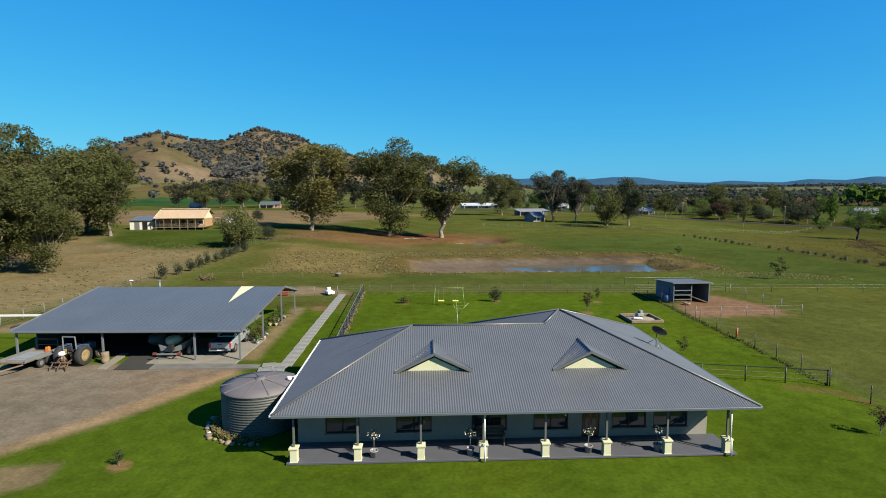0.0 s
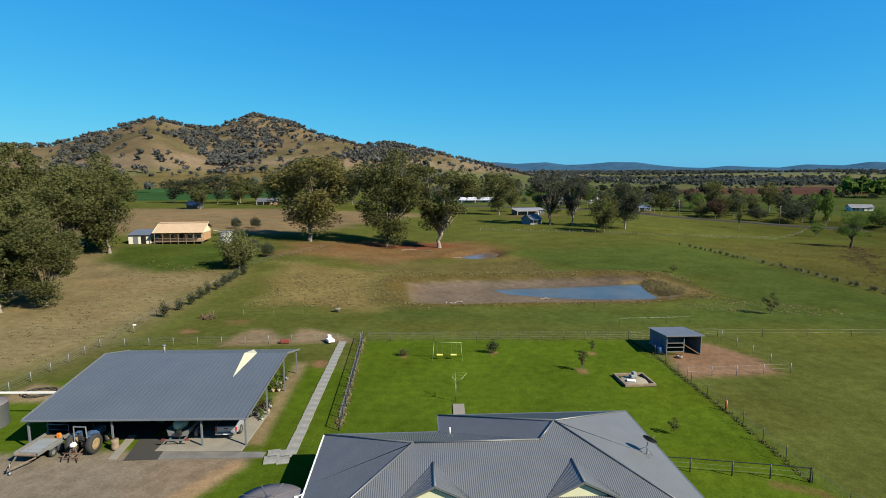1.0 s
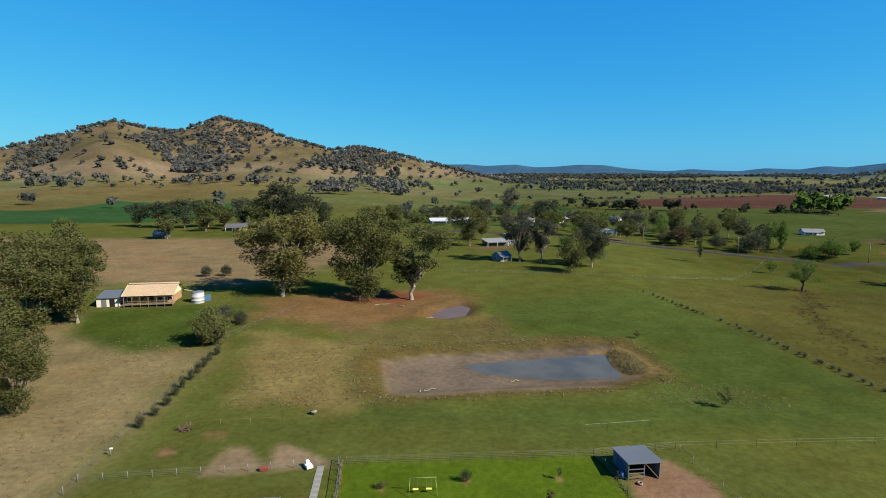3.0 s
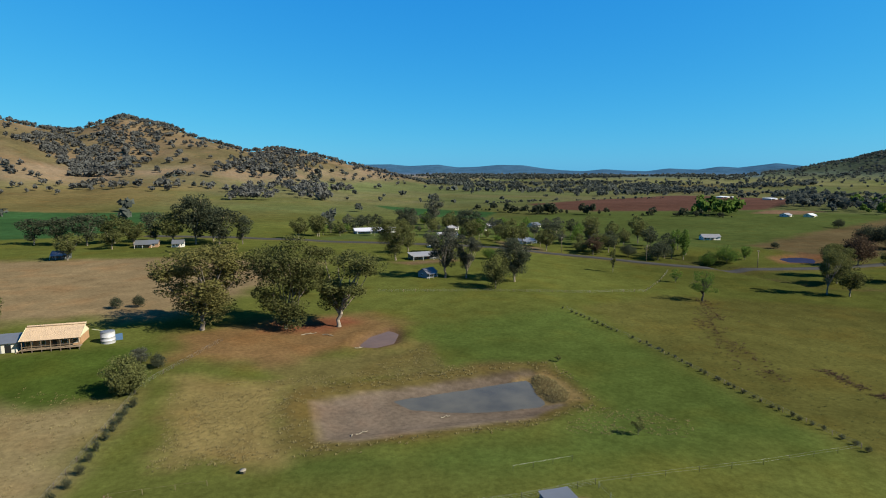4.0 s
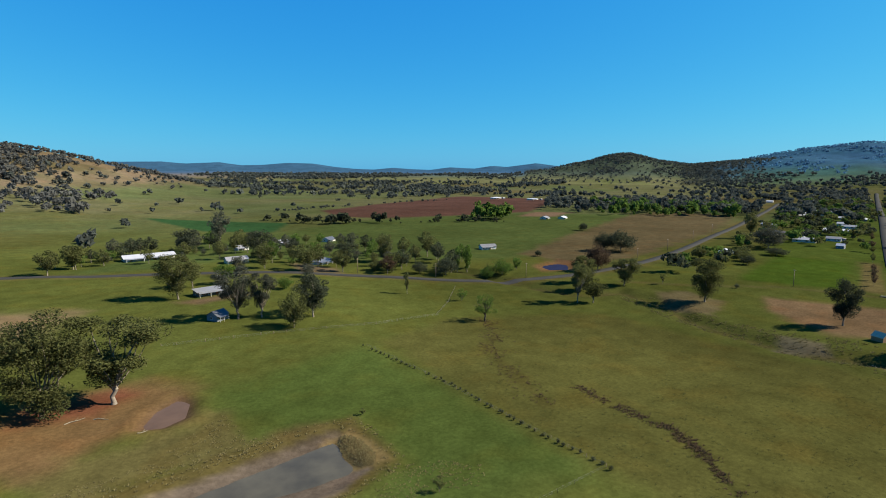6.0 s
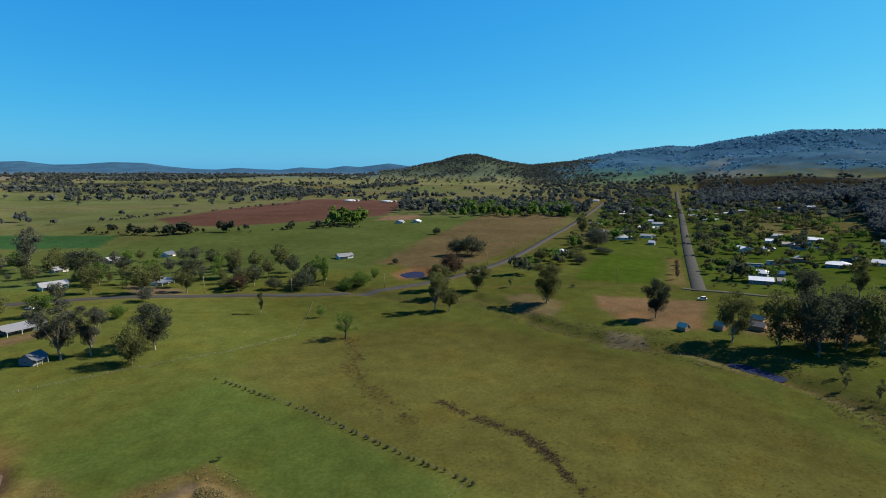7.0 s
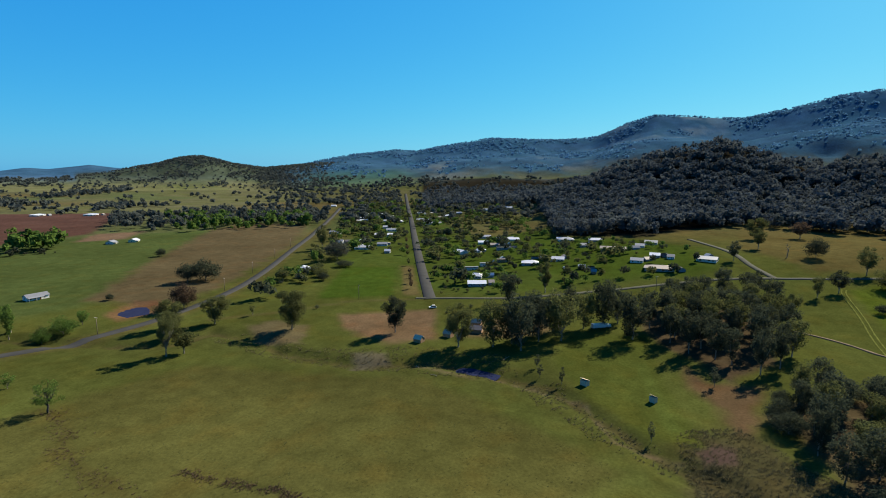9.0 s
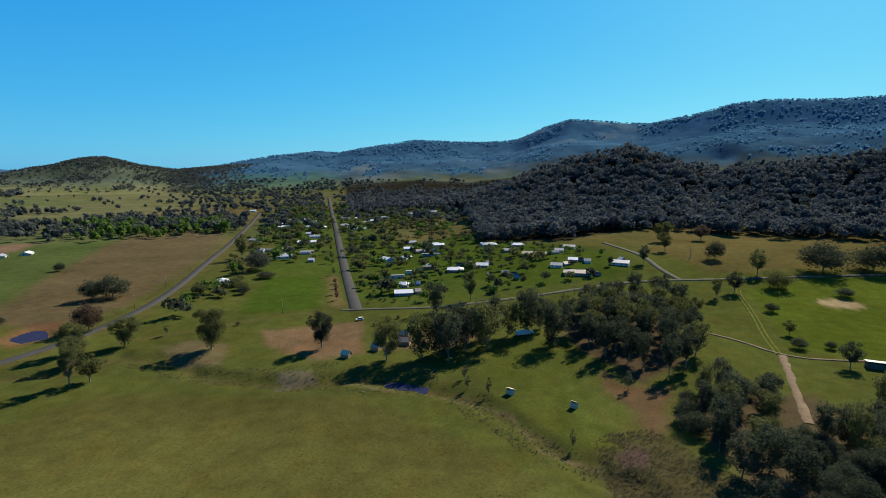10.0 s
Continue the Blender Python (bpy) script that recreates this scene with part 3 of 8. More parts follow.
    field((0.17, 0.12, 0.075), DAM, 2.0, 1.0)
    field((0.27, 0.22, 0.1), [(43, 122), (52, 126), (53, 106), (44, 107)], 1.5, 2.0)
    field((0.12, 0.115, 0.04), [(92, 80), (92, 190), (140, 210), (215, 180), (222, 60), (160, -20), (92, 20)], 6, 5, 0.55)
    strip(WEED, GULLY_A, 0.5, 0.9, 1.4, 0.55)
    strip((0.1, 0.09, 0.03), GULLY_B, 2.0, 2, 4, 0.4)
    # creek and its flats
    strip((0.095, 0.115, 0.035), CREEK, 16, 8, 7, 0.5)
    strip((0.13, 0.1, 0.06), CREEK, 1.5, 1.5, 3.5, 0.45)
    field((0.09, 0.085, 0.045), [(192, -38), (200, -62), (170, -76), (120, -100), (90, -110), (150, -38)], 6, 6, 0.8)
    field((0.1, 0.135, 0.03), [(302, -2), (306, -42), (236, -42), (180, -48), (186, -30), (222, -6), (258, 6)], 3, 2)
    field((0.17, 0.115, 0.07), [(262, -54), (240, -60), (240, -82), (203, -70), (195, -61), (214, -58), (234, -52)], 4, 4, 0.85)
    field((0.12, 0.085, 0.07), [(348, -38), (378, -72), (398, -118), (272, -100), (246, -70), (295, -46)], 4, 6, 0.75)
    field((0.12, 0.09, 0.07), [(212, -74), (230, -95), (236, -140), (190, -140), (150, -112), (150, -84)], 4, 5, 0.75)
    strip((0.15, 0.15, 0.06), CROSS_STREET[:4], 2.5, 1.5, 1.5, 0.7)
    field((0.2, 0.16, 0.12), [(121, 390), (144, 358), (136, 330), (112, 350)], 4, 4, 0.8)
    field((0.22, 0.15, 0.11), [(30, 296), (66, 306), (70, 296), (40, 286)], 3, 3, 0.7)
    field((0.25, 0.18, 0.11), [(313, 148), (334, 88), (275, 72), (266, 96), (284, 132)], 4, 4, 0.9)
    field((0.22, 0.16, 0.1), [(318, 52), (330, 10), (300, 8), (285, 34), (285, 60)], 4, 4, 0.7)
    field(RED_EARTH, [(276, 300), (310, 306), (316, 284), (286, 266), (268, 280)], 3, 2, 0.8)
    strip((0.26, 0.21, 0.15), [(241, 81), (234, 64), (228, 44), (230, 31), (222, 11), (212, -8), (180, -18), (172, -38)], 0.8, 1.0, 1.8, 0.45)
    field((0.25, 0.2, 0.14), [(278, 192), (292, 180), (287, 157), (257, 144), (253, 171)], 3, 6, 0.55)
    field((0.2, 0.19, 0.15), [(249, 109), (253, 92), (238, 86), (227, 102)], 2, 4, 0.7)
    field((0.13, 0.09, 0.085), [(178, -43), (185, -50), (184, -58), (172, -53), (169, -44)], 1.5, 2, 0.8)
    field((0.11, 0.155, 0.035), [(262, -32), (262, -37), (186, -42), (186, -37)], 1.0, 0.5, 0.9)
    field((0.2, 0.17, 0.08), [(372, 110), (494, 153), (490, 164), (368, 121)], 2, 1.5, 0.8)
    field((0.5, 0.42, 0.25), [(397 + 11 * math.sin(k * 0.524), -243.7 - 15 * math.cos(k * 0.524)) for k in range(12)], 1.5, 0.5, 0.9)
    strip((0.16, 0.15, 0.06), HIGHWAY, 8, 3, 2, 0.6)
    # yard
    field(LAWN, [(-60, -40), (60, -40), (28, 34), (26.6, 64), (25.5, 71), (-11, 70.5), (-11, 60), (-19, 62), (-38, 62), (-44, 50)], 1.5, 0.8)
    field(DRIVE, [(-70, 38), (-27, 41), (-14.5, 40.6), (-15.5, 39.2), (-17.0, 36.2), (-19.6, 30.9), (-22.8, 26.6), (-27, 22), (-40, 12), (-70, 12)], 0.6, 0.45)
    strip((0.42, 0.33, 0.2), [(-15.8, 38.8), (-17.5, 35.8), (-20.2, 30.8), (-23.2, 26.4), (-30, 19)], 0.6, 0.6, 0.5, 0.95)
    field((0.3, 0.25, 0.18), [(-19, 39.6), (-17, 37.5), (-21, 33), (-23, 36)], 1.2, 0.8, 0.35)
    field(BARE, [(-44.3, 50.6), (-38, 50.8), (-39.2, 54), (-43.6, 55.5)], 0.6, 0.4, 0.8)
    field((0.24, 0.17, 0.08), [(-33, 79), (-29.5, 79), (-29.5, 81.5), (-33, 81.5)], 0.8, 0.5, 0.6)
    field(BARE, [(-29, 68.8), (-27.5, 76), (-25, 76), (-22.1, 71.1), (-20, 69.8)], 1.0, 1.2, 0.8)
    field(BARE, [(-20.1, 69.5), (-20.5, 76.5), (-18.5, 76), (-14.6, 73), (-12, 71), (-12, 69.7)], 1.0, 1.2, 0.85)
    field(BARE, [(-16.4, 42), (-14.9, 42), (-15.8, 62), (-17.6, 62)], 0.5, 0.4, 0.75)
    field((0.3, 0.2, 0.14), [(27.2, 57.2), (38.4, 58.2), (38.9, 63.3), (36, 69), (33, 70), (28, 64)], 1.0, 0.8, 0.9)
    field((0.3, 0.24, 0.16), [(-21.5, 25), (-19.0, 25.4), (-18.6, 23.6), (-21, 22)], 0.4, 0.4, 0.8)
    for cx, cy, rad in ((-15.9, 25.2, 0.6), (16.1, 59.0, 0.9), (18.9, 65.1, 0.6), (6.4, 65.3, 0.7), (-4.7, 64.4, 0.8), (-36.3, 74.9, 1.4), (-14.3, 61.5, 1.2)):
        d = np.hypot(x - cx, y - cy)
        lay((0.3, 0.2, 0.11), 0.85 * (1 - rise(rad * 0.7, rad * 1.1, d + 0.2 * wob)))
    strip((0.08, 0.11, 0.025), [(26.8, 36.2), (26.9, 48.4), (26.7, 55), (26.6, 64.6), (25.5, 70.9)], 0.18, 0.2, 0.15, 0.9)
    strip((0.2, 0.13, 0.07), [(24, 36), (26.6, 35.0), (27.2, 33.2)], 0.4, 0.4, 0.3, 0.7)
    strip((0.19, 0.18, 0.07), [(-9.4, 45), (-9.9, 58), (-10.6, 71)], 0.25, 0.25, 0.2, 0.6)
    # haze painted in: lighter and bluer from 550 m outwards
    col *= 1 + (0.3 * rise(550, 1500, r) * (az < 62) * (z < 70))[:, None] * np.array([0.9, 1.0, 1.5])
    # darker to the east: the backlit look of grass put into its colour
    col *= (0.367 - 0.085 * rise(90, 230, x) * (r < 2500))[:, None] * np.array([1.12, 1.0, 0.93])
    return col


def build_ground():
    fine = np.arange(-52, 132, 0.42)
    coarse = np.concatenate([np.arange(132, 180, 3.0), np.arange(-180, -52, 3.0)])
    az = np.radians(np.sort(np.concatenate([fine, coarse])))
    rad = [10.0]
    while rad[-1] < 4950:
        rad.append(rad[-1] * 1.0145)
    rad = np.array(rad)
    na, nr = len(az), len(rad)
    R, A = np.meshgrid(rad, az, indexing="ij")
    x, y = (R * np.sin(A)).ravel(), (R * np.cos(A)).ravel()
    x, y = np.append(x, 0.0), np.append(y, 0.0)
    z = land(x, y)
    i, j = np.meshgrid(np.arange(nr - 1), np.arange(na), indexing="ij")
    k = (j + 1) % na
    quads = np.stack([i * na + j, i * na + k, (i + 1) * na + k, (i + 1) * na + j], -1).reshape(-1, 4)[:, ::-1]
    tris = np.array([(q, len(x) - 1, (q + 1) % na) for q in range(na)])[:, ::-1]
    me = bpy.data.meshes.new("ground")
    me.from_pydata(np.stack([x, y, z], -1).tolist(), [], quads.tolist() + tris.tolist())
    me.polygons.foreach_set("use_smooth", [True] * len(me.polygons))
    attr = me.color_attributes.new("cover", "FLOAT_COLOR", "POINT")
    col = np.ones((len(x), 4))
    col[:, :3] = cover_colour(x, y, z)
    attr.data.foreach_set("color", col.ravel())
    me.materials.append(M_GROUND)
    me.update()
    return tagged(new("ground", me), "grassy farm valley with paddocks, bare earth, creek and dry hills", "ground", kind="structure")


build_ground()


def ribbon(name, line, half, mat, label, category, lift=0.06, step=6.0, ragged=0.0):
    """A road laid on the land along a line, with rounded turns and a real edge."""
    pts = [Vector((*p, 0)) for p in line]
    for _ in range(3):
        q = [pts[0]]
        for a, b in zip(pts, pts[1:]):
            q += [a * 0.75 + b * 0.25, a * 0.25 + b * 0.75]
        pts = q + [pts[-1]]
    even, carry = [pts[0]], 0.0
    for a, b in zip(pts, pts[1:]):
        d = (b - a).length
        n = max(1, int(d / step))
        even += [a.lerp(b, (i + 1) / n) for i in range(n)]
    g = Geo()
    vs, fs = [], []
    rough = random.Random(len(line) + int(half * 100))
    m = 5
    for i, p in enumerate(even):
        wide = [half * (1 + rough.uniform(-ragged, ragged)) for _ in range(2)]
        offs = (-wide[0] - 0.3, -wide[0], 0.0, wide[1], wide[1] + 0.3)
        d = (even[min(i + 1, len(even) - 1)] - even[max(i - 1, 0)]).normalized()
        for k, o in enumerate(offs):
            w = p + Vector((d.y, -d.x, 0)) * o
            far = math.hypot(w.x, w.y)
            z = land_z(w.x, w.y) + (lift + far * 0.0009 if 0 < k < 4 else -0.25) + (0.05 if o == 0 else 0)
            vs.append((w.x, w.y, z))
    for i in range(len(even) - 1):
        for k in range(m - 1):
            fs.append((i * m + k, i * m + k + 1, (i + 1) * m + k + 1, (i + 1) * m + k))
    g.add(vs, fs, True)
    return one_mesh(name, g, mat, label, category, kind="structure")


ribbon("road", STREET, 4.2, M_ROAD, "straight grey asphalt street running through the township", "road")
ribbon("road", HIGHWAY, 3.2, M_ROAD, "grey asphalt country road between paddocks and the township", "road")
ribbon("road", [(363, 110)] + CROSS_STREET[3:], 1.8, M_LANE, "narrow pale asphalt lane along the creek flat", "road", ragged=0.2)
ribbon("road", SIDE_STREET, 2.3, M_LANE, "short pale asphalt side street at the township's edge", "road")
ribbon("track", TRACK_A[:5], 0.35, M_MOWN, "mown grass wheel rut across the sports ground", "track", step=3.0, ragged=0.4)
ribbon("track", [(x + 1.1, y + 2.3) for x, y in TRACK_A[:5]], 0.35, M_MOWN, "mown grass wheel rut across the sports ground", "track", step=3.0, ragged=0.4)
ribbon("track", TRACK_A[4:], 1.7, M_GRAVEL, "sandy dirt vehicle track across grass", "track", step=3.0, ragged=0.3)
ribbon("track", TRACK_B, 0.8, M_GRAVEL, "worn dirt vehicle track across grass", "track", step=3.0, ragged=0.35)


def pool(name, poly, z, mat, label):
    pts = [Vector(p) for p in poly]
    for _ in range(3):
        pts = [q for a, b in zip(pts, pts[1:] + pts[:1]) for q in (a * 0.75 + b * 0.25, a * 0.25 + b * 0.75)]
    g = Geo().add([(p.x, p.y, z) for p in pts], [tuple(range(len(pts)))])
    return one_mesh(name, g, mat, label, "water", kind="structure")


pool("water", [(2, 121), (24, 124), (48, 126), (50, 116), (48, 104), (38, 102), (20, 102), (2, 104)], land_z(27, 115) + 0.3, M_WATER, "shallow brown-grey water in a half-dry farm pond")
pool("water", [(0, 152), (3, 172), (20, 178), (24, 160), (12, 148)], land_z(12, 163) + 0.75, M_TURBID, "small muddy brown farm dam")
pool("water", [(274, 268), (274, 300), (310, 306), (314, 270)], land_z(294, 288) + 0.35, M_POOL, "small blue pool ringed with red earth")
pool("water", [(226, 34), (226, 46), (238, 54), (248, 44), (242, 30), (232, 30)], land_z(238, 46) + 0.45, M_POOL, "still dark creek pool in shade")


# ---- trees ----
def leaf_cloud(rnd, centres, radii, count, size, flat=0.75, droop=0.2):
    """Many small leaf sprays gathered in clumps, turned mostly outwards."""
    which = rnd.integers(0, len(centres), count)
    d = rnd.normal(size=(count, 3))
    d /= np.linalg.norm(d, axis=1)[:, None]
    rr = radii[which] * np.cbrt(rnd.uniform(0.12, 1.0, count))
    p = centres[which] + d * rr[:, None] * np.array([1, 1, flat])
    mid = centres.mean(0)
    out = p - mid
    out /= np.linalg.norm(out, axis=1)[:, None] + 1e-6
    face = 1.0 * d + 0.4 * out + np.array([0, 0, 0.15])
    face /= np.linalg.norm(face, axis=1)[:, None] + 1e-6
    nrm = 0.5 * face + 0.6 * rnd.normal(size=(count, 3))
    nrm /= np.linalg.norm(nrm, axis=1)[:, None]
    nrm *= np.where((nrm * face).sum(1) < 0, -1.0, 1.0)[:, None]
    a = np.cross(nrm, rnd.normal(size=(count, 3)))
    a /= np.linalg.norm(a, axis=1)[:, None] + 1e-6
    b = np.cross(nrm, a)
    s = size * rnd.uniform(0.5, 1.3, count)[:, None]
    v = np.stack([p - a * s - b * s * 0.25, p + a * s - np.array([0, 0, droop]) * s, p + b * s * 0.6 - a * s * 0.2], 1).reshape(-1, 3)
    f = np.arange(3 * count).reshape(-1, 3)
    return v, f, soft_normals(face, nrm)


def soft_normals(face, nrm, keep=0.1):
    """A leaf spray holds leaves at many angles: its shading leans to the side of the crown it grows on."""
    s = face + keep * nrm
    s /= np.linalg.norm(s, axis=-1)[..., None] + 1e-6
    return np.repeat(s.reshape(-1, 3), 3, axis=0)


def leaf_mesh(name, v, f, mat, normals=None):
    me = bpy.data.meshes.new(name)
    me.from_pydata(v.tolist(), [], f.tolist())
    me.materials.append(mat)
    if normals is not None:
        attr = me.attributes.new("custom_normal", "FLOAT_VECTOR", "POINT")
        attr.data.foreach_set("vector", normals.astype(np.float32).ravel())
    me.update()
    return me


def limb(g, p0, p1, r0, r1, rnd, bends=2, n=6):
    pts = [Vector(p0)]
    for i in range(1, bends + 1):
        t = i / (bends + 1)
        q = Vector(p0).lerp(Vector(p1), t)
        k = 0.07 * (Vector(p1) - Vector(p0)).length
        pts.append(q + Vector(rnd.uniform(-k, k, 3).tolist()))
    pts.append(Vector(p1))
    for i in range(len(pts) - 1):
        a, b = i / (len(pts) - 1), (i + 1) / (len(pts) - 1)
        g.tube(pts[i], pts[i + 1], r0 + (r1 - r0) * a, r0 + (r1 - r0) * b, n, caps=False)


# shape: height, width, share of bare trunk, clumps, clump size, leaves, leaf size, limbs
SHAPES = {
    "gum_full": (24, 20.0, 0.1, 60, 0.125, 16000, 0.34, 20),
    "gum_tall": (24, 18.0, 0.06, 54, 0.135, 18000, 0.32, 18),
    "gum_open": (24, 16.5, 0.12, 44, 0.125, 12000, 0.32, 22),
    "gum_mid": (20, 15.5, 0.1, 34, 0.165, 3300, 0.55, 8),
    "gum_far": (16, 15, 0.14, 22, 0.17, 1100, 0.72, 5),
    "dome": (12, 13.5, 0.08, 40, 0.17, 5000, 0.36, 6),
    "dome_far": (10, 12, 0.08, 16, 0.22, 800, 0.62, 2),
    "poplar": (18, 5, 0.05, 26, 0.3, 1500, 0.5, 1),
    "bush": (10, 13, 0.02, 60, 0.15, 9000, 0.34, 5),
    "shrub": (2.4, 2.6, 0.03, 16, 0.22, 900, 0.13, 4),
    "sapling": (5, 3.2, 0.1, 18, 0.17, 900, 0.17, 8),
}
protos = {}


def tree_meshes(shape, mat, bark, seed):
    H, W, bare, clumps, csize, leaves, lsize, limbs = SHAPES[shape]
    rnd = np.random.default_rng(seed)
    ch = H * (1 - bare)
    cz = H * bare + ch * 0.5
    cs = []
    gum = shape.startswith("gum")
    lobes = []
    for i in range(9 if gum else 0):
        # main limbs carry the crown in separate rounded heads
        a, e = 2.4 * i + rnd.uniform(-0.4, 0.4), (-0.75 + 1.6 * i / 8) + rnd.uniform(-0.15, 0.15)
        e = max(-0.85, min(0.92, e))
        c = math.sqrt(1 - e * e)
        lobes.append(np.array([math.cos(a) * c, math.sin(a) * c, e * (1.25 if e < 0 else 1.0)]) * rnd.uniform(0.5, 0.68))
    while len(cs) < clumps:
        d = rnd.normal(size=3)
        d /= np.linalg.norm(d)
        if gum:
            d = lobes[len(cs) % 9] + d * rnd.uniform(0.12, 0.33)
            p = d * np.array([W / 2, W / 2, ch / 2])
        else:
            p = d * rnd.uniform(0.4, 0.86) * np.array([W / 2, W / 2, ch / 2])
        # gums spread towards the top and leave the underside open
        wide = 1.0 if shape in ("poplar", "shrub", "bush", "dome", "dome_far") else 0.36 + 0.86 * min(1.0, max(0.0, p[2] / ch + 0.5))
        cs.append((p[0] * wide, p[1] * wide, cz + p[2]))
    centres = np.array(cs)
    lop = rnd.normal(size=2) * 0.05 * W
    centres[:, 0] += lop[0] * (centres[:, 2] / H)
    centres[:, 1] += lop[1] * (centres[:, 2] / H)
    radii = csize * W * rnd.uniform(0.6, 1.35, clumps)
    if shape == "poplar":
        radii *= 0.8
    flat = 1.3 if shape == "poplar" else 0.85
    # let the crown just fill its height and spread
    centres[:, :2] *= 0.5 * W / (np.hypot(centres[:, 0], centres[:, 1]) + 0.8 * radii).max()
    top = (centres[:, 2] + 0.8 * flat * radii).max()
    centres[:, 2] *= H / top
    v, f, nn = leaf_cloud(rnd, centres, radii, leaves, lsize, flat)
    v[:, 2] = np.maximum(v[:, 2], 0.1)
    g = Geo()
    r = 0.014 * H if shape not in ("shrub", "sapling") else 0.012 * H
    fork = H * (bare + 0.1)
    g.tube((0, 0, -0.6), (0, 0, H * 0.03), r * 1.5, r * 1.1, 8, caps=False)
    limb(g, (0, 0, H * 0.03), (lop[0] * 0.2, lop[1] * 0.2, fork), r * 1.1, r * 0.8, rnd, 2, 8)
    far = centres[np.argsort(-np.hypot(centres[:, 0], centres[:, 1]) - 0.4 * centres[:, 2])]
    for c in far[:: max(1, len(far) // max(1, limbs))][:limbs]:
        z0 = fork * rnd.uniform(0.6, 1.0)
        limb(g, (lop[0] * 0.2 * z0 / fork, lop[1] * 0.2 * z0 / fork, z0), tuple(c), r * 0.5, r * 0.12, rnd, 2, 5)
    return g.mesh("trunk", bark), leaf_mesh("crown", v, f, mat, nn)


def plant(shape, mat, x, y, h, w, label, category="tree", group="", seed=0, turn=None, bark=None, sink=0.0):
    """A tree or shrub of that height and width, standing on the land."""
    H, W = SHAPES[shape][:2]
    key = (shape, mat.name, seed)
    turn = random.Random(hash((round(x), round(y))) & 0xFFFF).uniform(0, 360) if turn is None else turn
    m = pose(x, y, land_z(x, y) - sink, 0, 0, turn)
    s = (w / W, w / W, h / H)
    if key not in protos:
        tm, cm = tree_meshes(shape, mat, bark or M_BARK, seed)
        ob = thing("tree" if category == "tree" else "shrub", m @ Matrix.Diagonal((*s, 1)), label, category, group)
        part("trunk", tm, None, ob)
        part("crown", cm, None, ob)
        protos[key] = ob
        return ob
    ob = protos[key]
    k = ob.scale
    return tagged(copy_thing(ob, m @ Matrix.Diagonal((s[0] / k[0], s[1] / k[1], s[2] / k[2], 1))), label, category, group)


# the three old gums beyond the pond
plant("gum_full", M_LEAF_GOLD, -42, 172, 27.5, 37, "large bronze-green gum tree with forked trunk in the paddock", seed=3)
plant("gum_tall", M_LEAF, -17.5, 176, 31, 28, "tall grey-green gum tree on bare red earth", seed=4)
plant("gum_open", M_LEAF, -0.5, 178, 27, 32, "open-crowned gum tree with pale limbs on red earth", seed=6)
# gums left of the cottage
for x, y, h, w, s in ((-86, 139, 22, 22, 3), (-94, 132, 21, 24, 4), (-106, 131, 29.5, 27, 3), (-116, 122, 22, 30, 4), (-126, 140, 22, 34, 3), (-98, 148, 25.5, 24, 4),
                      (-68, 91, 15, 14, 4), (-72, 86, 16, 19, 3), (-78, 96, 19, 22, 3), (-86, 88, 22, 24, 4), (-110, 104, 20, 26, 3), (-132, 112, 20, 30, 4)):
    plant("gum_full" if s == 3 else "gum_tall", M_LEAF, x, y, h, w, "dense olive-green gum tree beside the paddock", group="gums by the cottage", seed=s)
plant("bush", M_LEAF, -47.4, 124, 9.2, 10.6, "rounded olive-green tree at the end of a hedge row", seed=1)
plant("dome", M_LEAF_GREY, -50, 142, 4.2, 6, "low grey-green bush beside the fence", "shrub", seed=2)
for x, y, s in ((-76, 200, 1), (-69, 201, 1.05), (-45, 139, 0.9)):
    plant("dome", M_LEAF_DARK, x, y, 4.3 * s, 4.8 * s, "dark rounded bush on dry grass", "shrub", seed=3)
# trees round the farmhouse past the paddock
for shape, mat, x, y, h, w, s in (("dome", M_LEAF, 69, 226, 17.5, 14, 1), ("gum_full", M_LEAF_DARK, 82, 238, 21, 23, 5), ("gum_full", M_LEAF, 33, 303, 24, 25, 3),
                                  ("gum_open", M_LEAF_GREY, 51, 250, 24, 23, 6), ("gum_open", M_LEAF_GREY, 61, 248, 21, 16, 6), ("gum_mid", M_LEAF_GREEN, 62, 330, 12, 14, 2),
                                  ("gum_open", M_LEAF, 149, 267, 13, 5, 6), ("sapling", M_LEAF_GREEN, 167.8, 238.4, 7, 7, 1), ("gum_mid", M_LEAF_GREY, 74, 352, 13, 12, 2),
                                  ("dome", M_LEAF_GREEN, 88, 300, 7, 10, 1), ("gum_mid", M_LEAF, 44, 330, 16, 16, 1)):
    plant(shape, mat, x, y, h, w, "mature tree with loose crown beside a farmhouse", seed=s)
# creek gums
for shape, mat, x, y, h, w, s in (("gum_open", M_LEAF, 222, 203, 23, 15, 6), ("gum_mid", M_LEAF, 228, 197, 13.8, 16, 1), ("gum_full", M_LEAF, 277, 215, 18, 22, 3), ("gum_full", M_LEAF, 264, 236, 18, 20, 3),
                                  ("gum_tall", M_LEAF, 248, 222, 17, 16, 4), ("dome", M_LEAF_DARK, 382, 302, 19, 30, 3), ("dome", M_LEAF_DARK, 372, 312, 17, 20, 3), ("dome", M_LEAF_RUST, 301, 257, 19.5, 20, 3),
                                  ("gum_full", M_LEAF, 278, 162, 25, 26, 3), ("gum_full", M_LEAF_DARK, 285, 99, 21.8, 19, 5), ("gum_full", M_LEAF, 266, 57, 23.6, 21, 4), ("sapling", M_LEAF, 298, 202, 6.7, 5.4, 2)):
    plant(shape, mat, x, y, h, w, "creek-side gum tree casting shade on the grass", seed=s)
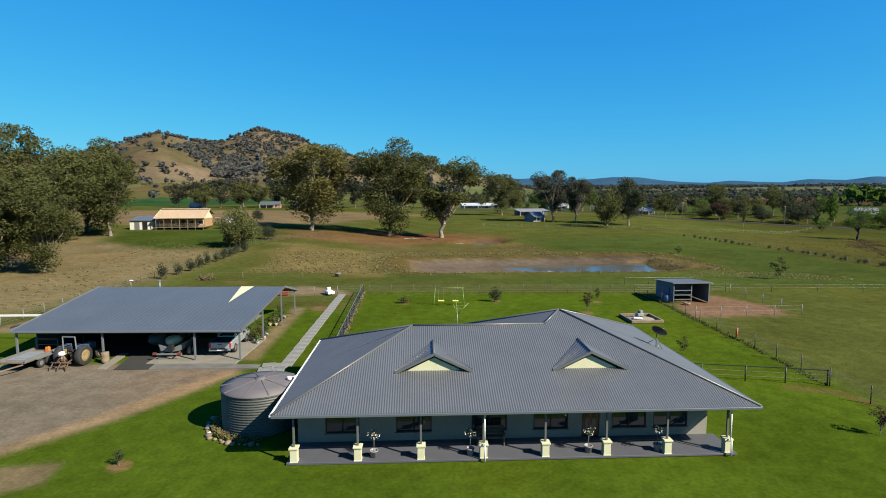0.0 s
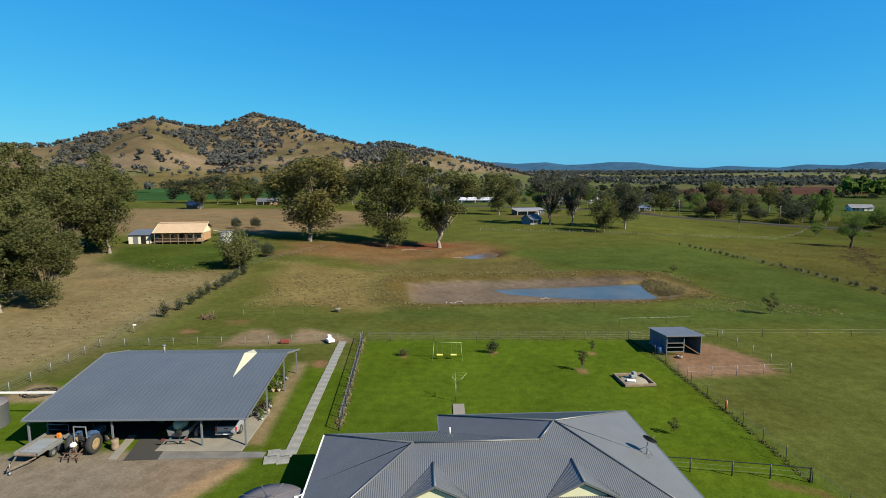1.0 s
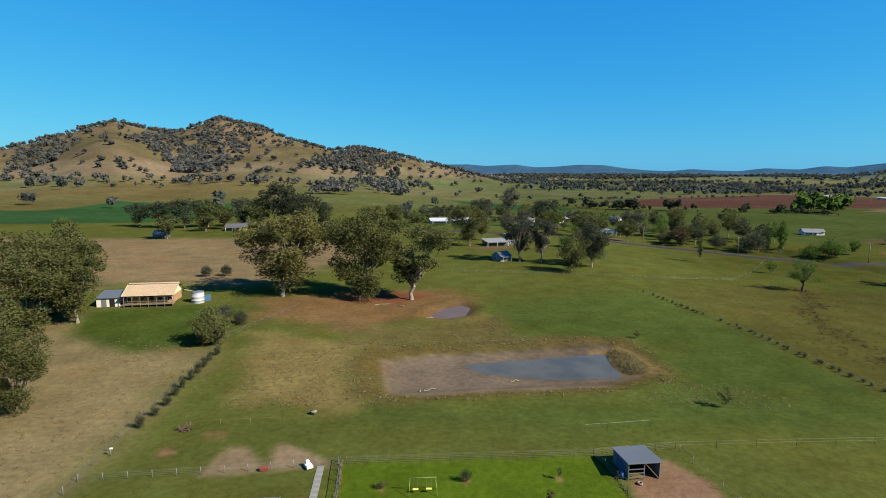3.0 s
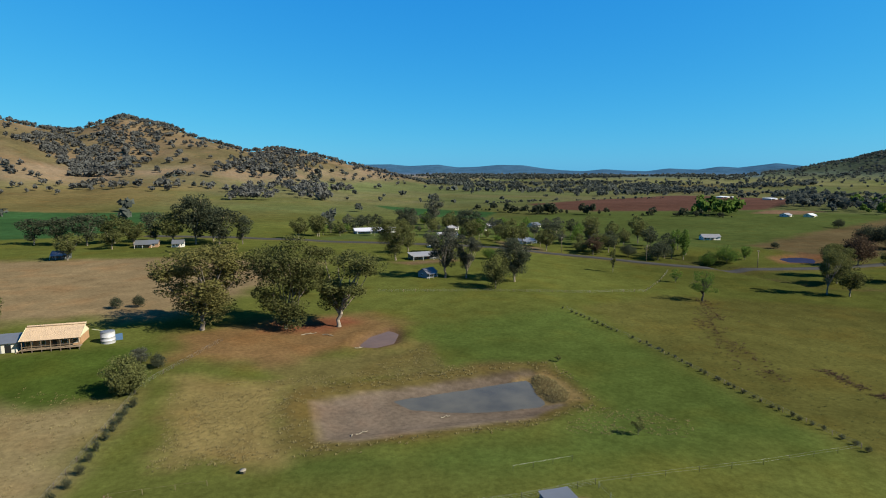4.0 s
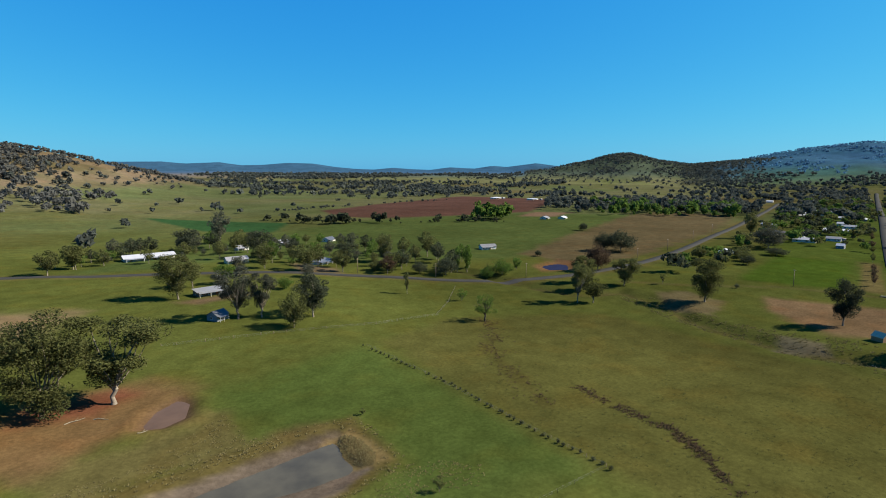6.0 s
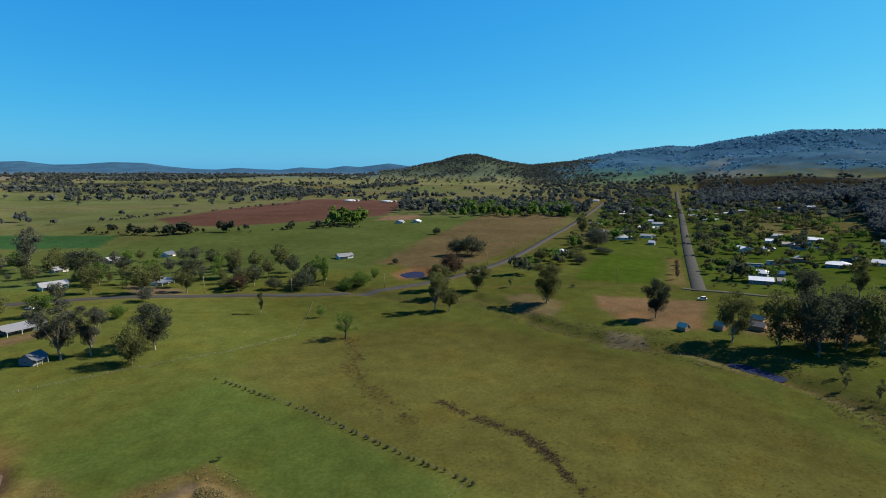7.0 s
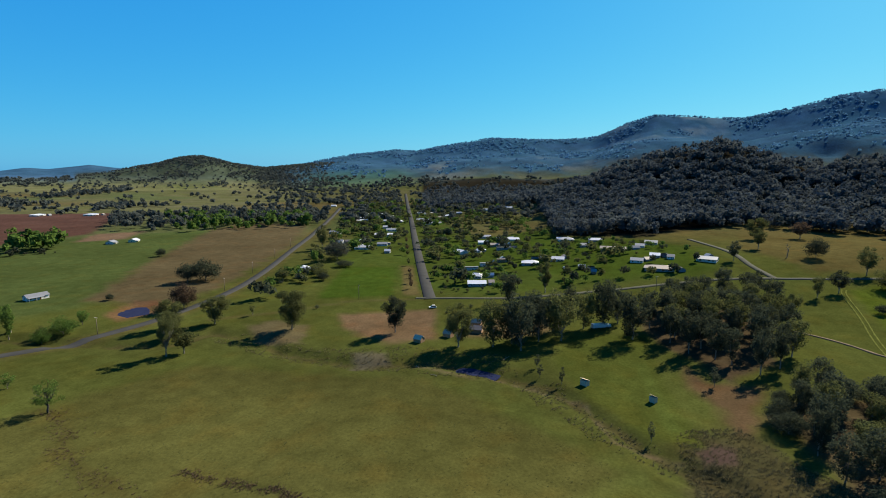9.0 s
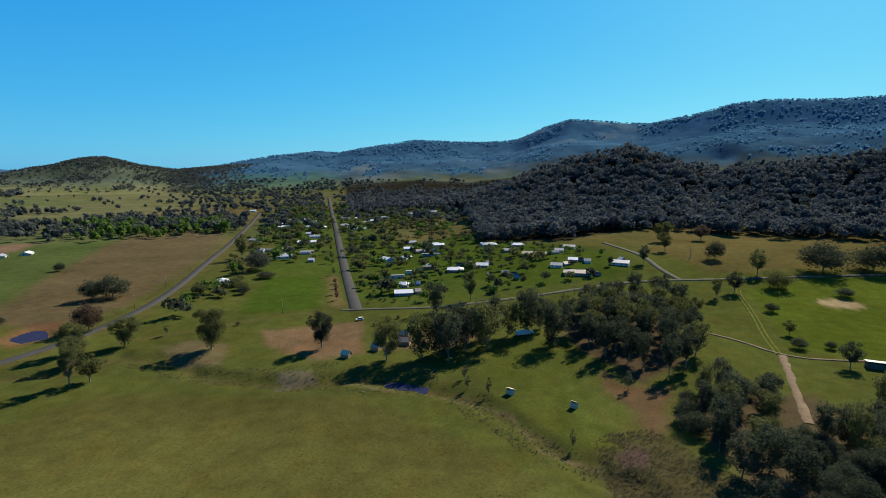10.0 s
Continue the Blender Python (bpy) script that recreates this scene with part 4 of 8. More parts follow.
for x, y, h, w in ((270, 39, 26, 20), (268, 24, 30, 21), (284, 16, 28, 18), (288, 4, 29, 21), (302, 9, 23, 16), (278, 30, 25, 18), (292, 20, 27, 17), (312, -8, 24, 18), (316, -19, 30, 18), (298, -34, 27, 21), (358, 41, 22, 19), (334, 2, 20, 16), (326, -28, 23, 17)):
    plant("gum_mid", M_LEAF if x % 3 == 0 else M_LEAF_DARK, x, y, h, w, "tall gum tree in a creek-side stand", group="creek stand", seed=3 if (x + y) % 2 else 4)
plant("gum_open", M_LEAF, 391, 19, 23, 17, "pale open gum tree near the lane", seed=6)
plant("gum_open", M_LEAF, 320, -118, 24, 12, "tall narrow gum tree alone in grass", seed=6)
stand = random.Random(5)
GROVE = [(348, -38), (378, -72), (403, -125), (300, -114), (250, -98), (256, -66), (295, -46)]
THICKET = [(212, -74), (237, -95), (246, -140), (240, -168), (190, -150), (150, -118), (142, -90), (181, -76)]


def scatter(poly, count, gap, rnd):
    xs, ys = [p[0] for p in poly], [p[1] for p in poly]
    got = []
    for _ in range(count * 60):
        x, y = rnd.uniform(min(xs), max(xs)), rnd.uniform(min(ys), max(ys))
        if in_poly(np.array([x]), np.array([y]), poly)[0] > 0 and all((x - a) ** 2 + (y - b) ** 2 > gap * gap for a, b in got):
            got.append((x, y))
            if len(got) == count:
                break
    return got


for x, y in scatter(GROVE, 46, 8.5, stand):
    plant("gum_mid", M_LEAF_DARK if stand.random() < 0.65 else M_LEAF, x, y, stand.uniform(17, 25), stand.uniform(11, 17), "slender dark gum tree in a dense grove", group="grove gums", seed=stand.choice((1, 2)))
CLEARING = [(290, -140), (221, -117), (191, -107), (184, -114), (200, -130), (215, -152), (290, -205)]
for x, y in scatter(THICKET, 58, 7.6, stand):
    if in_poly(np.array([x]), np.array([y]), CLEARING)[0] > 0:
        continue
    low = stand.random() < 0.35
    plant("dome" if low else "gum_mid", stand.choice((M_LEAF, M_LEAF_DARK, M_LEAF_DARK, M_LEAF_DARK)), x, y, stand.uniform(7, 11) if low else stand.uniform(11, 19), stand.uniform(9, 15), "bushy olive-green tree in a creek thicket", group="thicket trees", seed=stand.choice((3, 4)))
for x, y, h in ((172, -125, 12), (165, -115, 11), (179, -134, 13), (160, -124, 12), (176, -113, 9), (190, -141, 15)):
    plant("dome", M_LEAF_DARK if h % 2 else M_LEAF, x, y, h, h * 1.1, "bushy olive-green tree in a creek thicket", group="thicket trees", seed=3)
# trees along the oval and the lane
for shape, mat, x, y, h, w, s in (("gum_mid", M_LEAF, 468, -219, 22, 18, 1), ("dome", M_LEAF_DARK, 481, -278, 27, 46, 3), ("dome", M_LEAF_DARK, 487, -322, 24, 42, 3), ("dome", M_LEAF, 432, -219, 15, 24, 1),
                                  ("gum_mid", M_LEAF_DARK, 419, -181, 16, 16, 1), ("gum_mid", M_LEAF, 406, -163, 15, 10, 2), ("dome", M_LEAF_DARK, 376, -188, 6.5, 11, 3), ("gum_mid", M_LEAF, 326, -175, 9, 9, 1),
                                  ("dome", M_LEAF_DARK, 300, -167, 6.5, 11, 3), ("dome", M_LEAF_DARK, 301, -184, 4.5, 7.5, 3), ("gum_mid", M_LEAF_DARK, 271, -176, 13.5, 13, 1), ("dome", M_LEAF_DARK, 414, -257, 7, 15, 3),
                                  ("dome", M_LEAF_DARK, 521, -204, 18.5, 22, 3), ("gum_mid", M_LEAF_DARK, 500, -134, 17.5, 13, 1), ("sapling", M_LEAF, 456, -114, 5, 6, 2), ("gum_mid", M_LEAF, 560, -170, 20, 18, 1),
                                  ("gum_full", M_LEAF, 640, -190, 24, 28, 3), ("gum_mid", M_LEAF_RUST, 660, -240, 19, 24, 1)):
    plant(shape, mat, x, y, h, w, "spreading tree on the grass by the sports ground", seed=s)
for x, y, h, w in ((238, -62, 9, 5.5), (184, -30, 7.5, 3.4), (230, 2, 8.5, 3.6), (236, 12, 6, 4), (246, 14, 7, 4)):
    plant("sapling", M_LEAF_DARK, x, y, h, w, "young dark tree in rough grass by the creek", group="creek saplings", seed=3)
# road-side trees and house gardens
for shape, mat, x, y, h, w, s in (("gum_mid", M_LEAF, 227, 371, 21, 18, 1), ("gum_mid", M_LEAF, 185, 367, 22, 17, 2), ("gum_mid", M_LEAF_GREY, 100, 541, 31, 23, 1), ("dome", M_LEAF_DARK, 202, 306, 12.5, 19, 3),
                                  ("poplar", M_LEAF_GREEN, 220, 318, 19, 6, 1), ("poplar", M_LEAF_GREEN, 226, 314, 20, 6, 1), ("poplar", M_LEAF_GREEN, 232, 320, 17, 5.5, 1), ("dome", M_LEAF_GREEN, 238, 288, 11, 17, 1), ("dome", M_LEAF_GREEN, 226, 290, 9, 12, 1),
                                  ("gum_mid", M_LEAF_GREEN, 256, 294, 9, 9, 2), ("gum_mid", M_LEAF_DARK, 105, 419, 22, 22, 2), ("gum_mid", M_LEAF_DARK, 62, 474, 21, 22, 2), ("gum_mid", M_LEAF, -27, 410, 16, 17, 1), ("gum_mid", M_LEAF, -14, 432, 17, 16, 2),
                                  ("dome", M_LEAF_GREEN, 5, 469, 8, 20, 1), ("gum_mid", M_LEAF, 118, 352, 18, 22, 1), ("gum_mid", M_LEAF, 96, 372, 16, 16, 2), ("dome", M_LEAF_GREY, 112, 330, 9, 12, 2), ("gum_mid", M_LEAF, 142, 345, 15, 14, 1),
                                  ("gum_mid", M_LEAF, 176, 335, 13, 14, 2), ("dome", M_LEAF_DARK, 188, 318, 9, 13, 3), ("dome", M_LEAF, 165, 340, 8, 13, 1), ("gum_mid", M_LEAF_RUST, 168, 328, 12, 14, 1), ("gum_mid", M_LEAF_DARK, 160, 380, 16, 18, 2),
                                  ("dome", M_LEAF_DARK, 486, 439, 9.5, 13, 3), ("dome", M_LEAF_DARK, 307, 325, 5, 7, 3), ("gum_mid", M_LEAF, 570, 288, 30, 17, 1), ("dome", M_LEAF_GREY, 508, 240, 22, 32, 3), ("dome", M_LEAF_DARK, 470, 215, 7, 20, 3),
                                  ("dome", M_LEAF, 420, 214, 8, 14, 1), ("dome", M_LEAF_DARK, 405, 205, 7, 12, 3), ("gum_mid", M_LEAF, 392, 235, 12, 14, 1), ("dome", M_LEAF, 432, 226, 9, 13, 1),
                                  ("gum_mid", M_LEAF, -143, 322, 15, 17, 1)):
    plant(shape, mat, x, y, h, w, "garden or road-side tree near scattered houses", seed=s)
# shelter trees of the farm to the north-west
for x, y, h, w in ((-160, 389, 17, 24), (-147, 398, 16, 24), (-129, 380, 14, 20), (-137, 366, 10.5, 17), (-107, 386, 18, 26), (-92, 383, 27, 28), (-76, 377, 20, 28), (-62, 381, 16, 16), (-178, 392, 15, 20), (-196, 400, 14, 20), (-122, 400, 17, 22), (-84, 398, 20, 24)):
    plant("gum_mid", M_LEAF if (x % 2) else M_LEAF_DARK, x, y, h * 1.25, w, "olive shelter tree round a distant farmhouse", group="shelter trees", seed=1 if x % 2 else 2)

# bare tree in the paddock
g = Geo()
rb = np.random.default_rng(3)
limb(g, (0, 0, -0.5), (0.3, 0.1, 4.0), 0.45, 0.3, rb, 2, 7)
for i in range(16):
    a = rb.uniform(0, 6.28)
    tip = (math.cos(a) * rb.uniform(2, 5.5), math.sin(a) * rb.uniform(2, 5.5), rb.uniform(7, 12.5))
    limb(g, (0.3, 0.1, rb.uniform(2.5, 4)), tip, 0.16, 0.03, rb, 3, 4)
    for _ in range(3):
        q = Vector(tip).lerp(Vector((0.3, 0.1, 4)), rb.uniform(0.1, 0.6))
        limb(g, tuple(q), tuple(q + Vector((rb.uniform(-2, 2), rb.uniform(-2, 2), rb.uniform(0.8, 2.2)))), 0.06, 0.015, rb, 1, 3)
bare = thing("tree", pose(152, 197, land_z(152, 197)), "thin-leaved tree with bare spreading branches in the paddock", "tree")
part("trunk", g, M_BARK_DARK, bare)
v, f, nn = leaf_cloud(rb, np.array([(rb.uniform(-4.5, 4.5), rb.uniform(-4.5, 4.5), rb.uniform(5, 12.5)) for _ in range(26)]), np.full(26, 1.6), 3600, 0.26)
part("crown", leaf_mesh("crown", v, f, M_LEAF_GREEN, nn), None, bare)
g = Geo()
limb(g, (0, 0, -0.5), (0.3, 0, 13), 0.45, 0.1, rb, 3, 7)
for i in range(9):
    z = rb.uniform(5, 11)
    limb(g, (0.1, 0, z), (rb.uniform(-3, 3), rb.uniform(-3, 3), z + rb.uniform(1, 3)), 0.14, 0.03, rb, 2, 4)
one_mesh("dead_tree", g, M_STONE, "bleached dead tree standing in dry grass", "tree", m=pose(519, -181, land_z(519, -181)))

# hedge rows of young trees along the fences
hr = random.Random(8)
for i, y in enumerate((83.1, 87.6, 91.6, 95.9, 99.4, 103.4, 106.6, 110.2, 113.4, 117.2)):
    plant("shrub", M_LEAF_DARK, -43.6 + hr.uniform(-0.3, 0.3), y, hr.uniform(2.0, 2.7), hr.uniform(1.7, 2.2), "clipped dark green hedge shrub in a row", "shrub", "hedge row", seed=1)
for i in range(44):
    t = i / 43
    if hr.random() < 0.12:
        continue
    plant("shrub", M_LEAF_DARK, 84.5 + 8 * min(1, t * 2.2) + hr.uniform(-0.4, 0.4), 188 - 114 * t + hr.uniform(-0.9, 0.9), hr.uniform(0.6, 1.4), hr.uniform(0.8, 1.5), "small dark young tree planted in a row", "shrub", "planted row", seed=1)
plant("sapling", M_LEAF, 55.3, 87.7, 3.8, 3.0, "lone leafy sapling in the paddock", seed=1)
plant("sapling", M_LEAF, 58, 132, 2.0, 2.2, "low leafy sapling in the paddock", seed=1)


# ---- far woods: too many to count ----
def far_woods(name, label, spots, mat, seed, leaves=44, size=0.8):
    """Crowns on the hillsides, each a ragged clump of leaf sprays over a stub of trunk."""
    rnd = np.random.default_rng(seed)
    spots = np.asarray(spots)
    n = len(spots)
    z = land(spots[:, 0], spots[:, 1])
    h, w = spots[:, 2], spots[:, 3]
    d = rnd.normal(size=(n, leaves, 3))
    d /= np.linalg.norm(d, axis=2)[:, :, None]
    k = np.cbrt(rnd.uniform(0.2, 1, (n, leaves)))[:, :, None]
    # each crown is four or five rounded heads of uneven size
    heads = rnd.normal(size=(n, 5, 3)) * np.array([0.3, 0.3, 0.2])
    girth = rnd.uniform(0.45, 0.75, (n, 5))
    which = np.arange(leaves) % 5
    p = (heads[:, which] + d * k * girth[:, which, None]) * np.stack([w / 2, w / 2, h * 0.42], -1)[:, None, :]
    p += np.stack([spots[:, 0], spots[:, 1], z + h * 0.58], -1)[:, None, :]
    nrm = d + 0.45 * rnd.normal(size=d.shape) + np.array([0, 0, 0.2])
    nrm /= np.linalg.norm(nrm, axis=2)[:, :, None]
    nrm *= np.where((nrm * d).sum(2) < 0, -1.0, 1.0)[:, :, None]
    a = np.cross(nrm, rnd.normal(size=d.shape))
    a /= np.linalg.norm(a, axis=2)[:, :, None]
    b = np.cross(nrm, a)
    s = (size * 0.3 * w[:, None] * rnd.uniform(0.6, 1.25, (n, leaves)))[:, :, None]
    v = np.stack([p - a * s - b * s * 0.4, p + a * s - b * s * 0.2, p + b * s], 2).reshape(-1, 3)
    f = np.arange(len(v)).reshape(-1, 3)
    ob = new(name, leaf_mesh(name, v, f, mat, soft_normals(d, nrm, 0.16)))
    return tagged(ob, label, "trees", kind="stuff")


def spots_on(rnd, count, az0, az1, r0, r1, keep, h=(7, 14), aspect=(0.8, 1.2)):
    az, r = np.radians(rnd.uniform(az0, az1, count)), np.sqrt(rnd.uniform(r0 * r0, r1 * r1, count))
    x, y = r * np.sin(az), r * np.cos(az)
    ok = keep(x, y, np.degrees(az), r)
    x, y = x[ok], y[ok]
    hh = rnd.uniform(*h, len(x))
    return np.stack([x, y, hh, hh * rnd.uniform(*aspect, len(x))], -1)


rw = np.random.default_rng(11)


HILL_GROVES = [[(-810, 1800), (-650, 1720), (-600, 1560), (-522, 1420), (-441, 1131), (-587, 1321), (-686, 1374)], [(-668, 1755), (-600, 1950), (-470, 1950), (-438, 1660), (-427, 1445), (-386, 1108), (-485, 1154), (-566, 1468)],
               [(-954, 1460), (-866, 1438), (-732, 1191), (-780, 1133), (-923, 1325)], [(-623, 1149), (-568, 1133), (-531, 1056), (-565, 1062)], [(-225, 1229), (-200, 1800), (-29, 1800), (-114, 1270)]]
FOOT = [(-820, 1120), (-750, 1071), (-572, 958), (-460, 932), (-453, 1026), (-281, 945), (-248, 1057), (-131, 1000)]


def on_north_hill(x, y, az, r):
    z = land(x, y)
    patchy = waves(x, y, 70, 51, 3)
    p = 0.025 + 0.1 * rise(0.2, 0.5, waves(x, y, 170, 51, 3)) * rise(25, 50, z)
    for poly in HILL_GROVES:
        p = p + 0.42 * rise(-30, 25, in_poly(x, y, poly) + 55 * patchy)
    p = p + 0.12 * (1 - rise(12, 45, to_line(x, y, FOOT) + 20 * patchy))
    p = p + 0.35 * np.exp(-(((r - 1990) / 60) ** 2))
    return rw.uniform(0, 1, len(x)) < np.clip(p, 0, 1) * rise(12, 24, z)


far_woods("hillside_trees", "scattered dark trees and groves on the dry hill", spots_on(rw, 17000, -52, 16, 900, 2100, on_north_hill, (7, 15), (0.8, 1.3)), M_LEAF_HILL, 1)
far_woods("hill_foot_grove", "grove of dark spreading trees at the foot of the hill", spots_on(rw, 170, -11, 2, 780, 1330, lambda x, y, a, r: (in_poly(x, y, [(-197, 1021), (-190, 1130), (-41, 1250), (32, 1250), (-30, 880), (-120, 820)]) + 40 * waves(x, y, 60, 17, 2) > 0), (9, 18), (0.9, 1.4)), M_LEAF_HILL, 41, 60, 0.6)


def on_plain(x, y, az, r):
    belt = waves(x, y, 240, 61, 3)
    rows = np.exp(-((np.modf(np.abs(y + 0.25 * x) / 210)[0] - 0.5) / 0.05) ** 2)
    z = land(x, y)
    p = 0.02 + 0.7 * rise(0.15, 0.5, belt) * rise(800, 1200, r) + 0.18 * rows + 0.75 * rise(2300, 2700, r) * rise(-0.1, 0.3, belt)
    p = p * (in_poly(x, y, [(250, 690), (380, 1000), (886, 1260), (1050, 1000), (870, 860), (640, 660)]) < 0) * (in_poly(x, y, [(-60, 330), (300, 330), (740, 560), (560, 700), (60, 640)]) < 0)
    return rw.uniform(0, 1, len(x)) < np.clip(p, 0, 1) * (z < 90)


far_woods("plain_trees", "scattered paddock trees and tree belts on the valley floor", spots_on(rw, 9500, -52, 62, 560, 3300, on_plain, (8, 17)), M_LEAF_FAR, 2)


def on_cone(x, y, az, r):
    z = land(x, y)
    grove = waves(x, y, 200, 71, 3)
    return rw.uniform(0, 1, len(x)) < np.clip(0.1 + 0.75 * rise(90, 150, z) + 0.6 * rise(0.1, 0.5, grove) + 0.3 * rise(54, 60, az), 0, 1) * rise(10, 25, z) * (1 - rise(60, 66, az))


far_woods("cone_hill_trees", "dark scrub and trees on a distant rounded hill", spots_on(rw, 8500, 42, 68, 2500, 3900, on_cone, (9, 16), (0.9, 1.4)), M_LEAF_FAR, 3, 18)


def on_wood(x, y, az, r):
    z = land(x, y)
    edge = np.interp(az, (74, 82, 86, 88, 97, 103, 108, 116, 124, 140), (1250, 1250, 1150, 700, 640, 770, 810, 750, 770, 780)) + 45 * waves(x, y, 60, 5, 2)
    return rw.uniform(0, 1, len(x)) < rise(-15, 25, r - edge) * (0.95 - 0.55 * rise(1600, 2400, r)) * (to_line(x, y, STREET) > 18)


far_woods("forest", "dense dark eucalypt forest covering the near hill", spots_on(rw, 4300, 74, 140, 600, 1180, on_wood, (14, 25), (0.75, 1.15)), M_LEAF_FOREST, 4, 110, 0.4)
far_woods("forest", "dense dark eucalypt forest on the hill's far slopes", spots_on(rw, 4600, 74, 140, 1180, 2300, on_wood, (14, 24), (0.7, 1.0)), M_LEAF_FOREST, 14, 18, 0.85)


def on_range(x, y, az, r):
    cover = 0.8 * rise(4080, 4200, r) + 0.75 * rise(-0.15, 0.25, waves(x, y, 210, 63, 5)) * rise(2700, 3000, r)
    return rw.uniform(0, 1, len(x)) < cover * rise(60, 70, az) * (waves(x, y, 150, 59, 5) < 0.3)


# crowns take the range's haze-blue leaf colour
far_woods("range_forest", "eucalypt forest covering the far range, tinted blue for haze", spots_on(rw, 16000, 58, 126, 2600, 4300, on_range, (7, 12), (1.1, 1.9)), M_LEAF_RANGE_HAZED, 44, 10, 1.1)


def on_belt(x, y, az, r):
    streak = waves(x * 0.5, y * 2.2, 300, 83, 3)
    return rw.uniform(0, 1, len(x)) < rise(-0.1, 0.2, streak) * rise(-0.45, 0.1, waves(x, y, 120, 87, 3)) * rise(7, 11, az) * rise(1350, 1650, r + 200 * waves(x, y, 300, 85, 2)) * (land(x, y) < 60) * 0.9


far_woods("plain_woods", "dark belts of trees across the far plain", spots_on(rw, 9500, 6, 46, 1300, 3900, on_belt, (8, 16), (1.1, 1.8)), M_LEAF_FAR, 16, 14, 1.1)
far_woods("forest_fringe", "olive gum trees scattered at the forest's edge", spots_on(rw, 700, 72, 128, 600, 1000, on_wood, (14, 23), (0.6, 0.9)), M_LEAF_FAR, 5, 60, 0.5)


def in_valley(x, y, az, r):
    z = land(x, y)
    return rw.uniform(0, 1, len(x)) < (0.12 + 0.75 * rise(-0.05, 0.3, waves(x, y, 180, 15, 3))) * (z < 60) * rise(54, 64, az) * (to_line(x, y, STREET) > 18) * (to_line(x, y, HIGHWAY) > 14)


far_woods("valley_woods", "dark woodland filling the head of the valley", spots_on(rw, 4200, 56, 96, 950, 3200, in_valley, (10, 18), (0.8, 1.3)), M_LEAF_FAR, 6)
far_woods("shelter_belt", "mixed green and dark trees in a long shelter belt", np.concatenate([spots_on(rw, 150, 49, 62, 900, 1150, lambda x, y, a, r: x > 0, (6, 23), (0.5, 1.0)), spots_on(rw, 24, 36.5, 40.2, 770, 850, lambda x, y, a, r: x > 0, (10, 27), (0.5, 0.9))]), M_LEAF_GREEN, 7, 90, 0.6)
far_woods("shelter_belt", "dark pines and gums in a long shelter belt", spots_on(rw, 240, 44, 64, 960, 1280, lambda x, y, a, r: x > 0, (12, 24), (0.5, 0.9)), M_LEAF_FAR, 8, 60, 0.7)


def spots_along(rnd, line, count, spread, h, aspect):
    line = np.array(line, float)
    seg = rnd.integers(0, len(line) - 1, count)
    t = rnd.uniform(0, 1, count)[:, None]
    p = line[seg] * (1 - t) + line[seg + 1] * t + rnd.normal(size=(count, 2)) * spread
    hh = h[0] + (h[1] - h[0]) * rnd.uniform(0, 1, count) ** 2.2
    return np.column_stack([p, hh, hh * rnd.uniform(*aspect, count)])


far_woods("field_hedge", "uneven dark trees and bushes along the edge of a ploughed field", spots_along(rw, [(200, 755), (233, 708), (270, 668), (304, 666), (352, 632), (412, 622), (441, 606), (480, 580)], 75, 6, (2.5, 17), (0.7, 1.2)), M_LEAF_DARK, 31, 80, 0.6)
far_woods("field_hedge", "row of small dark bushes along a far field edge", spots_along(rw, [(264, 910), (306, 929), (374, 971), (544, 1035), (788, 1112)], 60, 5, (2.5, 8), (0.8, 1.2)), M_LEAF_FAR, 32, 36, 0.8)


# ---- the homestead ----
def corrugated(poly, origin, along, up, pitch=0.125, amp=0.011):
    """A sheet of corrugated steel filling a polygon given as (along, up) distances on a plane."""
    along, up = Vector(along).normalized(), Vector(up).normalized()
    out = along.cross(up)
    w0, w1 = min(p[0] for p in poly), max(p[0] for p in poly)
    n = max(2, int(round((w1 - w0) / (pitch / 2))))
    vs, fs = [], []
    for i in range(n + 1):
        w = min(max(w0 + (w1 - w0) * i / n, w0 + 1e-4), w1 - 1e-4)
        hits = []
        for (a, b), (c, d) in zip(poly, poly[1:] + poly[:1]):
            if (a - w) * (c - w) < 0:
                hits.append(b + (d - b) * (w - a) / (c - a))
        lo, hi = min(hits), max(hits)
        o = out * (amp if i % 2 else -amp)
        vs += [Vector(origin) + along * w + up * lo + o, Vector(origin) + along * w + up * hi + o]
    for i in range(n):
        fs.append((2 * i, 2 * i + 2, 2 * i + 3, 2 * i + 1))
    return Geo().add(vs, fs, False)


def beam(g, a, b, w, h):
    """A straight bar of w by h between two points."""
    a, b = Vector(a), Vector(b)
    d = (b - a).normalized()
    side = d.cross(Vector((0, 0, 1)))
    side = side.normalized() if side.length > 1e-4 else Vector((1, 0, 0))
    top = side.cross(d)
    vs = [p + side * (i * w / 2) + top * (j * h / 2) for p in (a, b) for i, j in ((-1, -1), (1, -1), (1, 1), (-1, 1))]
    return g.add(vs, [(3, 2, 1, 0), (4, 5, 6, 7), (0, 1, 5, 4), (1, 2, 6, 5), (2, 3, 7, 6), (3, 0, 4, 7)])


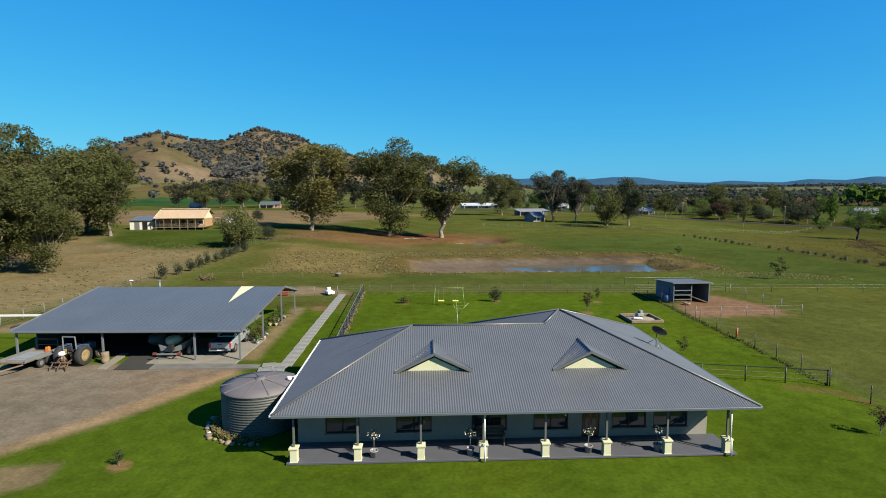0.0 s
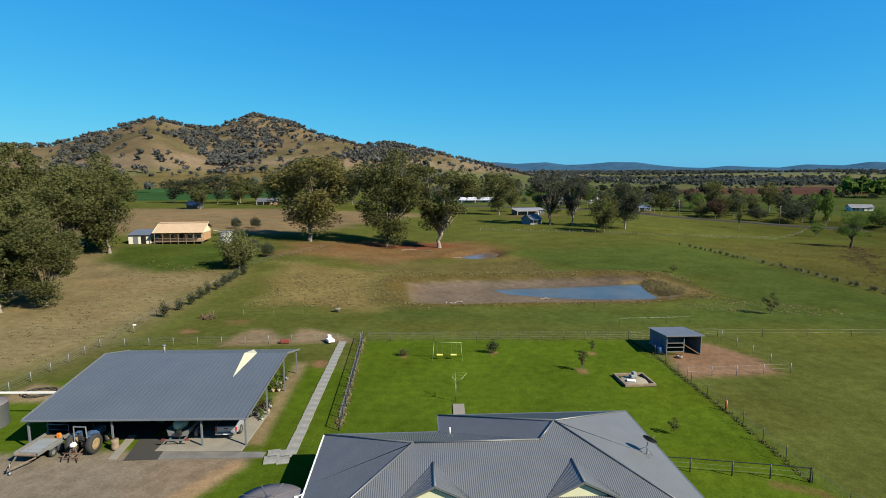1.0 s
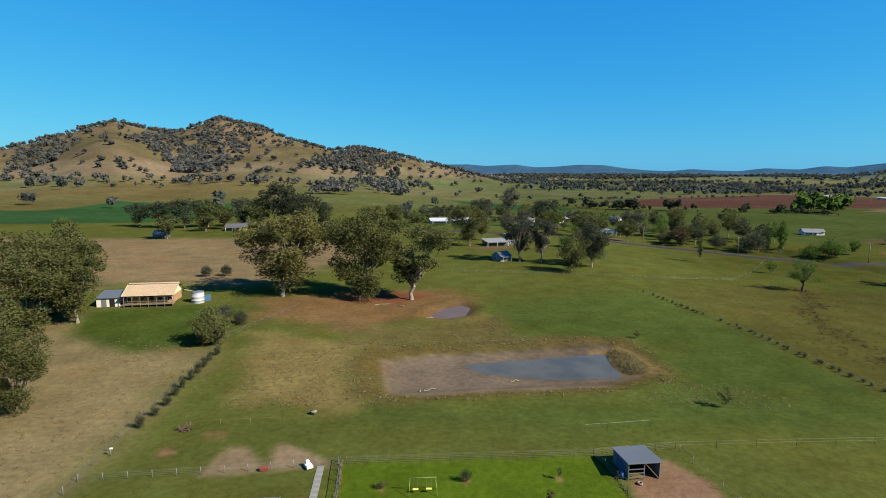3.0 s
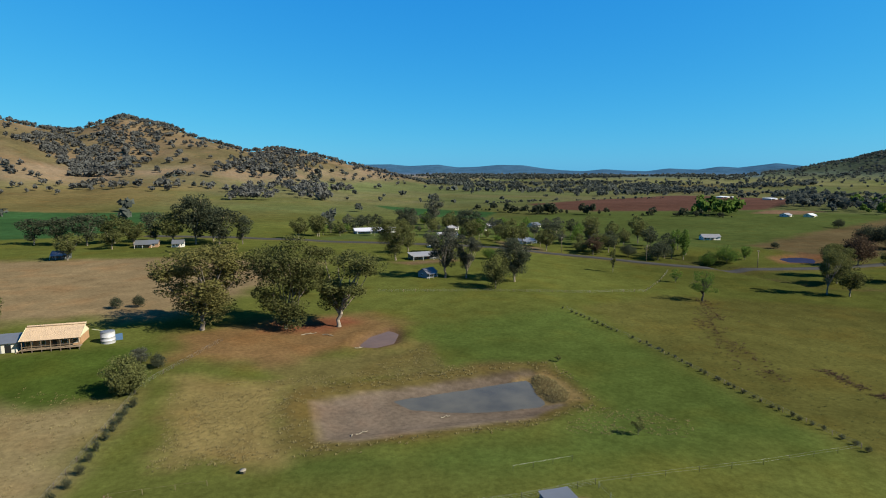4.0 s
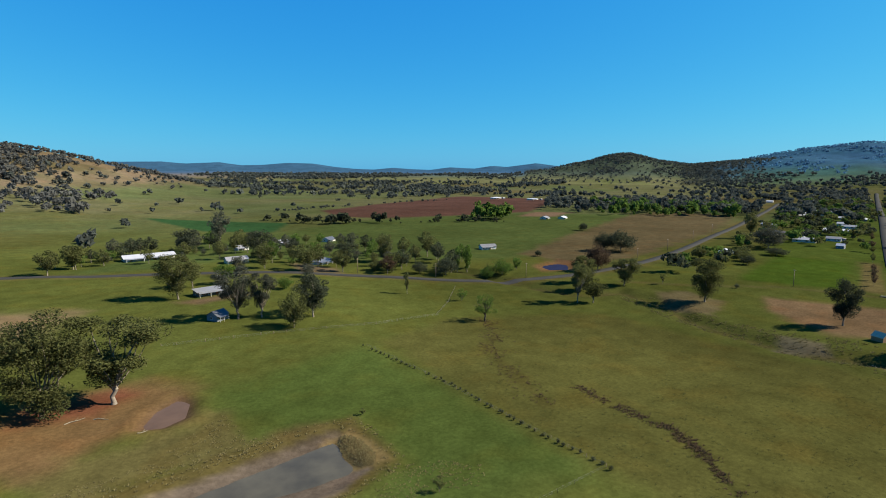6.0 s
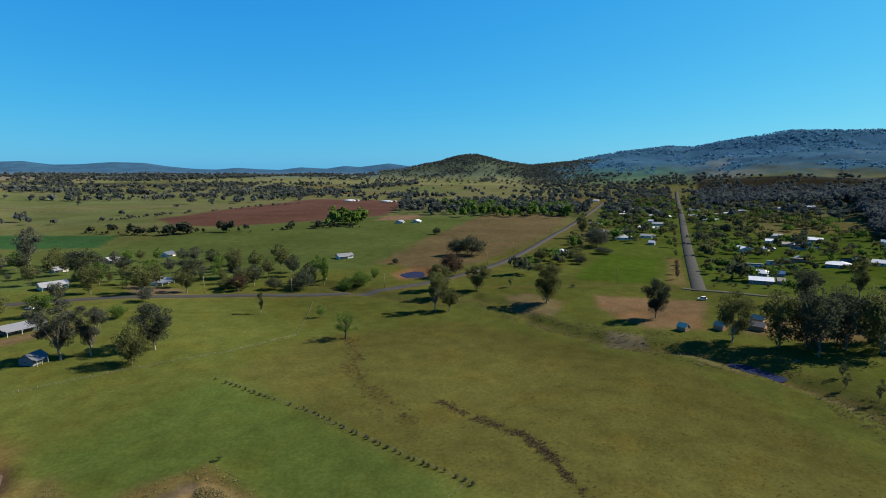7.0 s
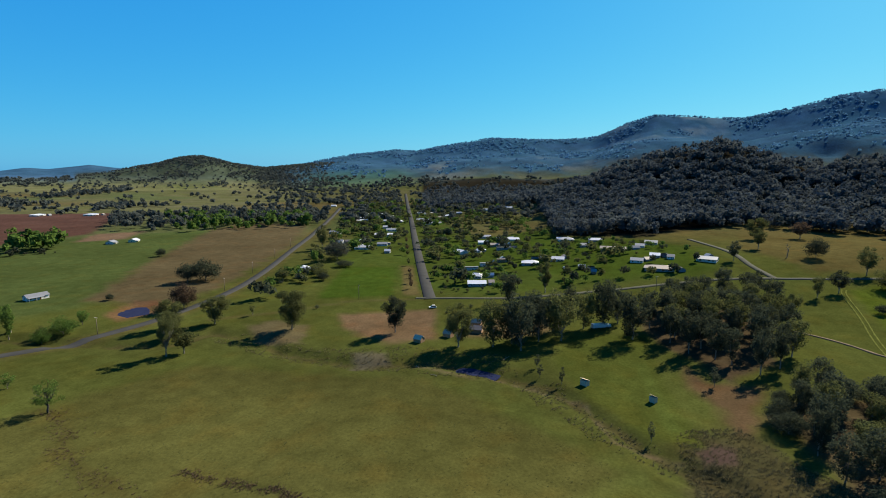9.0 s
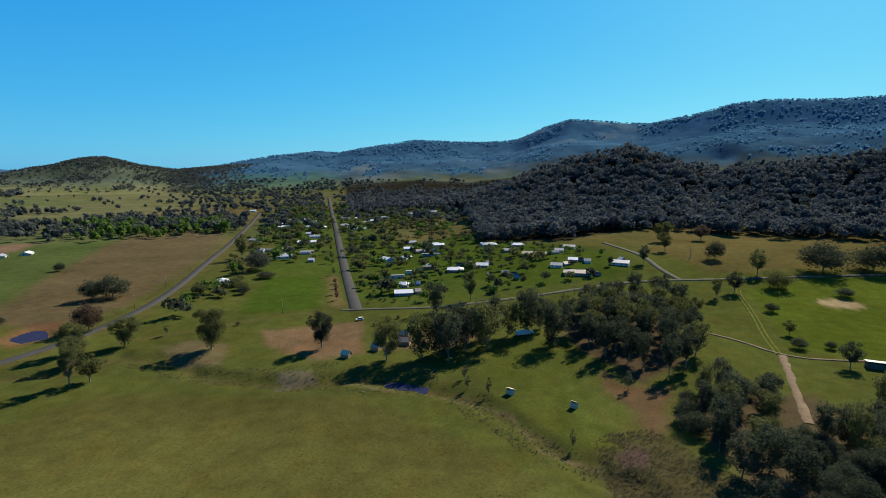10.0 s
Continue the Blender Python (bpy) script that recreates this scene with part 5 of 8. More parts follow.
def homestead():
    E, K = 2.62, 0.394            # eave height, roof pitch
    L = math.sqrt(1 + K * K)      # slope length for each metre of run
    house = thing("house", pose(-8.3, 25.0, 0, 0, 0, 2.6), "long low homestead with grey corrugated hip roof and front veranda", "house")

    def P(u, v, z):
        return (u, v, z)

    D, R, A = 13.5, 24.3, 8.2     # main depth, width, run up to the apex
    WL, WB = 8.7, 16.4
    sheets = (
        ([(0, 0), (R, 0), (R - A, A * L), (14.8, 6.75 * L), (6.75, 6.75 * L)], P(0, 0, E), (1, 0, 0), (0, 1, K)),
        ([(0, 0), (6.75, 6.75 * L), (13.5, 0)], P(0, 13.5, E), (0, -1, 0), (1, 0, K)),
        ([(R - WL, 0), (R, 0), (R - 6.75, 6.75 * L), (R - 14.8, 6.75 * L)], P(R, D, E), (-1, 0, 0), (0, -1, K)),
        ([(0, 0), (WB, 0), (A, A * L)], P(R, 0, E), (0, 1, 0), (-1, 0, K)),
        ([(0, 0), (R - WL, 0), (A, A * L)], P(R, WB, E), (-1, 0, 0), (0, -1, K)),
    )
    roof = part("roof", Geo().box((12, 6.5, E - 0.03), (21.8, 11.4, 0.04)), M_WHITE, house, "grey corrugated steel hip roof over a pale ceiling")
    for poly, o, a, b in sheets:
        part("roof_sheet", corrugated(poly, o, a, b), M_ROOF, roof)
    KL = K * A / (R - A - WL)
    LL = math.sqrt(1 + KL * KL)
    w = WB - D
    part("roof_sheet", corrugated([(0, 0), (w, 0), (WB - 6.75, (14.8 - WL) * LL), (WB - A, (R - A - WL) * LL)], P(WL, WB, E), (0, -1, 0), (1, 0, KL)), M_ROOF, roof)
    # ridge and hip caps
    top, z1, z2 = [], E + 6.75 * K, E + A * K
    for a, b in ((P(0, 0, E), P(6.75, 6.75, z1)), (P(6.75, 6.75, z1), P(0, D, E)), (P(6.75, 6.75, z1), P(14.8, 6.75, z1)), (P(14.8, 6.75, z1), P(R - A, A, z2)),
                 (P(R - A, A, z2), P(R, 0, E)), (P(R - A, A, z2), P(R, WB, E)), (P(R - A, A, z2), P(WL, WB, E))):
        a, b = Vector(a) + Vector((0, 0, 0.03)), Vector(b) + Vector((0, 0, 0.03))
        part("ridge_cap", Geo().tube(a, b, 0.06, n=8), M_ROOF, roof)
    # gutters and fascia
    for a, b in ((P(0, 0, E), P(R, 0, E)), (P(0, 0, E), P(0, D, E)), (P(R, 0, E), P(R, WB, E)), (P(0, D, E), P(WL, D, E)), (P(WL, D, E), P(WL, WB, E)), (P(WL, WB, E), P(R, WB, E))):
        d = (Vector(b) - Vector(a)).normalized()
        out = Vector((d.y, -d.x, 0)) * 0.05
        if a[1] == 0 and b[1] == 0:
            out = Vector((0, -0.06, 0))
        elif a[0] == 0 and b[0] == 0:
            out = Vector((-0.06, 0, 0))
        elif a[0] == R and b[0] == R:
            out = Vector((0.06, 0, 0))
        else:
            out = Vector((0, 0.06, 0)) if a[1] == b[1] else Vector((-0.06, 0, 0))
        g = beam(Geo(), Vector(a) + out + Vector((0, 0, -0.06)), Vector(b) + out + Vector((0, 0, -0.06)), 0.12, 0.12)
        part("gutter", g, M_GUTTER if a[0] or b[0] else M_WHITE, house, bevel=0.01)
    # gablets with cream fronts
    for uc in (7.95, 16.5):
        zb, zp, v0, half = 3.72, 4.68, 2.75, 2.1
        vt = (zp - E) / K
        vb = (zb - E) / K
        gab = part("gablet", Geo().add([(uc - 1.62, v0 + 0.15, zb - 0.05), (uc + 1.62, v0 + 0.15, zb - 0.05), (uc, v0 + 0.15, zp - 0.2), (uc - 1.62, v0 + 0.4, zb), (uc + 1.62, v0 + 0.4, zb), (uc, v0 + 0.4, zp - 0.2)],
                                       [(0, 1, 2), (5, 4, 3), (0, 3, 4, 1), (1, 4, 5, 2), (2, 5, 3, 0)]), M_CREAM, house, "small cream-fronted roof gablet")
        for s in (-1, 1):
            a, b, c, d = Vector((uc, v0, zp)), Vector((uc + s * half, v0, zb - 0.04)), Vector((uc + s * half, vb + 0.1, zb - 0.0)), Vector((uc, vt + 0.1, zp))
            n = 14
            vs, fs = [], []
            for i in range(n + 1):
                t = i / n
                k = 0.03 if i % 2 else 0.0
                for lift in (0.05, -0.0):
                    vs += [a.lerp(d, t) + Vector((0, 0, lift + k * (lift > 0))), b.lerp(c, t) + Vector((0, 0, lift + k * (lift > 0)))]
            for i in range(n):
                q = 4 * i
                fs += [(q, q + 1, q + 5, q + 4), (q + 2, q + 6, q + 7, q + 3)]
            fs += [(0, 2, 3, 1), (4 * n, 4 * n + 1, 4 * n + 3, 4 * n + 2)]
            part("gablet_roof", Geo().add(vs, fs), M_ROOF, gab)
            part("barge_board", beam(Geo(), a + Vector((0, -0.03, 0.02)), b + Vector((0, -0.03, 0.02)), 0.06, 0.13), M_TRIM, gab)
        part("ridge_cap", Geo().tube((uc, v0 - 0.02, zp + 0.05), (uc, vt + 0.1, zp + 0.05), 0.07, n=6), M_TRIM, gab)
    # walls with real openings on the front
    win = [(2.15, 3.95), (5.9, 7.8), (9.95, 11.85), (13.3, 15.2), (17.6, 19.5), (19.9, 21.8)]
    door = (15.95, 16.92)
    v0, thick, zt = 2.4, 0.24, 2.6
    pieces = []
    cuts = sorted([(a, b, 0.55, 2.15) for a, b in win] + [(door[0], door[1], 0.1, 2.15)])
    u = 0.7
    for a, b, lo, hi in cuts:
        pieces.append((((u + a) / 2, v0 + thick / 2, zt / 2), (a - u, thick, zt)))
        if lo > 0.2:
            pieces.append((((a + b) / 2, v0 + thick / 2, lo / 2), (b - a, thick, lo)))
        pieces.append((((a + b) / 2, v0 + thick / 2, (hi + zt) / 2), (b - a, thick, zt - hi)))
        u = b
    pieces.append((((u + 22.9) / 2, v0 + thick / 2, zt / 2), (22.9 - u, thick, zt)))
    for c, s in pieces:
        part("wall", Geo().box(c, s), M_WALL, house, "pale grey-green rendered wall")
    for c, s in (((0.82, 7.7, 1.3), (0.24, 10.1, 2.6)), ((22.78, 9.2, 1.3), (0.24, 13.1, 2.6)), ((5.0, 12.7, 1.3), (8.1, 0.24, 2.6)), ((9.2, 14.3, 1.3), (0.24, 2.9, 2.6)), ((16, 15.6, 1.3), (13.3, 0.24, 2.6))):
        part("wall", Geo().box(c, s), M_WALL if c[0] < 20 else M_CREAM, house)
    part("interior_floor", Geo().box((11.8, 8, 0.06), (21.6, 10.6, 0.1)), M_WOOD, house)
    for a, b in win:
        f = Geo()
        for x in (a + 0.03, (a + b) / 2, b - 0.03):
            f.box((x, v0 + 0.08, 1.35), (0.06, 0.08, 1.6))
        for z in (0.58, 2.12):
            f.box(((a + b) / 2, v0 + 0.08, z), (b - a - 0.13, 0.075, 0.06))
        wnd = part("window", f, M_DARK, house, "dark aluminium-framed sliding window")
        for x in ((a * 3 + b) / 4, (a + b * 3) / 4):
            part("pane", Geo().box((x, v0 + 0.085, 1.35), ((b - a) / 2 - 0.08, 0.012, 1.46)), M_GLASS, wnd)
        part("sill", Geo().box(((a + b) / 2, v0 - 0.04, 0.53), (b - a + 0.1, 0.14, 0.06)), M_WALL, wnd)
    d = part("door", Geo().box(((door[0] + door[1]) / 2, v0 + 0.1, 1.12), (door[1] - door[0] - 0.06, 0.05, 2.0)), M_DOOR, house, "red-brown timber front door with glazed panels", 0.006)
    for x in (-0.2, 0.2):
        part("pane", Geo().box(((door[0] + door[1]) / 2 + x, v0 + 0.07, 1.25), (0.2, 0.02, 1.3)), M_GLASS, d)
    part("handle", Geo().tube((door[0] + 0.12, v0 + 0.03, 1.05), (door[0] + 0.12, v0 + 0.03, 1.25), 0.018), M_STEEL, d)
    # veranda
    part("veranda_floor", Geo().box((11.95, 1.28, 0.05), (22.7, 2.24, 0.11)), M_SLAB, house, "smooth blue-grey painted veranda floor", 0.01)
    for i in range(8):
        u = 0.95 + 3.13 * i
        p = part("pier", Geo().box((u, 0.4, 0.43), (0.36, 0.36, 0.66)).box((u, 0.4, 0.8), (0.46, 0.46, 0.09)).box((u, 0.4, 0.12), (0.4, 0.4, 0.06)), M_CREAM, house, "cream rendered veranda pier", 0.012)
        part("post", Geo().box((u, 0.4, 1.68), (0.1, 0.1, 1.72)), M_TRIM, p, "grey square veranda post", 0.006)
    part("beam", Geo().box((11.95, 0.4, 2.5), (22.4, 0.09, 0.14)), M_TRIM, house)
    for u in (0.95 + 3.13 * 3, 0.95 + 3.13 * 7):
        g = Geo().tube((u + 0.03, 0.02, 2.52), (u + 0.03, 0.14, 2.3), 0.04).tube((u + 0.03, 0.14, 2.3), (u + 0.03, 0.13, 0.95), 0.04).tube((u + 0.03, 0.13, 0.95), (u + 0.03, 0.02, 0.85), 0.04).tube((u + 0.03, 0.02, 0.85), (u + 0.03, 0.0, 0.06), 0.04)
        part("downpipe", g, M_WHITE, house, "white rain downpipe")
    part("vent_pipe", Geo().tube((9.4, 12.2, 3.0), (9.4, 12.2, 3.6), 0.05), M_WHITE, house)
    return house


homestead()


def in_house(u, v, z=0.0, turn=0.0):
    return pose(-8.3, 25.0, 0, 0, 0, 2.6) @ pose(u, v, z, 0, 0, turn)


def standard_rose(m):
    t = thing("potted_rose", m, "clipped standard rose with white blooms in a grey pot", "potted plant", "veranda roses")
    part("pot", Geo().lathe((0, 0, 0), [(0.0, 0.0), (0.15, 0.0), (0.2, 0.32), (0.225, 0.33), (0.225, 0.37), (0.19, 0.37), (0.18, 0.3), (0.0, 0.3)], 16), M_POT, t)
    part("stem", Geo().tube((0, 0, 0.3), (0.02, 0.01, 1.05), 0.018, 0.014, 6), M_BARK, t)
    r = np.random.default_rng(4)
    c = np.array([(0, 0, 1.2), (0.14, 0.05, 1.12), (-0.13, 0.05, 1.15), (0.03, -0.13, 1.1), (0, 0.12, 1.25)])
    v, f, nn = leaf_cloud(r, c, np.full(5, 0.17), 420, 0.04)
    part("foliage", leaf_mesh("foliage", v, f, M_LEAF_DARK, nn), None, t)
    v, f, nn = leaf_cloud(r, c, np.full(5, 0.2), 60, 0.05)
    part("flowers", leaf_mesh("flowers", v, f, M_FLOWER, nn), None, t)
    return t


rose = standard_rose(in_house(4.85, 0.62, 0.11))
for u in (9.7, 15.75, 19.35):
    copy_thing(rose, in_house(u, 0.62, 0.11, u * 40))

bench = thing("bench", in_house(10.9, 1.75, 0.105), "dark slatted timber garden bench on the veranda", "bench")
for x in (-0.68, 0.68):
    part("leg", Geo().box((x, -0.22, 0.3), (0.06, 0.06, 0.6)), M_BARK_DARK, bench)
    part("leg", Geo().box((x, 0.22, 0.45), (0.06, 0.06, 0.9)), M_BARK_DARK, bench)
    part("armrest", Geo().box((x, 0.0, 0.63), (0.07, 0.52, 0.05)), M_BARK_DARK, bench)
for i in range(4):
    part("seat_slat", Geo().box((0, -0.2 + 0.13 * i, 0.43), (1.3, 0.1, 0.03)), M_BARK_DARK, bench)
for i in range(4):
    part("back_slat", Geo().box((0, 0.22, 0.55 + 0.11 * i), (1.3, 0.03, 0.085)), M_BARK_DARK, bench)

dish = thing("satellite_dish", in_house(22.5, 8.1, 3.3), "dark mesh satellite dish on a tripod on the roof", "satellite dish")
part("mast", Geo().tube((0, 0, 0), (0, 0, 0.9), 0.03), M_POST, dish)
for a in (0.4, 2.5, 4.6):
    part("strut", Geo().tube((0.6 * math.cos(a), 0.6 * math.sin(a), -0.39 * 0.6 * math.cos(a)), (0, 0, 0.6), 0.02), M_POST, dish)
g = Geo().lathe((0, 0, 0), [(0.02, 0.0), (0.2, 0.02), (0.38, 0.075), (0.5, 0.14), (0.5, 0.16), (0.38, 0.095), (0.2, 0.04), (0.02, 0.02)], 20)
reflector = part("reflector", g, M_DARK, dish)
reflector.matrix_basis = pose(0.1, -0.05, 1.0, 0, 45, 40)
part("feed_arm", Geo().tube((0.1, -0.05, 1.0), (0.6, 0.2, 1.25), 0.015), M_POST, dish)

# rainwater tank
tank = thing("water_tank", pose(-10.55, 30.2, 0), "round dark grey ribbed rainwater tank beside the house", "water tank")
prof = [(2.12, 0.0)]
for i in range(16):
    z = 0.04 + i * 0.142
    prof += [(2.12, z), (2.16, z + 0.03), (2.16, z + 0.075), (2.12, z + 0.105)]
prof += [(2.12, 2.33)]
part("wall", Geo().lathe((0, 0, 0), prof, 48), M_TANK, tank)
part("lid", Geo().lathe((0, 0, 0), [(2.2, 2.28), (2.2, 2.36), (1.4, 2.5), (0.5, 2.63), (0.3, 2.65), (0.28, 2.72), (0.0, 2.73)], 48), M_TANK_TOP, tank)
for i in range(10):
    a = i * math.pi / 5 + 0.2
    part("lid_rib", beam(Geo(), (0.35 * math.cos(a), 0.35 * math.sin(a), 2.66), (2.18 * math.cos(a), 2.18 * math.sin(a), 2.37), 0.07, 0.05), M_TANK_TOP, tank)
part("inlet_pipe", Geo().tube((1.55, 0.5, 2.52), (2.3, 0.7, 2.62), 0.06).tube((1.6, 0.2, 2.5), (1.6, 0.2, 2.68), 0.14, 0.12, 12), M_WHITE, tank)
part("outlet_pipe", Geo().tube((-2.1, 0.4, 1.8), (-2.5, 0.4, 1.8), 0.05), M_WHITE, tank)
# garden bed at the foot of the tank
rb = random.Random(2)
for i in range(18):
    a = 3.0 + i * 0.115
    r_ = rb.uniform(2.75, 3.05)
    s = rb.uniform(0.08, 0.18)
    one_mesh("garden_stone", Geo().blob((0, 0, s * 0.4), (s * 1.2, s, s * 0.7), i, 0.18), M_STONE if i not in (6, 3) else M_WHITE, "rounded garden stone edging the tank bed", "stone", "bed edging", m=pose(-10.55 + r_ * math.cos(a), 30.2 + r_ * math.sin(a), 0, 0, 0, i * 50))
v, f, nn = leaf_cloud(np.random.default_rng(6), np.array([(-10.55 + 2.5 * math.cos(3.1 + i * 0.14), 30.2 + 2.5 * math.sin(3.1 + i * 0.14), 0.2) for i in range(14)]), np.full(14, 0.28), 900, 0.08)
tagged(new("bed_plants", leaf_mesh("bed_plants", v, f, M_TUSSOCK, nn)), "low yellowing garden plants round the tank", "plants", kind="stuff")


# ---- carport and machinery ----
def carport():
    shed = thing("carport", pose(-33.9, 41.25, 0, 0, 0, 0.9), "wide open-fronted steel carport with grey roof", "carport")
    Wd, Dp, E, Rz = 18.0, 17.3, 2.55, 3.87
    sk = -0.05                                     # the sides run slightly off square
    roof = part("roof", beam(Geo(), (0.2, 0.3, E - 0.15), (Wd - 0.2, 0.3, E - 0.15), 0.1, 0.2), M_POST, shed, "low-pitched grey steel roof")

    def q(u, v, z):
        return Vector((u + (sk * (1 - u / Wd) + 0.006 * u / Wd) * v, v, z))

    def plane(u0, u1, v0, v1, z0, z1, mat, name="roof_sheet", ribs=0.38, label=""):
        n = int((u1 - u0) / ribs)
        vs, fs = [], []
        for i in range(n + 1):
            u = u0 + (u1 - u0) * i / n
            for du, dz in ((0.0, 0.0), (ribs * 0.12, 0.014), (ribs * 0.2, 0.014), (ribs * 0.32, 0.0)):
                if u + du > u1:
                    continue
                vs += [q(u + du, v0, z0 + dz), q(u + du, v1, z1 + dz)]
        for i in range(len(vs) // 2 - 1):
            fs.append((2 * i, 2 * i + 2, 2 * i + 3, 2 * i + 1))
        part(name, Geo().add(vs, fs), mat, roof, label)

    mid = 12.4
    for i in range(3):
        plane(i * Wd / 3, (i + 1) * Wd / 3, 0, mid, E, Rz, M_ROOF_SHED)
        plane(i * Wd / 3, (i + 1) * Wd / 3, mid, Dp, Rz, E + 0.1, M_ROOF_SHED)
    lift = 0.035
    zf, zb = E + (Rz - E) * 7.0 / mid + lift, E + 0.15 + lift
    # opaque cream triangle just above the roof, folded at the ridge
    part("skylight_sheet", Geo().add([q(14.4, 7.0, zf), q(13.75, mid, Rz + lift), q(15.0, mid, Rz + lift), q(13.2, 17.1, zb)], [(0, 2, 1), (1, 2, 3)]), M_CREAM, roof, "pale triangular sheet on the roof")
    part("flue", Geo().tube(q(5.0, 14.3, 3.1), q(5.0, 14.3, 4.1), 0.11).tube(q(5.0, 14.3, 4.1), q(5.0, 14.3, 4.22), 0.17), M_POST, roof)
    for v, z in ((0, E), (Dp, E + 0.1)):
        part("gutter", beam(Geo(), q(-0.02, v - 0.06, z - 0.05), q(Wd + 0.02, v - 0.06, z - 0.05), 0.12, 0.12), M_POST, shed)
    for u in (0, Wd):
        part("barge", beam(Geo(), q(u, 0, E), q(u, mid, Rz), 0.06, 0.18), M_TRIM if u else M_POST, shed)
        part("barge", beam(Geo(), q(u, mid, Rz), q(u, Dp, E + 0.1), 0.06, 0.18), M_POST, shed)
    for u in (0.3, 7.0, 14.2, Wd - 0.25):
        part("post", beam(Geo(), q(u, 0.25, 0), q(u, 0.25, E), 0.13, 0.13), M_POST, shed)
    for v in (6.0, 11.8, 16.8):
        for u in (0.3, Wd - 0.25):
            part("post", beam(Geo(), q(u, v, 0), q(u, v, E + min(1.32 * v / 12.4, (17.3 - v) * 0.26)), 0.12, 0.12), M_POST, shed)
    part("rear_wall", Geo().prism([tuple(q(0.3, 16.8, 0).xy), tuple(q(Wd - 6, 16.8, 0).xy), tuple(q(Wd - 6, 16.88, 0).xy), tuple(q(0.3, 16.88, 0).xy)], 0, 2.55), M_POST, shed)
    part("side_wall", Geo().prism([tuple(q(0.26, 2.5, 0).xy), tuple(q(0.34, 2.5, 0).xy), tuple(q(0.34, 16.8, 0).xy), tuple(q(0.26, 16.8, 0).xy)], 0, 2.6), M_POST, shed)
    part("inner_wall", Geo().prism([tuple(q(0.4, 9.0, 0).xy), tuple(q(Wd - 3.6, 9.0, 0).xy), tuple(q(Wd - 3.6, 9.08, 0).xy), tuple(q(0.4, 9.08, 0).xy)], 0, 3.1), M_POST, shed)
    part("inner_wall", Geo().prism([tuple(q(Wd - 3.6, 9.0, 0).xy), tuple(q(Wd - 3.52, 9.0, 0).xy), tuple(q(Wd - 3.52, 16.8, 0).xy), tuple(q(Wd - 3.6, 16.8, 0).xy)], 0, 2.6), M_POST, shed)
    return shed


carport()
one_mesh("slab", Geo().box((-19.7, 44.6, 0.04), (7.0, 7.4, 0.12)), M_CONCRETE, "pale concrete parking slab under the carport", "paving", kind="structure", bevel=0.02)
# asphalt-dark slab paints in the deep shade under the roof
one_mesh("slab", Geo().box((-29.2, 46.0, 0.02), (9.0, 6.0, 0.1)), M_ROAD, "carport floor coloured dark for the deep shade inside", "paving", kind="structure")
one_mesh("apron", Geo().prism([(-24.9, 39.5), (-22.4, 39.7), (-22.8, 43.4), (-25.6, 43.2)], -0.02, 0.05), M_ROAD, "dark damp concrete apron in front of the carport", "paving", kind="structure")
one_mesh("apron", Geo().prism([(-22.35, 39.7), (-14.2, 39.9), (-14.2, 40.75), (-22.5, 40.85)], -0.02, 0.045), M_APRON, "worn grey concrete strip along the carport front", "paving", kind="structure")
one_mesh("kerb_strip", Geo().prism([(-26.2, 39.6), (-25.6, 39.6), (-26.1, 43.6), (-26.8, 43.6)], -0.02, 0.09), M_CONCRETE, "low concrete kerb beside the carport apron", "paving", kind="structure")

# garden path of separate slabs
path = tagged(new("path"), "mottled grey concrete garden path", "path", kind="structure")
rp = random.Random(12)
slab = Geo().box((0, 0, 0.0), (0.98, 1.16, 0.1)).mesh("path_slab", M_PATH, 0.015)
for i in range(25):
    ob = new("path_slab", slab)
    ob.parent = path
    ob.matrix_basis = pose(-12.2 - 0.045 * i + rp.uniform(-0.02, 0.02), 41.0 + i * 1.19, 0.02 + rp.uniform(-0.01, 0.012), rp.uniform(-0.6, 0.6), rp.uniform(-0.6, 0.6), 1.4 + rp.uniform(-0.8, 0.8))
for i in range(4):
    ob = new("path_slab", slab)
    ob.parent = path
    ob.matrix_basis = pose(-13.5 + (i % 2) * 1.0, 39.5 + (i // 2) * 0.98 + 0.05, 0.02, 0, 0, 12)


def wheel(parent, x, y, z, r, w, rim=M_STEEL, name="wheel"):
    t = part(name, Geo().lathe((x - w / 2, y, z), [(r * 0.6, 0.0), (r * 0.93, 0.0), (r, w * 0.15), (r, w * 0.85), (r * 0.93, w), (r * 0.6, w)], 20, "x"), M_BLACK, parent)
    part("rim", Geo().lathe((x - w / 2, y, z), [(0.0, w * 0.2), (r * 0.3, w * 0.15), (r * 0.6, w * 0.05), (r * 0.62, w * 0.5), (r * 0.6, w * 0.95), (r * 0.3, w * 0.85), (0.0, w * 0.8)], 16, "x"), rim, t)
    return t


def side_prism(profile, half, mat_geo=None):
    """A body from a side outline (y, z), as wide as 2 * half, drawn in at the shoulders."""
    g = mat_geo or Geo()
    n = len(profile)
    vs = [(-half, y, z) for y, z in profile] + [(half, y, z) for y, z in profile]
    return g.add(vs, [tuple(range(n)), tuple(reversed(range(n, 2 * n)))] + [(i, n + i, n + (i + 1) % n, (i + 1) % n) for i in range(n)])


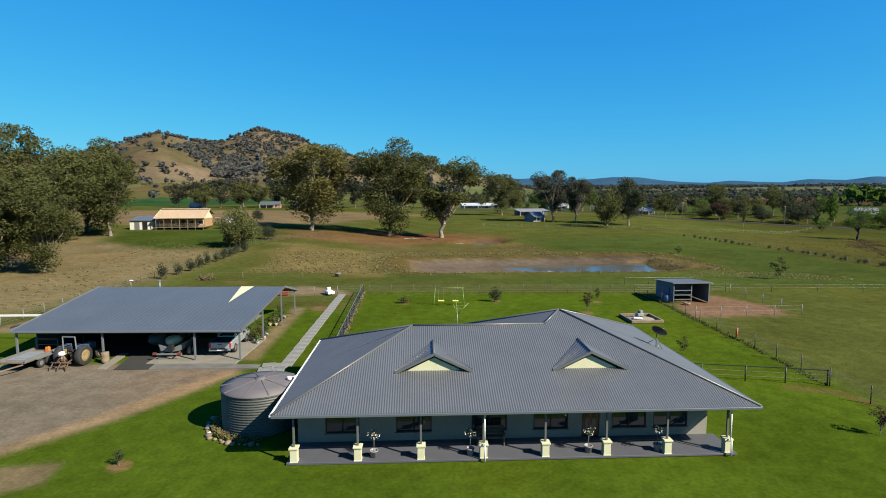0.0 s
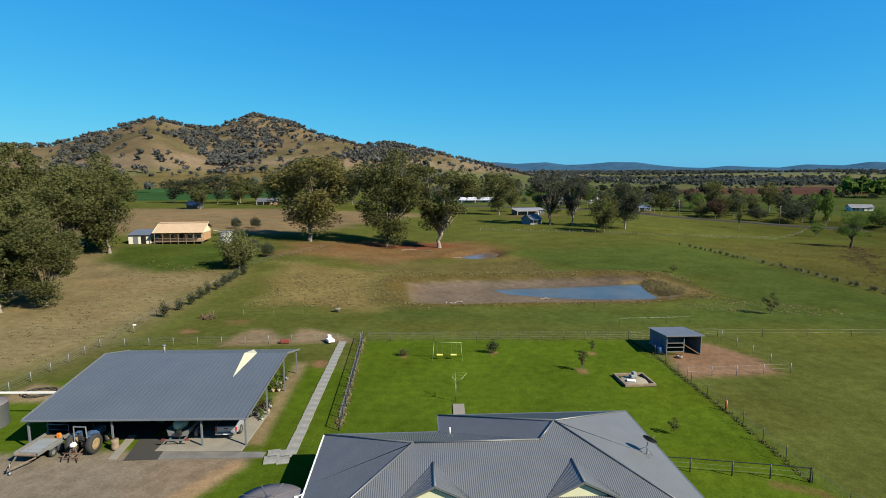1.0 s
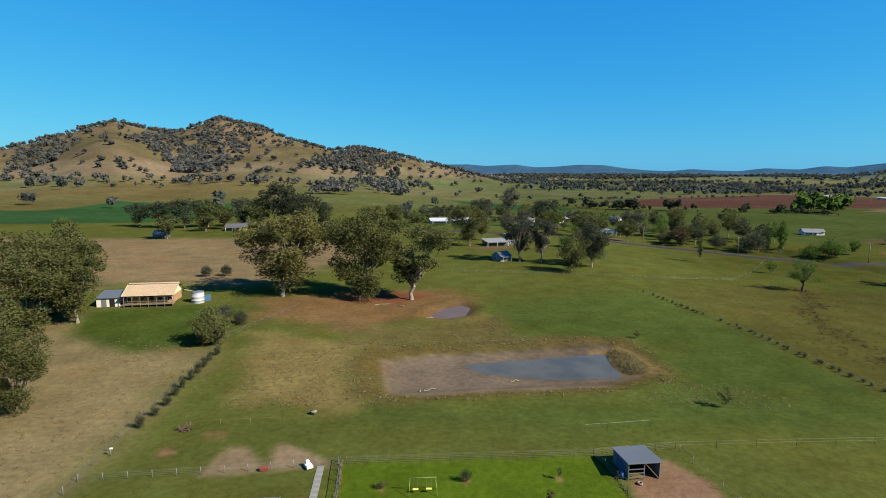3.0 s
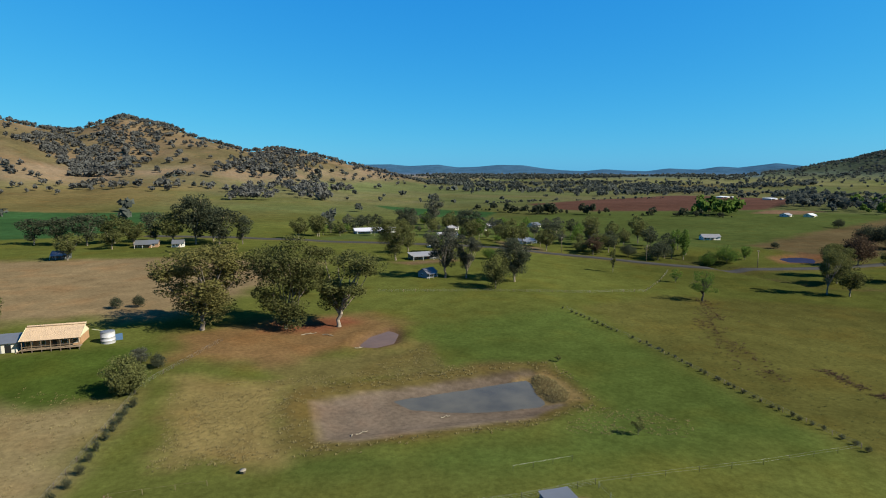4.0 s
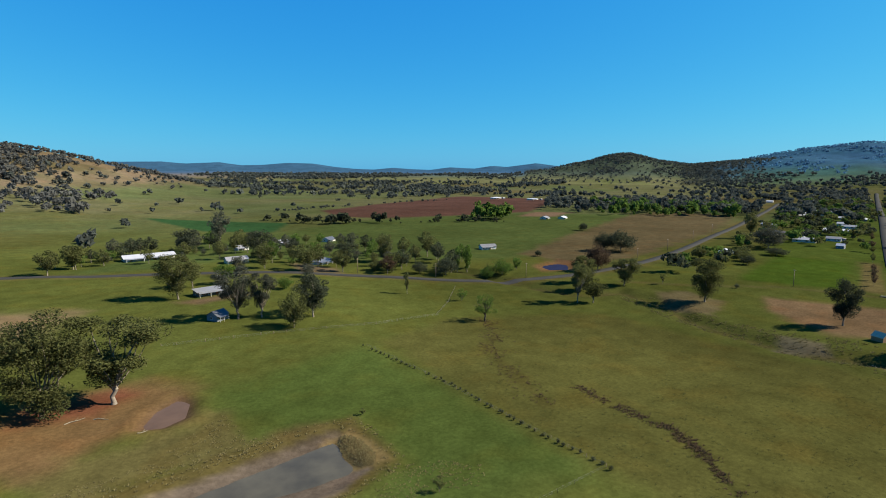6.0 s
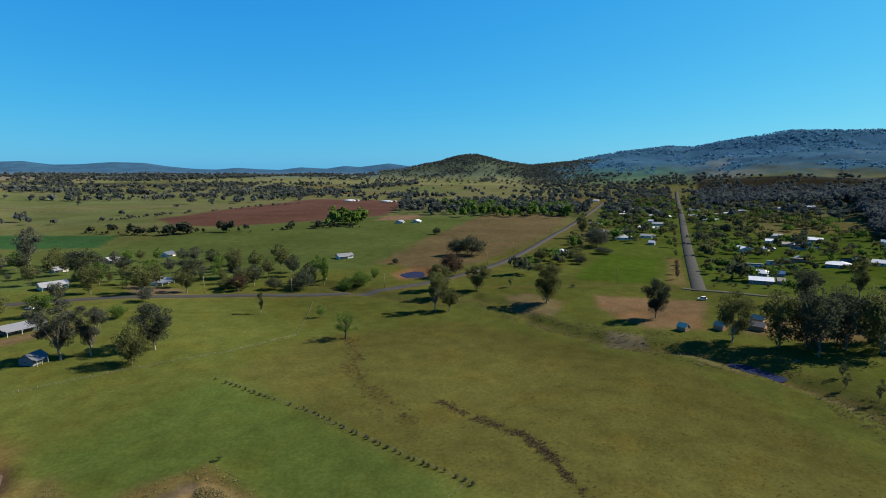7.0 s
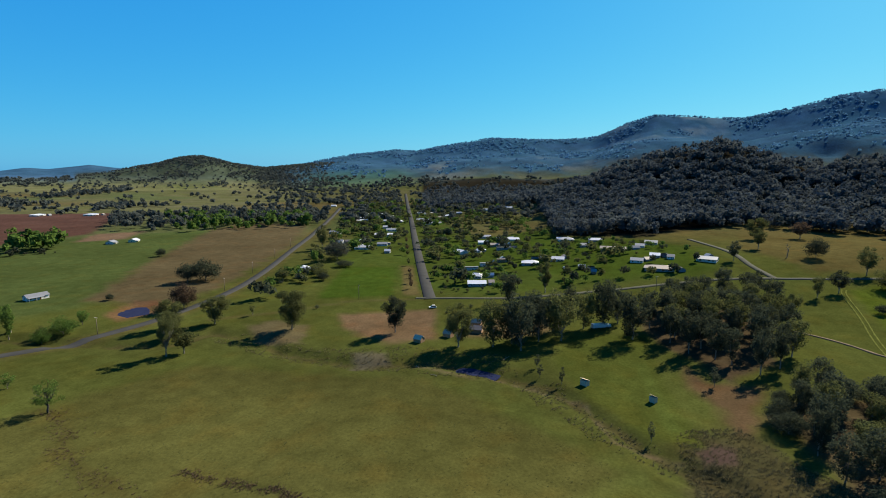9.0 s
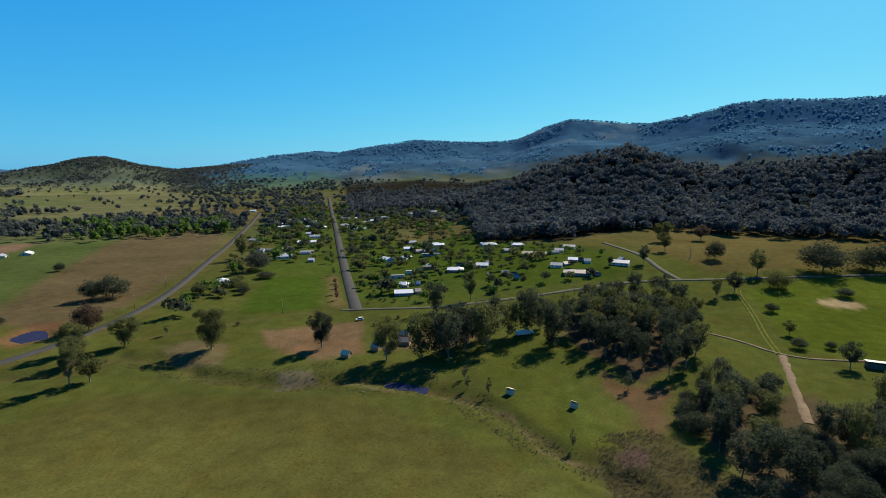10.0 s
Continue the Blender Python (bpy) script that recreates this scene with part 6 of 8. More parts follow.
ute = thing("utility_truck", pose(-18.2, 42.9, 0.1, 0, 0, 4), "silver dual-cab utility truck parked tail outwards", "car")
part("body", side_prism([(0.15, 0.45), (4.9, 0.42), (5.15, 0.6), (5.15, 0.95), (3.95, 1.08), (0.0, 1.08), (0.0, 0.55)], 0.92), M_CAR, ute, bevel=0.05)
part("cabin", side_prism([(1.6, 1.06), (1.75, 1.74), (3.1, 1.76), (3.95, 1.06)], 0.78), M_CAR, ute, bevel=0.08)
for s in (-1, 1):
    part("side_window", Geo().add([(s * 0.79, 1.8, 1.12), (s * 0.79, 1.92, 1.62), (s * 0.79, 3.0, 1.64), (s * 0.79, 3.6, 1.12)], [(0, 1, 2, 3)]), M_GLASS, ute)
    part("tail_lamp", Geo().box((s * 0.83, -0.01, 0.85), (0.14, 0.04, 0.36)), M_LAMP, ute)
    part("mirror", Geo().box((s * 1.02, 3.2, 1.15), (0.2, 0.1, 0.16)), M_DARK, ute)
    for y in (0.95, 4.15):
        wheel(ute, s * 0.84, y, 0.37, 0.38, 0.26)
part("rear_window", Geo().box((0, 1.64, 1.42), (1.3, 0.02, 0.42)), M_GLASS, ute)
part("windscreen", Geo().add([(-0.66, 3.93, 1.12), (0.66, 3.93, 1.12), (0.6, 3.2, 1.7), (-0.6, 3.2, 1.7)], [(0, 1, 2, 3)]), M_GLASS, ute)
part("tray_cover", Geo().box((0, 0.82, 1.1), (1.56, 1.5, 0.03)), M_BLACK, ute)
part("tailgate", Geo().box((0, -0.03, 0.82), (1.46, 0.06, 0.5)), M_CAR, ute, bevel=0.02)
part("bumper", Geo().box((0, -0.14, 0.5), (1.7, 0.2, 0.16)), M_STEEL, ute, bevel=0.03)
part("number_plate", Geo().box((0, -0.25, 0.52), (0.37, 0.02, 0.11)), M_WHITE, ute)
part("handle", Geo().box((0, -0.07, 0.92), (0.3, 0.03, 0.06)), M_DARK, ute)

# boat on its trailer
boat = thing("boat_trailer", pose(-21.9, 42.2, 0.1, 0, 0, 2), "small aluminium boat with cover on a galvanised trailer", "boat")
hull = Geo()
sec = [(0.0, 0.95, 0.75), (1.2, 0.98, 0.72), (2.6, 0.9, 0.72), (3.6, 0.6, 0.8), (4.3, 0.06, 0.92)]
vs, fs = [], []
for y, hw, zt in sec:
    vs += [(-hw, y, 0.45 + zt), (-hw * 0.8, y, 0.62), (0, y, 0.5), (hw * 0.8, y, 0.62), (hw, y, 0.45 + zt), (hw - 0.06, y, 0.42 + zt), (0, y, 0.72), (-hw + 0.06, y, 0.42 + zt)]
for i in range(len(sec) - 1):
    for k in range(8):
        a, b = i * 8 + k, i * 8 + (k + 1) % 8
        fs.append((a, b, b + 8, a + 8))
fs += [tuple(range(7, -1, -1)), tuple(range(len(vs) - 8, len(vs)))]
part("hull", hull.add(vs, fs), M_STEEL, boat)
part("cover", Geo().blob((-0.1, 0.9, 1.25), (0.62, 0.7, 0.42), 4, 0.12, 6, 10), M_CREAM, boat, "bundled cream canvas cover")
part("outboard", Geo().box((0.2, -0.25, 0.95), (0.34, 0.4, 0.5)).tube((0.2, -0.25, 0.75), (0.2, -0.25, 0.2), 0.07), M_DARK, boat, bevel=0.03)
part("frame", beam(beam(beam(Geo(), (-0.6, -0.5, 0.42), (-0.5, 3.8, 0.45), 0.08, 0.08), (0.6, -0.5, 0.42), (0.5, 3.8, 0.45), 0.08, 0.08), (0, 3.6, 0.45), (0, 5.4, 0.4), 0.09, 0.09), M_STEEL, boat)
part("lamp_board", Geo().box((0, -0.55, 0.5), (2.3, 0.05, 0.14)), M_STEEL, boat)
for s in (-1, 1):
    part("tail_lamp", Geo().box((s * 0.95, -0.58, 0.55), (0.3, 0.04, 0.2)), M_RED, boat)
    part("mudguard", Geo().lathe((s * 1.12 - 0.12, 1.2, 0.36), [(0.44, 0.0), (0.44, 0.24)], 14, "x"), M_STEEL, boat)
    wheel(boat, s * 1.12, 1.2, 0.33, 0.33, 0.2)

# tractor
tr = thing("tractor", pose(-28.8, 40.95, 0, 0, 0, 176), "old blue tractor with rusty rear implement and roll bar", "tractor")
for s in (-1, 1):
    wheel(tr, s * 0.86, 0.1, 0.78, 0.78, 0.42, M_RIM, "rear_wheel")
    wheel(tr, s * 0.6, -1.9, 0.4, 0.4, 0.22, M_RIM, "front_wheel")
    part("mudguard", Geo().box((s * 0.72, -0.05, 1.5), (0.36, 0.9, 0.05)).box((s * 0.72, -0.52, 1.3), (0.36, 0.05, 0.42)), M_BLUE, tr, bevel=0.02)
    part("lift_arm", beam(Geo(), (s * 0.35, 0.6, 0.6), (s * 0.4, 1.4, 0.5), 0.07, 0.07), M_RUST, tr)
    part("roll_bar_leg", beam(Geo(), (s * 0.55, 0.35, 0.9), (s * 0.5, 0.4, 2.3), 0.08, 0.08), M_POST, tr)
part("bonnet", Geo().box((0, -1.35, 1.05), (0.56, 1.5, 0.55)), M_BLUE, tr, bevel=0.06)
part("engine", Geo().box((0, -1.0, 0.65), (0.5, 2.2, 0.45)), M_RUST, tr, bevel=0.03)
part("grille", Geo().box((0, -2.12, 0.98), (0.46, 0.05, 0.5)), M_WHITE, tr)
part("seat", Geo().box((0, 0.15, 1.15), (0.46, 0.42, 0.12)).box((0, 0.38, 1.38), (0.46, 0.1, 0.4)), M_BLACK, tr, bevel=0.04)
part("roll_bar_top", beam(Geo(), (-0.52, 0.4, 2.3), (0.52, 0.4, 2.3), 0.08, 0.08), M_POST, tr)
part("steering_wheel", Geo().lathe((0, -0.45, 1.45), [(0.18, 0), (0.2, 0.015), (0.18, 0.03), (0.165, 0.015), (0.18, 0)], 16), M_BLACK, tr)
part("exhaust", Geo().tube((0.15, -1.3, 1.3), (0.15, -1.3, 2.0), 0.035), M_DARK, tr)
part("implement", Geo().tube((-0.8, 1.35, 0.55), (0.8, 1.35, 0.55), 0.06).tube((-0.6, 1.35, 0.55), (-0.65, 1.75, 0.1), 0.045).tube((0, 1.35, 0.55), (0, 1.8, 0.1), 0.045).tube((0.6, 1.35, 0.55), (0.65, 1.75, 0.1), 0.045).tube((-0.35, 1.35, 0.55), (0, 1.1, 1.15), 0.045).tube((0.35, 1.35, 0.55), (0, 1.1, 1.15), 0.045).tube((-0.7, 1.45, 0.25), (0.7, 1.45, 0.3), 0.035), M_RUST, tr, "rusty red tine implement", 0.02)
part("canvas", Geo().blob((0.0, 1.2, 1.2), (0.3, 0.28, 0.2), 8, 0.25), M_WHITE, tr, "pale rag thrown over the implement")
# flat trailer
tl = thing("trailer", pose(-32.0, 40.1, 0, 0, 0, -3), "galvanised tandem trailer loaded with sheet metal and tools", "trailer")
part("deck", Geo().box((0, 0.6, 0.72), (1.9, 3.4, 0.08)), M_WOOD, tl, "weathered plank deck")
for s in (-1, 1):
    part("side_board", Geo().box((s * 0.95, 0.6, 0.86), (0.05, 3.4, 0.24)), M_STEEL, tl)
    part("mudguard", Geo().box((s * 1.1, 0.6, 0.74), (0.26, 1.6, 0.05)), M_STEEL, tl)
    for y in (0.2, 1.0):
        wheel(tl, s * 1.1, y, 0.34, 0.34, 0.2)
part("front_rack", Geo().tube((-0.92, 2.25, 0.74), (-0.92, 2.25, 1.65), 0.03).tube((0.92, 2.25, 0.74), (0.92, 2.25, 1.65), 0.03).tube((-0.92, 2.25, 1.65), (0.92, 2.25, 1.65), 0.03).tube((-0.92, 2.25, 1.2), (0.92, 2.25, 1.2), 0.02), M_POST, tl)
part("drawbar", beam(beam(Geo(), (-0.8, -1.1, 0.6), (0, -2.8, 0.5), 0.08, 0.08), (0.8, -1.1, 0.6), (0, -2.8, 0.5), 0.08, 0.08), M_WOOD, tl)
part("jockey_wheel", Geo().tube((0, -2.6, 0.9), (0, -2.6, 0.2), 0.03).lathe((-0.05, -2.6, 0.12), [(0.02, 0), (0.12, 0), (0.12, 0.1), (0.02, 0.1)], 12, "x"), M_STEEL, tl)
one_mesh("sheet_metal", Geo().box((0, 0, 0.05), (1.4, 2.2, 0.1)).box((0.1, 0.1, 0.14), (1.2, 1.6, 0.06), 12), M_BLUE_WALL, "bluish sheet metal lying on the trailer", "building materials", m=pose(-32.0, 40.1, 0.76, 0, 0, -3) @ pose(0, 0.3, 0))
one_mesh("fuel_can", Geo().box((0, 0, 0.2), (0.3, 0.2, 0.4)).tube((0.08, 0, 0.4), (0.08, 0, 0.46), 0.04), M_ORANGE, "orange plastic fuel can on the trailer", "can", m=pose(-32.0, 40.1, 0.76, 0, 0, -3) @ pose(0.5, 1.7, 0), bevel=0.03)
one_mesh("drum", Geo().lathe((0, 0, 0), [(0, 0), (0.28, 0), (0.29, 0.3), (0.28, 0.31), (0.29, 0.6), (0.28, 0.88), (0, 0.88)], 16), M_WOOD, "dull steel drum beside the kerb", "drum", m=pose(-26.6, 41.3, 0))
one_mesh("quad_bike_cover", Geo().blob((0, 0, 0.45), (0.7, 1.0, 0.5), 5, 0.12, 6, 10), M_BLUE_WALL, "covered machine in the dark of the carport", "machine", m=pose(-25.3, 46.5, 0.07))
# second tank behind the carport's corner, and the hose on its patch of bare earth
tank_b = thing("water_tank", pose(-40.5, 45.4, 0), "small dark ribbed rainwater tank behind the carport", "water tank")
rings = [(1.7, 0.0)]
for i in range(14):
    rings += [(1.7, 0.15 * i + 0.02), (1.74, 0.15 * i + 0.07), (1.7, 0.15 * i + 0.13)]
part("wall", Geo().lathe((0, 0, 0), rings, 28), M_TANK, tank_b)
part("lid", Geo().lathe((0, 0, 0), [(1.76, 2.06), (1.76, 2.14), (0.9, 2.3), (0, 2.38)], 28), M_TANK_TOP, tank_b)
coil = Geo()
for i in range(60):
    a0, a1 = i * 0.42, (i + 1) * 0.42
    r0, r1 = 1.1 + 0.25 * math.sin(i * 0.7), 1.1 + 0.25 * math.sin((i + 1) * 0.7)
    coil.tube((r0 * math.cos(a0) * 1.3, r0 * math.sin(a0), 0.05 + 0.002 * i), (r1 * math.cos(a1) * 1.3, r1 * math.sin(a1), 0.052 + 0.002 * i), 0.035, n=5, caps=False)
one_mesh("hose", coil, M_BLACK, "coiled black poly pipe on bare earth", "hose", m=pose(-41.3, 52.9, land_z(-41.3, 52.9)))
# scrap heap in the paddock
rs = random.Random(9)
scrap = thing("scrap_heap", pose(-36.3, 82, land_z(-36.3, 82)), "heap of rusty scrap iron in the grass", "scrap")
for i in range(14):
    a = rs.uniform(0, 6.28)
    part("bar", beam(Geo(), (rs.uniform(-1.3, 1.3), rs.uniform(-0.8, 0.8), 0.05), (math.cos(a) * 1.2, math.sin(a) * 0.9, rs.uniform(0.2, 1.0)), 0.09, 0.06), M_RUST, scrap)
pole = thing("pole", pose(-43.7, 74.5, land_z(-43.7, 74.5)), "short steel post with a pale cap at the paddock fence", "pole")
part("shaft", Geo().tube((0, 0, -0.3), (0, 0, 1.1), 0.05), M_STEEL, pole)
part("box", Geo().box((0.1, 0, 1.15), (0.4, 0.3, 0.16)), M_WHITE, pole, bevel=0.03)
# pots and benches along the carport's open side
rq = random.Random(4)
for i in range(22):
    v = rq.uniform(4.5, 16.2)
    x, y = -16.2 - 0.06 * v + rq.uniform(-0.75, 0.25), 41.4 + v
    h = rq.uniform(0.5, 1.3)
    t = thing("potted_plant", pose(x, y, 0, 0, 0, i * 30), "leafy nursery plant in a dark plastic pot", "potted plant", "nursery pots")
    part("pot", Geo().lathe((0, 0, 0), [(0, 0), (0.13, 0), (0.17, 0.3), (0.15, 0.3), (0.14, 0.26), (0, 0.26)], 12), rq.choice((M_BLACK, M_DARK, M_POT, M_TERRACOTTA)), t)
    c = np.array([(rq.uniform(-0.15, 0.15), rq.uniform(-0.15, 0.15), 0.3 + h * k / 4) for k in range(5)])
    v_, f_, nn_ = leaf_cloud(np.random.default_rng(i), c, np.full(5, 0.22), 160, 0.07)
    part("foliage", leaf_mesh("foliage", v_, f_, rq.choice((M_LEAF_GREEN, M_LEAF_DARK, M_LEAF_RUST, M_LEAF)), nn_), None, t)


# ---- yard: fences, shelter, swing, clothes line ----
def fence(line, label, spacing, post_h=1.2, post_r=0.05, heights=(0.25, 0.5, 0.75, 1.0, 1.15), post_mat=M_WOOD, wire_mat=M_STEEL, wire_r=0.008, rail=None, name="fence", round_posts=True, lift=0.0):
    x0, y0 = line[0]
    t = thing(name, pose(x0, y0, land_z(x0, y0)), label, "fence")
    z0 = land_z(x0, y0)
    pm = (Geo().tube((0, 0, -0.3), (0, 0, post_h), post_r, n=7) if round_posts else Geo().box((0, 0, post_h / 2 - 0.15), (post_r * 2, post_r * 2, post_h + 0.3))).mesh("post", post_mat)
    spots = []
    for (ax, ay), (bx, by) in zip(line, line[1:]):
        d = math.hypot(bx - ax, by - ay)
        n = max(1, round(d / spacing))
        for i in range(n):
            spots.append((ax + (bx - ax) * i / n, ay + (by - ay) * i / n))
    spots.append(line[-1])
    zs = [land_z(x, y) for x, y in spots]
    for (x, y), z in zip(spots, zs):
        ob = new("post", pm)
        ob.parent = t
        ob.matrix_basis = pose(x - x0, y - y0, z - z0, 0, 0, (x * 37) % 90 if round_posts else 0)
    for h in heights:
        vs = [(x - x0 + ox * wire_r, y - y0 + ox * wire_r * 0.5, z - z0 + h + oz * wire_r) for (x, y), z in zip(spots, zs) for ox, oz in ((1, 0), (0, 1), (-1, 0), (0, -1))]
        fs = [(4 * i + k, 4 * i + (k + 1) % 4, 4 * i + 4 + (k + 1) % 4, 4 * i + 4 + k) for i in range(len(spots) - 1) for k in range(4)]
        part("wire", Geo().add(vs, fs, True), wire_mat, t)
    if rail:
        g = Geo()
        for i in range(len(spots) - 1):
            (ax, ay), (bx, by) = spots[i], spots[i + 1]
            beam(g, (ax - x0, ay - y0, zs[i] - z0 + rail[0]), (bx - x0, by - y0, zs[i + 1] - z0 + rail[0]), rail[1], rail[1])
        part("rail", g, post_mat, t)
    return t


def mesh_panel_fence():
    """The dark framed fence beside the path: posts with wire mesh panels between."""
    t = thing("fence", pose(-9.0, 44.5, 0), "dark steel post and mesh fence beside the garden path", "fence")
    pm = Geo().box((0, 0, 0.6), (0.07, 0.07, 1.3)).mesh("post", M_DARK)
    n = 11
    for i in range(n + 1):
        ob = new("post", pm)
        ob.parent = t
        ob.matrix_basis = pose(-0.15 * i * 1.0, 2.4 * i, 0)
    for i in range(n):
        a, b = Vector((-0.15 * i, 2.4 * i, 0)), Vector((-0.15 * (i + 1), 2.4 * (i + 1), 0))
        g = beam(beam(Geo(), a + Vector((0, 0, 1.2)), b + Vector((0, 0, 1.2)), 0.05, 0.05), a + Vector((0, 0, 0.1)), b + Vector((0, 0, 0.1)), 0.04, 0.04)
        for k in range(1, 12):
            q = a.lerp(b, k / 12)
            g.tube(q + Vector((0, 0, 0.1)), q + Vector((0, 0, 1.2)), 0.006, n=3, caps=False)
        for k in range(1, 6):
            g.tube(a + Vector((0, 0, 0.1 + 0.2 * k)), b + Vector((0, 0, 0.1 + 0.2 * k)), 0.006, n=3, caps=False)
        part("panel", g, M_POST, t)


mesh_panel_fence()
fence([(-9.8, 70.5), (7.7, 70.7), (25.5, 70.9)], "grey post and wire fence behind the lawn", 3.0, 1.25, 0.028, post_mat=M_TANK)
fence([(25.5, 70.9), (26.6, 64.6), (26.7, 55.0), (26.9, 48.4), (26.8, 36.2)], "steel star-post and wire fence along the lawn", 2.9, 1.35, 0.03, post_mat=M_DARK)
fence([(16.2, 38.0), (18.6, 37.7), (21.5, 37.2), (24.1, 36.8), (26.7, 36.3)], "dark post fence with a pale top rail across the lawn", 2.6, 1.15, 0.045, heights=(0.4, 0.75), post_mat=M_DARK, rail=(1.1, 0.05))
fence([(26.8, 36.2), (27.2, 33.1), (33, 27), (40, 20)], "steel post and wire fence leading away from the yard", 2.6, 1.2, 0.035, post_mat=M_DARK)
fence([(38.5, 72.5), (70, 72.8), (92.2, 74.4)], "white tape electric fence on slim posts", 6.0, 1.15, 0.03, heights=(0.6, 1.05), post_mat=M_DARK, wire_mat=M_STEEL, wire_r=0.008)
fence([(27.3, 57.2), (33, 57.6), (39.6, 58.4), (38.6, 71.5)], "white tape fence round the bare horse yard", 3.2, 1.2, 0.035, heights=(0.6, 1.1), post_mat=M_POST, wire_mat=M_STEEL, wire_r=0.009)
fence([(25.5, 70.9), (38.5, 72.5)], "grey post and wire fence behind the shelter", 3.0, 1.2, 0.035, post_mat=M_DARK)
fence([(-44.4, 22), (-44.4, 50), (-44.4, 67.9), (-29, 68.8), (-10.9, 70.4)], "thin grey post and wire fence behind the carport", 3.2, 1.15, 0.035, post_mat=M_POST)
fence([(-44.6, 68), (-45.4, 80), (-45.6, 100), (-45.4, 128), (-40, 142), (-34, 160)], "old wooden post and wire fence along the hedge row", 4.0, 1.1, 0.045, post_mat=M_BARK_DARK)
fence([(-36, 83.2), (-22.2, 84.4)], "white tape fence on slim posts in the paddock", 5.0, 1.0, 0.03, heights=(0.95,), wire_mat=M_WOOD, wire_r=0.009)
fence([(17, 227), (64, 221), (103, 214), (137, 216), (160, 240), (185, 270)], "pale wooden post and wire fence across the paddocks", 5.5, 1.2, 0.08)
fence([(92.4, 74.5), (92.5, 110), (90, 150), (86, 188)], "post and wire fence beside a row of young trees", 6.0, 1.1, 0.05)

# animal shelter
fence([(27, 79.2), (38.2, 80.4)], "short length of white tape fence in the paddock", 3.7, 1.1, 0.03, heights=(1.0,), post_mat=M_DARK, wire_mat=M_WHITE)
sh = thing("animal_shelter", pose(27.9, 64.5, 0, 0, 0, 3), "small steel animal shelter with blue roof and open front", "shelter")
W_, D_ = 4.5, 4.6
roof_geo = Geo()
vs, fs = [], []
for i in range(53):
    x = -0.2 + (W_ + 0.4) * i / 52
    z = 0.012 if i % 2 else -0.012
    vs += [(x, -0.35, 2.5 + z), (x, D_ + 0.25, 2.12 + z)]
fs = [(2 * i, 2 * i + 2, 2 * i + 3, 2 * i + 1) for i in range(52)]
part("roof", roof_geo.add(vs, fs, True), M_ROOF_BLUE, sh)
part("fascia", Geo().box((W_ / 2, -0.37, 2.44), (W_ + 0.4, 0.03, 0.14)), M_POST, sh)
part("side_wall", Geo().add([(0, 0, 0), (0, D_, 0), (0, D_, 2.1), (0, 0, 2.42), (0.05, 0, 0), (0.05, D_, 0), (0.05, D_, 2.1), (0.05, 0, 2.42)], [(0, 3, 2, 1), (4, 5, 6, 7), (0, 4, 7, 3), (1, 2, 6, 5), (3, 7, 6, 2)]), M_BLUE_WALL, sh)
part("side_wall", Geo().add([(W_ - 0.05, 0, 0), (W_ - 0.05, D_, 0), (W_ - 0.05, D_, 2.1), (W_ - 0.05, 0, 2.42), (W_, 0, 0), (W_, D_, 0), (W_, D_, 2.1), (W_, 0, 2.42)], [(0, 3, 2, 1), (4, 5, 6, 7), (0, 4, 7, 3), (1, 2, 6, 5), (3, 7, 6, 2)]), M_BLUE_WALL, sh)
part("rear_wall", Geo().box((W_ / 2, D_ - 0.03, 1.05), (W_ - 0.12, 0.05, 2.1)), M_BLUE_WALL, sh)
for x in (0.06, W_ / 2, W_ - 0.06):
    part("post", Geo().box((x, -0.06, 1.2), (0.1, 0.1, 2.4)), M_POST, sh)
for z in (0.4, 0.95, 1.5):
    part("rail", Geo().box((W_ * 0.26, -0.13, z), (W_ / 2, 0.04, 0.1)), M_STEEL, sh)
one_mesh("water_drum", Geo().lathe((0, 0, 0), [(0, 0), (0.3, 0), (0.32, 0.3), (0.3, 0.85), (0, 0.86)], 16), M_BLUE, "blue plastic drum beside the shelter", "drum", m=pose(27.4, 65.0, 0))
one_mesh("tarpaulin", Geo().box((0, 0, 0.9), (0.06, 2.6, 1.7)), M_BLUE, "blue tarpaulin hung on the shelter wall", "tarpaulin", m=pose(27.72, 66.6, 0, 0, 0, 3))
one_mesh("tyre", Geo().lathe((0, 0, 0), [(0.2, 0), (0.36, 0.0), (0.4, 0.1), (0.36, 0.2), (0.2, 0.2), (0.2, 0)], 16), M_STONE, "grey tyre lying in the horse yard", "tyre", m=pose(29.2, 63.5, 0))

# swing set
sw = thing("swing_set", pose(0.7, 63.0, 0), "green metal swing set with bright yellow seats", "swing set")
for x in (-1.8, 1.8):
    for y in (-0.9, 0.9):
        part("leg", Geo().tube((x, y, 0), (x * 0.9, 0, 2.1), 0.03), M_FRAME, sw)
part("top_bar", Geo().tube((-1.75, 0, 2.1), (1.75, 0, 2.1), 0.03), M_FRAME, sw)
for x in (-0.95, 0.75):
    s = part("swing_seat", Geo().box((x, 0, 0.55), (0.75, 0.3, 0.16)), M_YELLOW, sw, "bright yellow plastic seat", 0.04)
    for k in (-0.3, 0.3):
        part("chain", Geo().tube((x + k, 0, 0.6), (x + k, 0, 2.1), 0.015, n=4), M_STEEL, s)
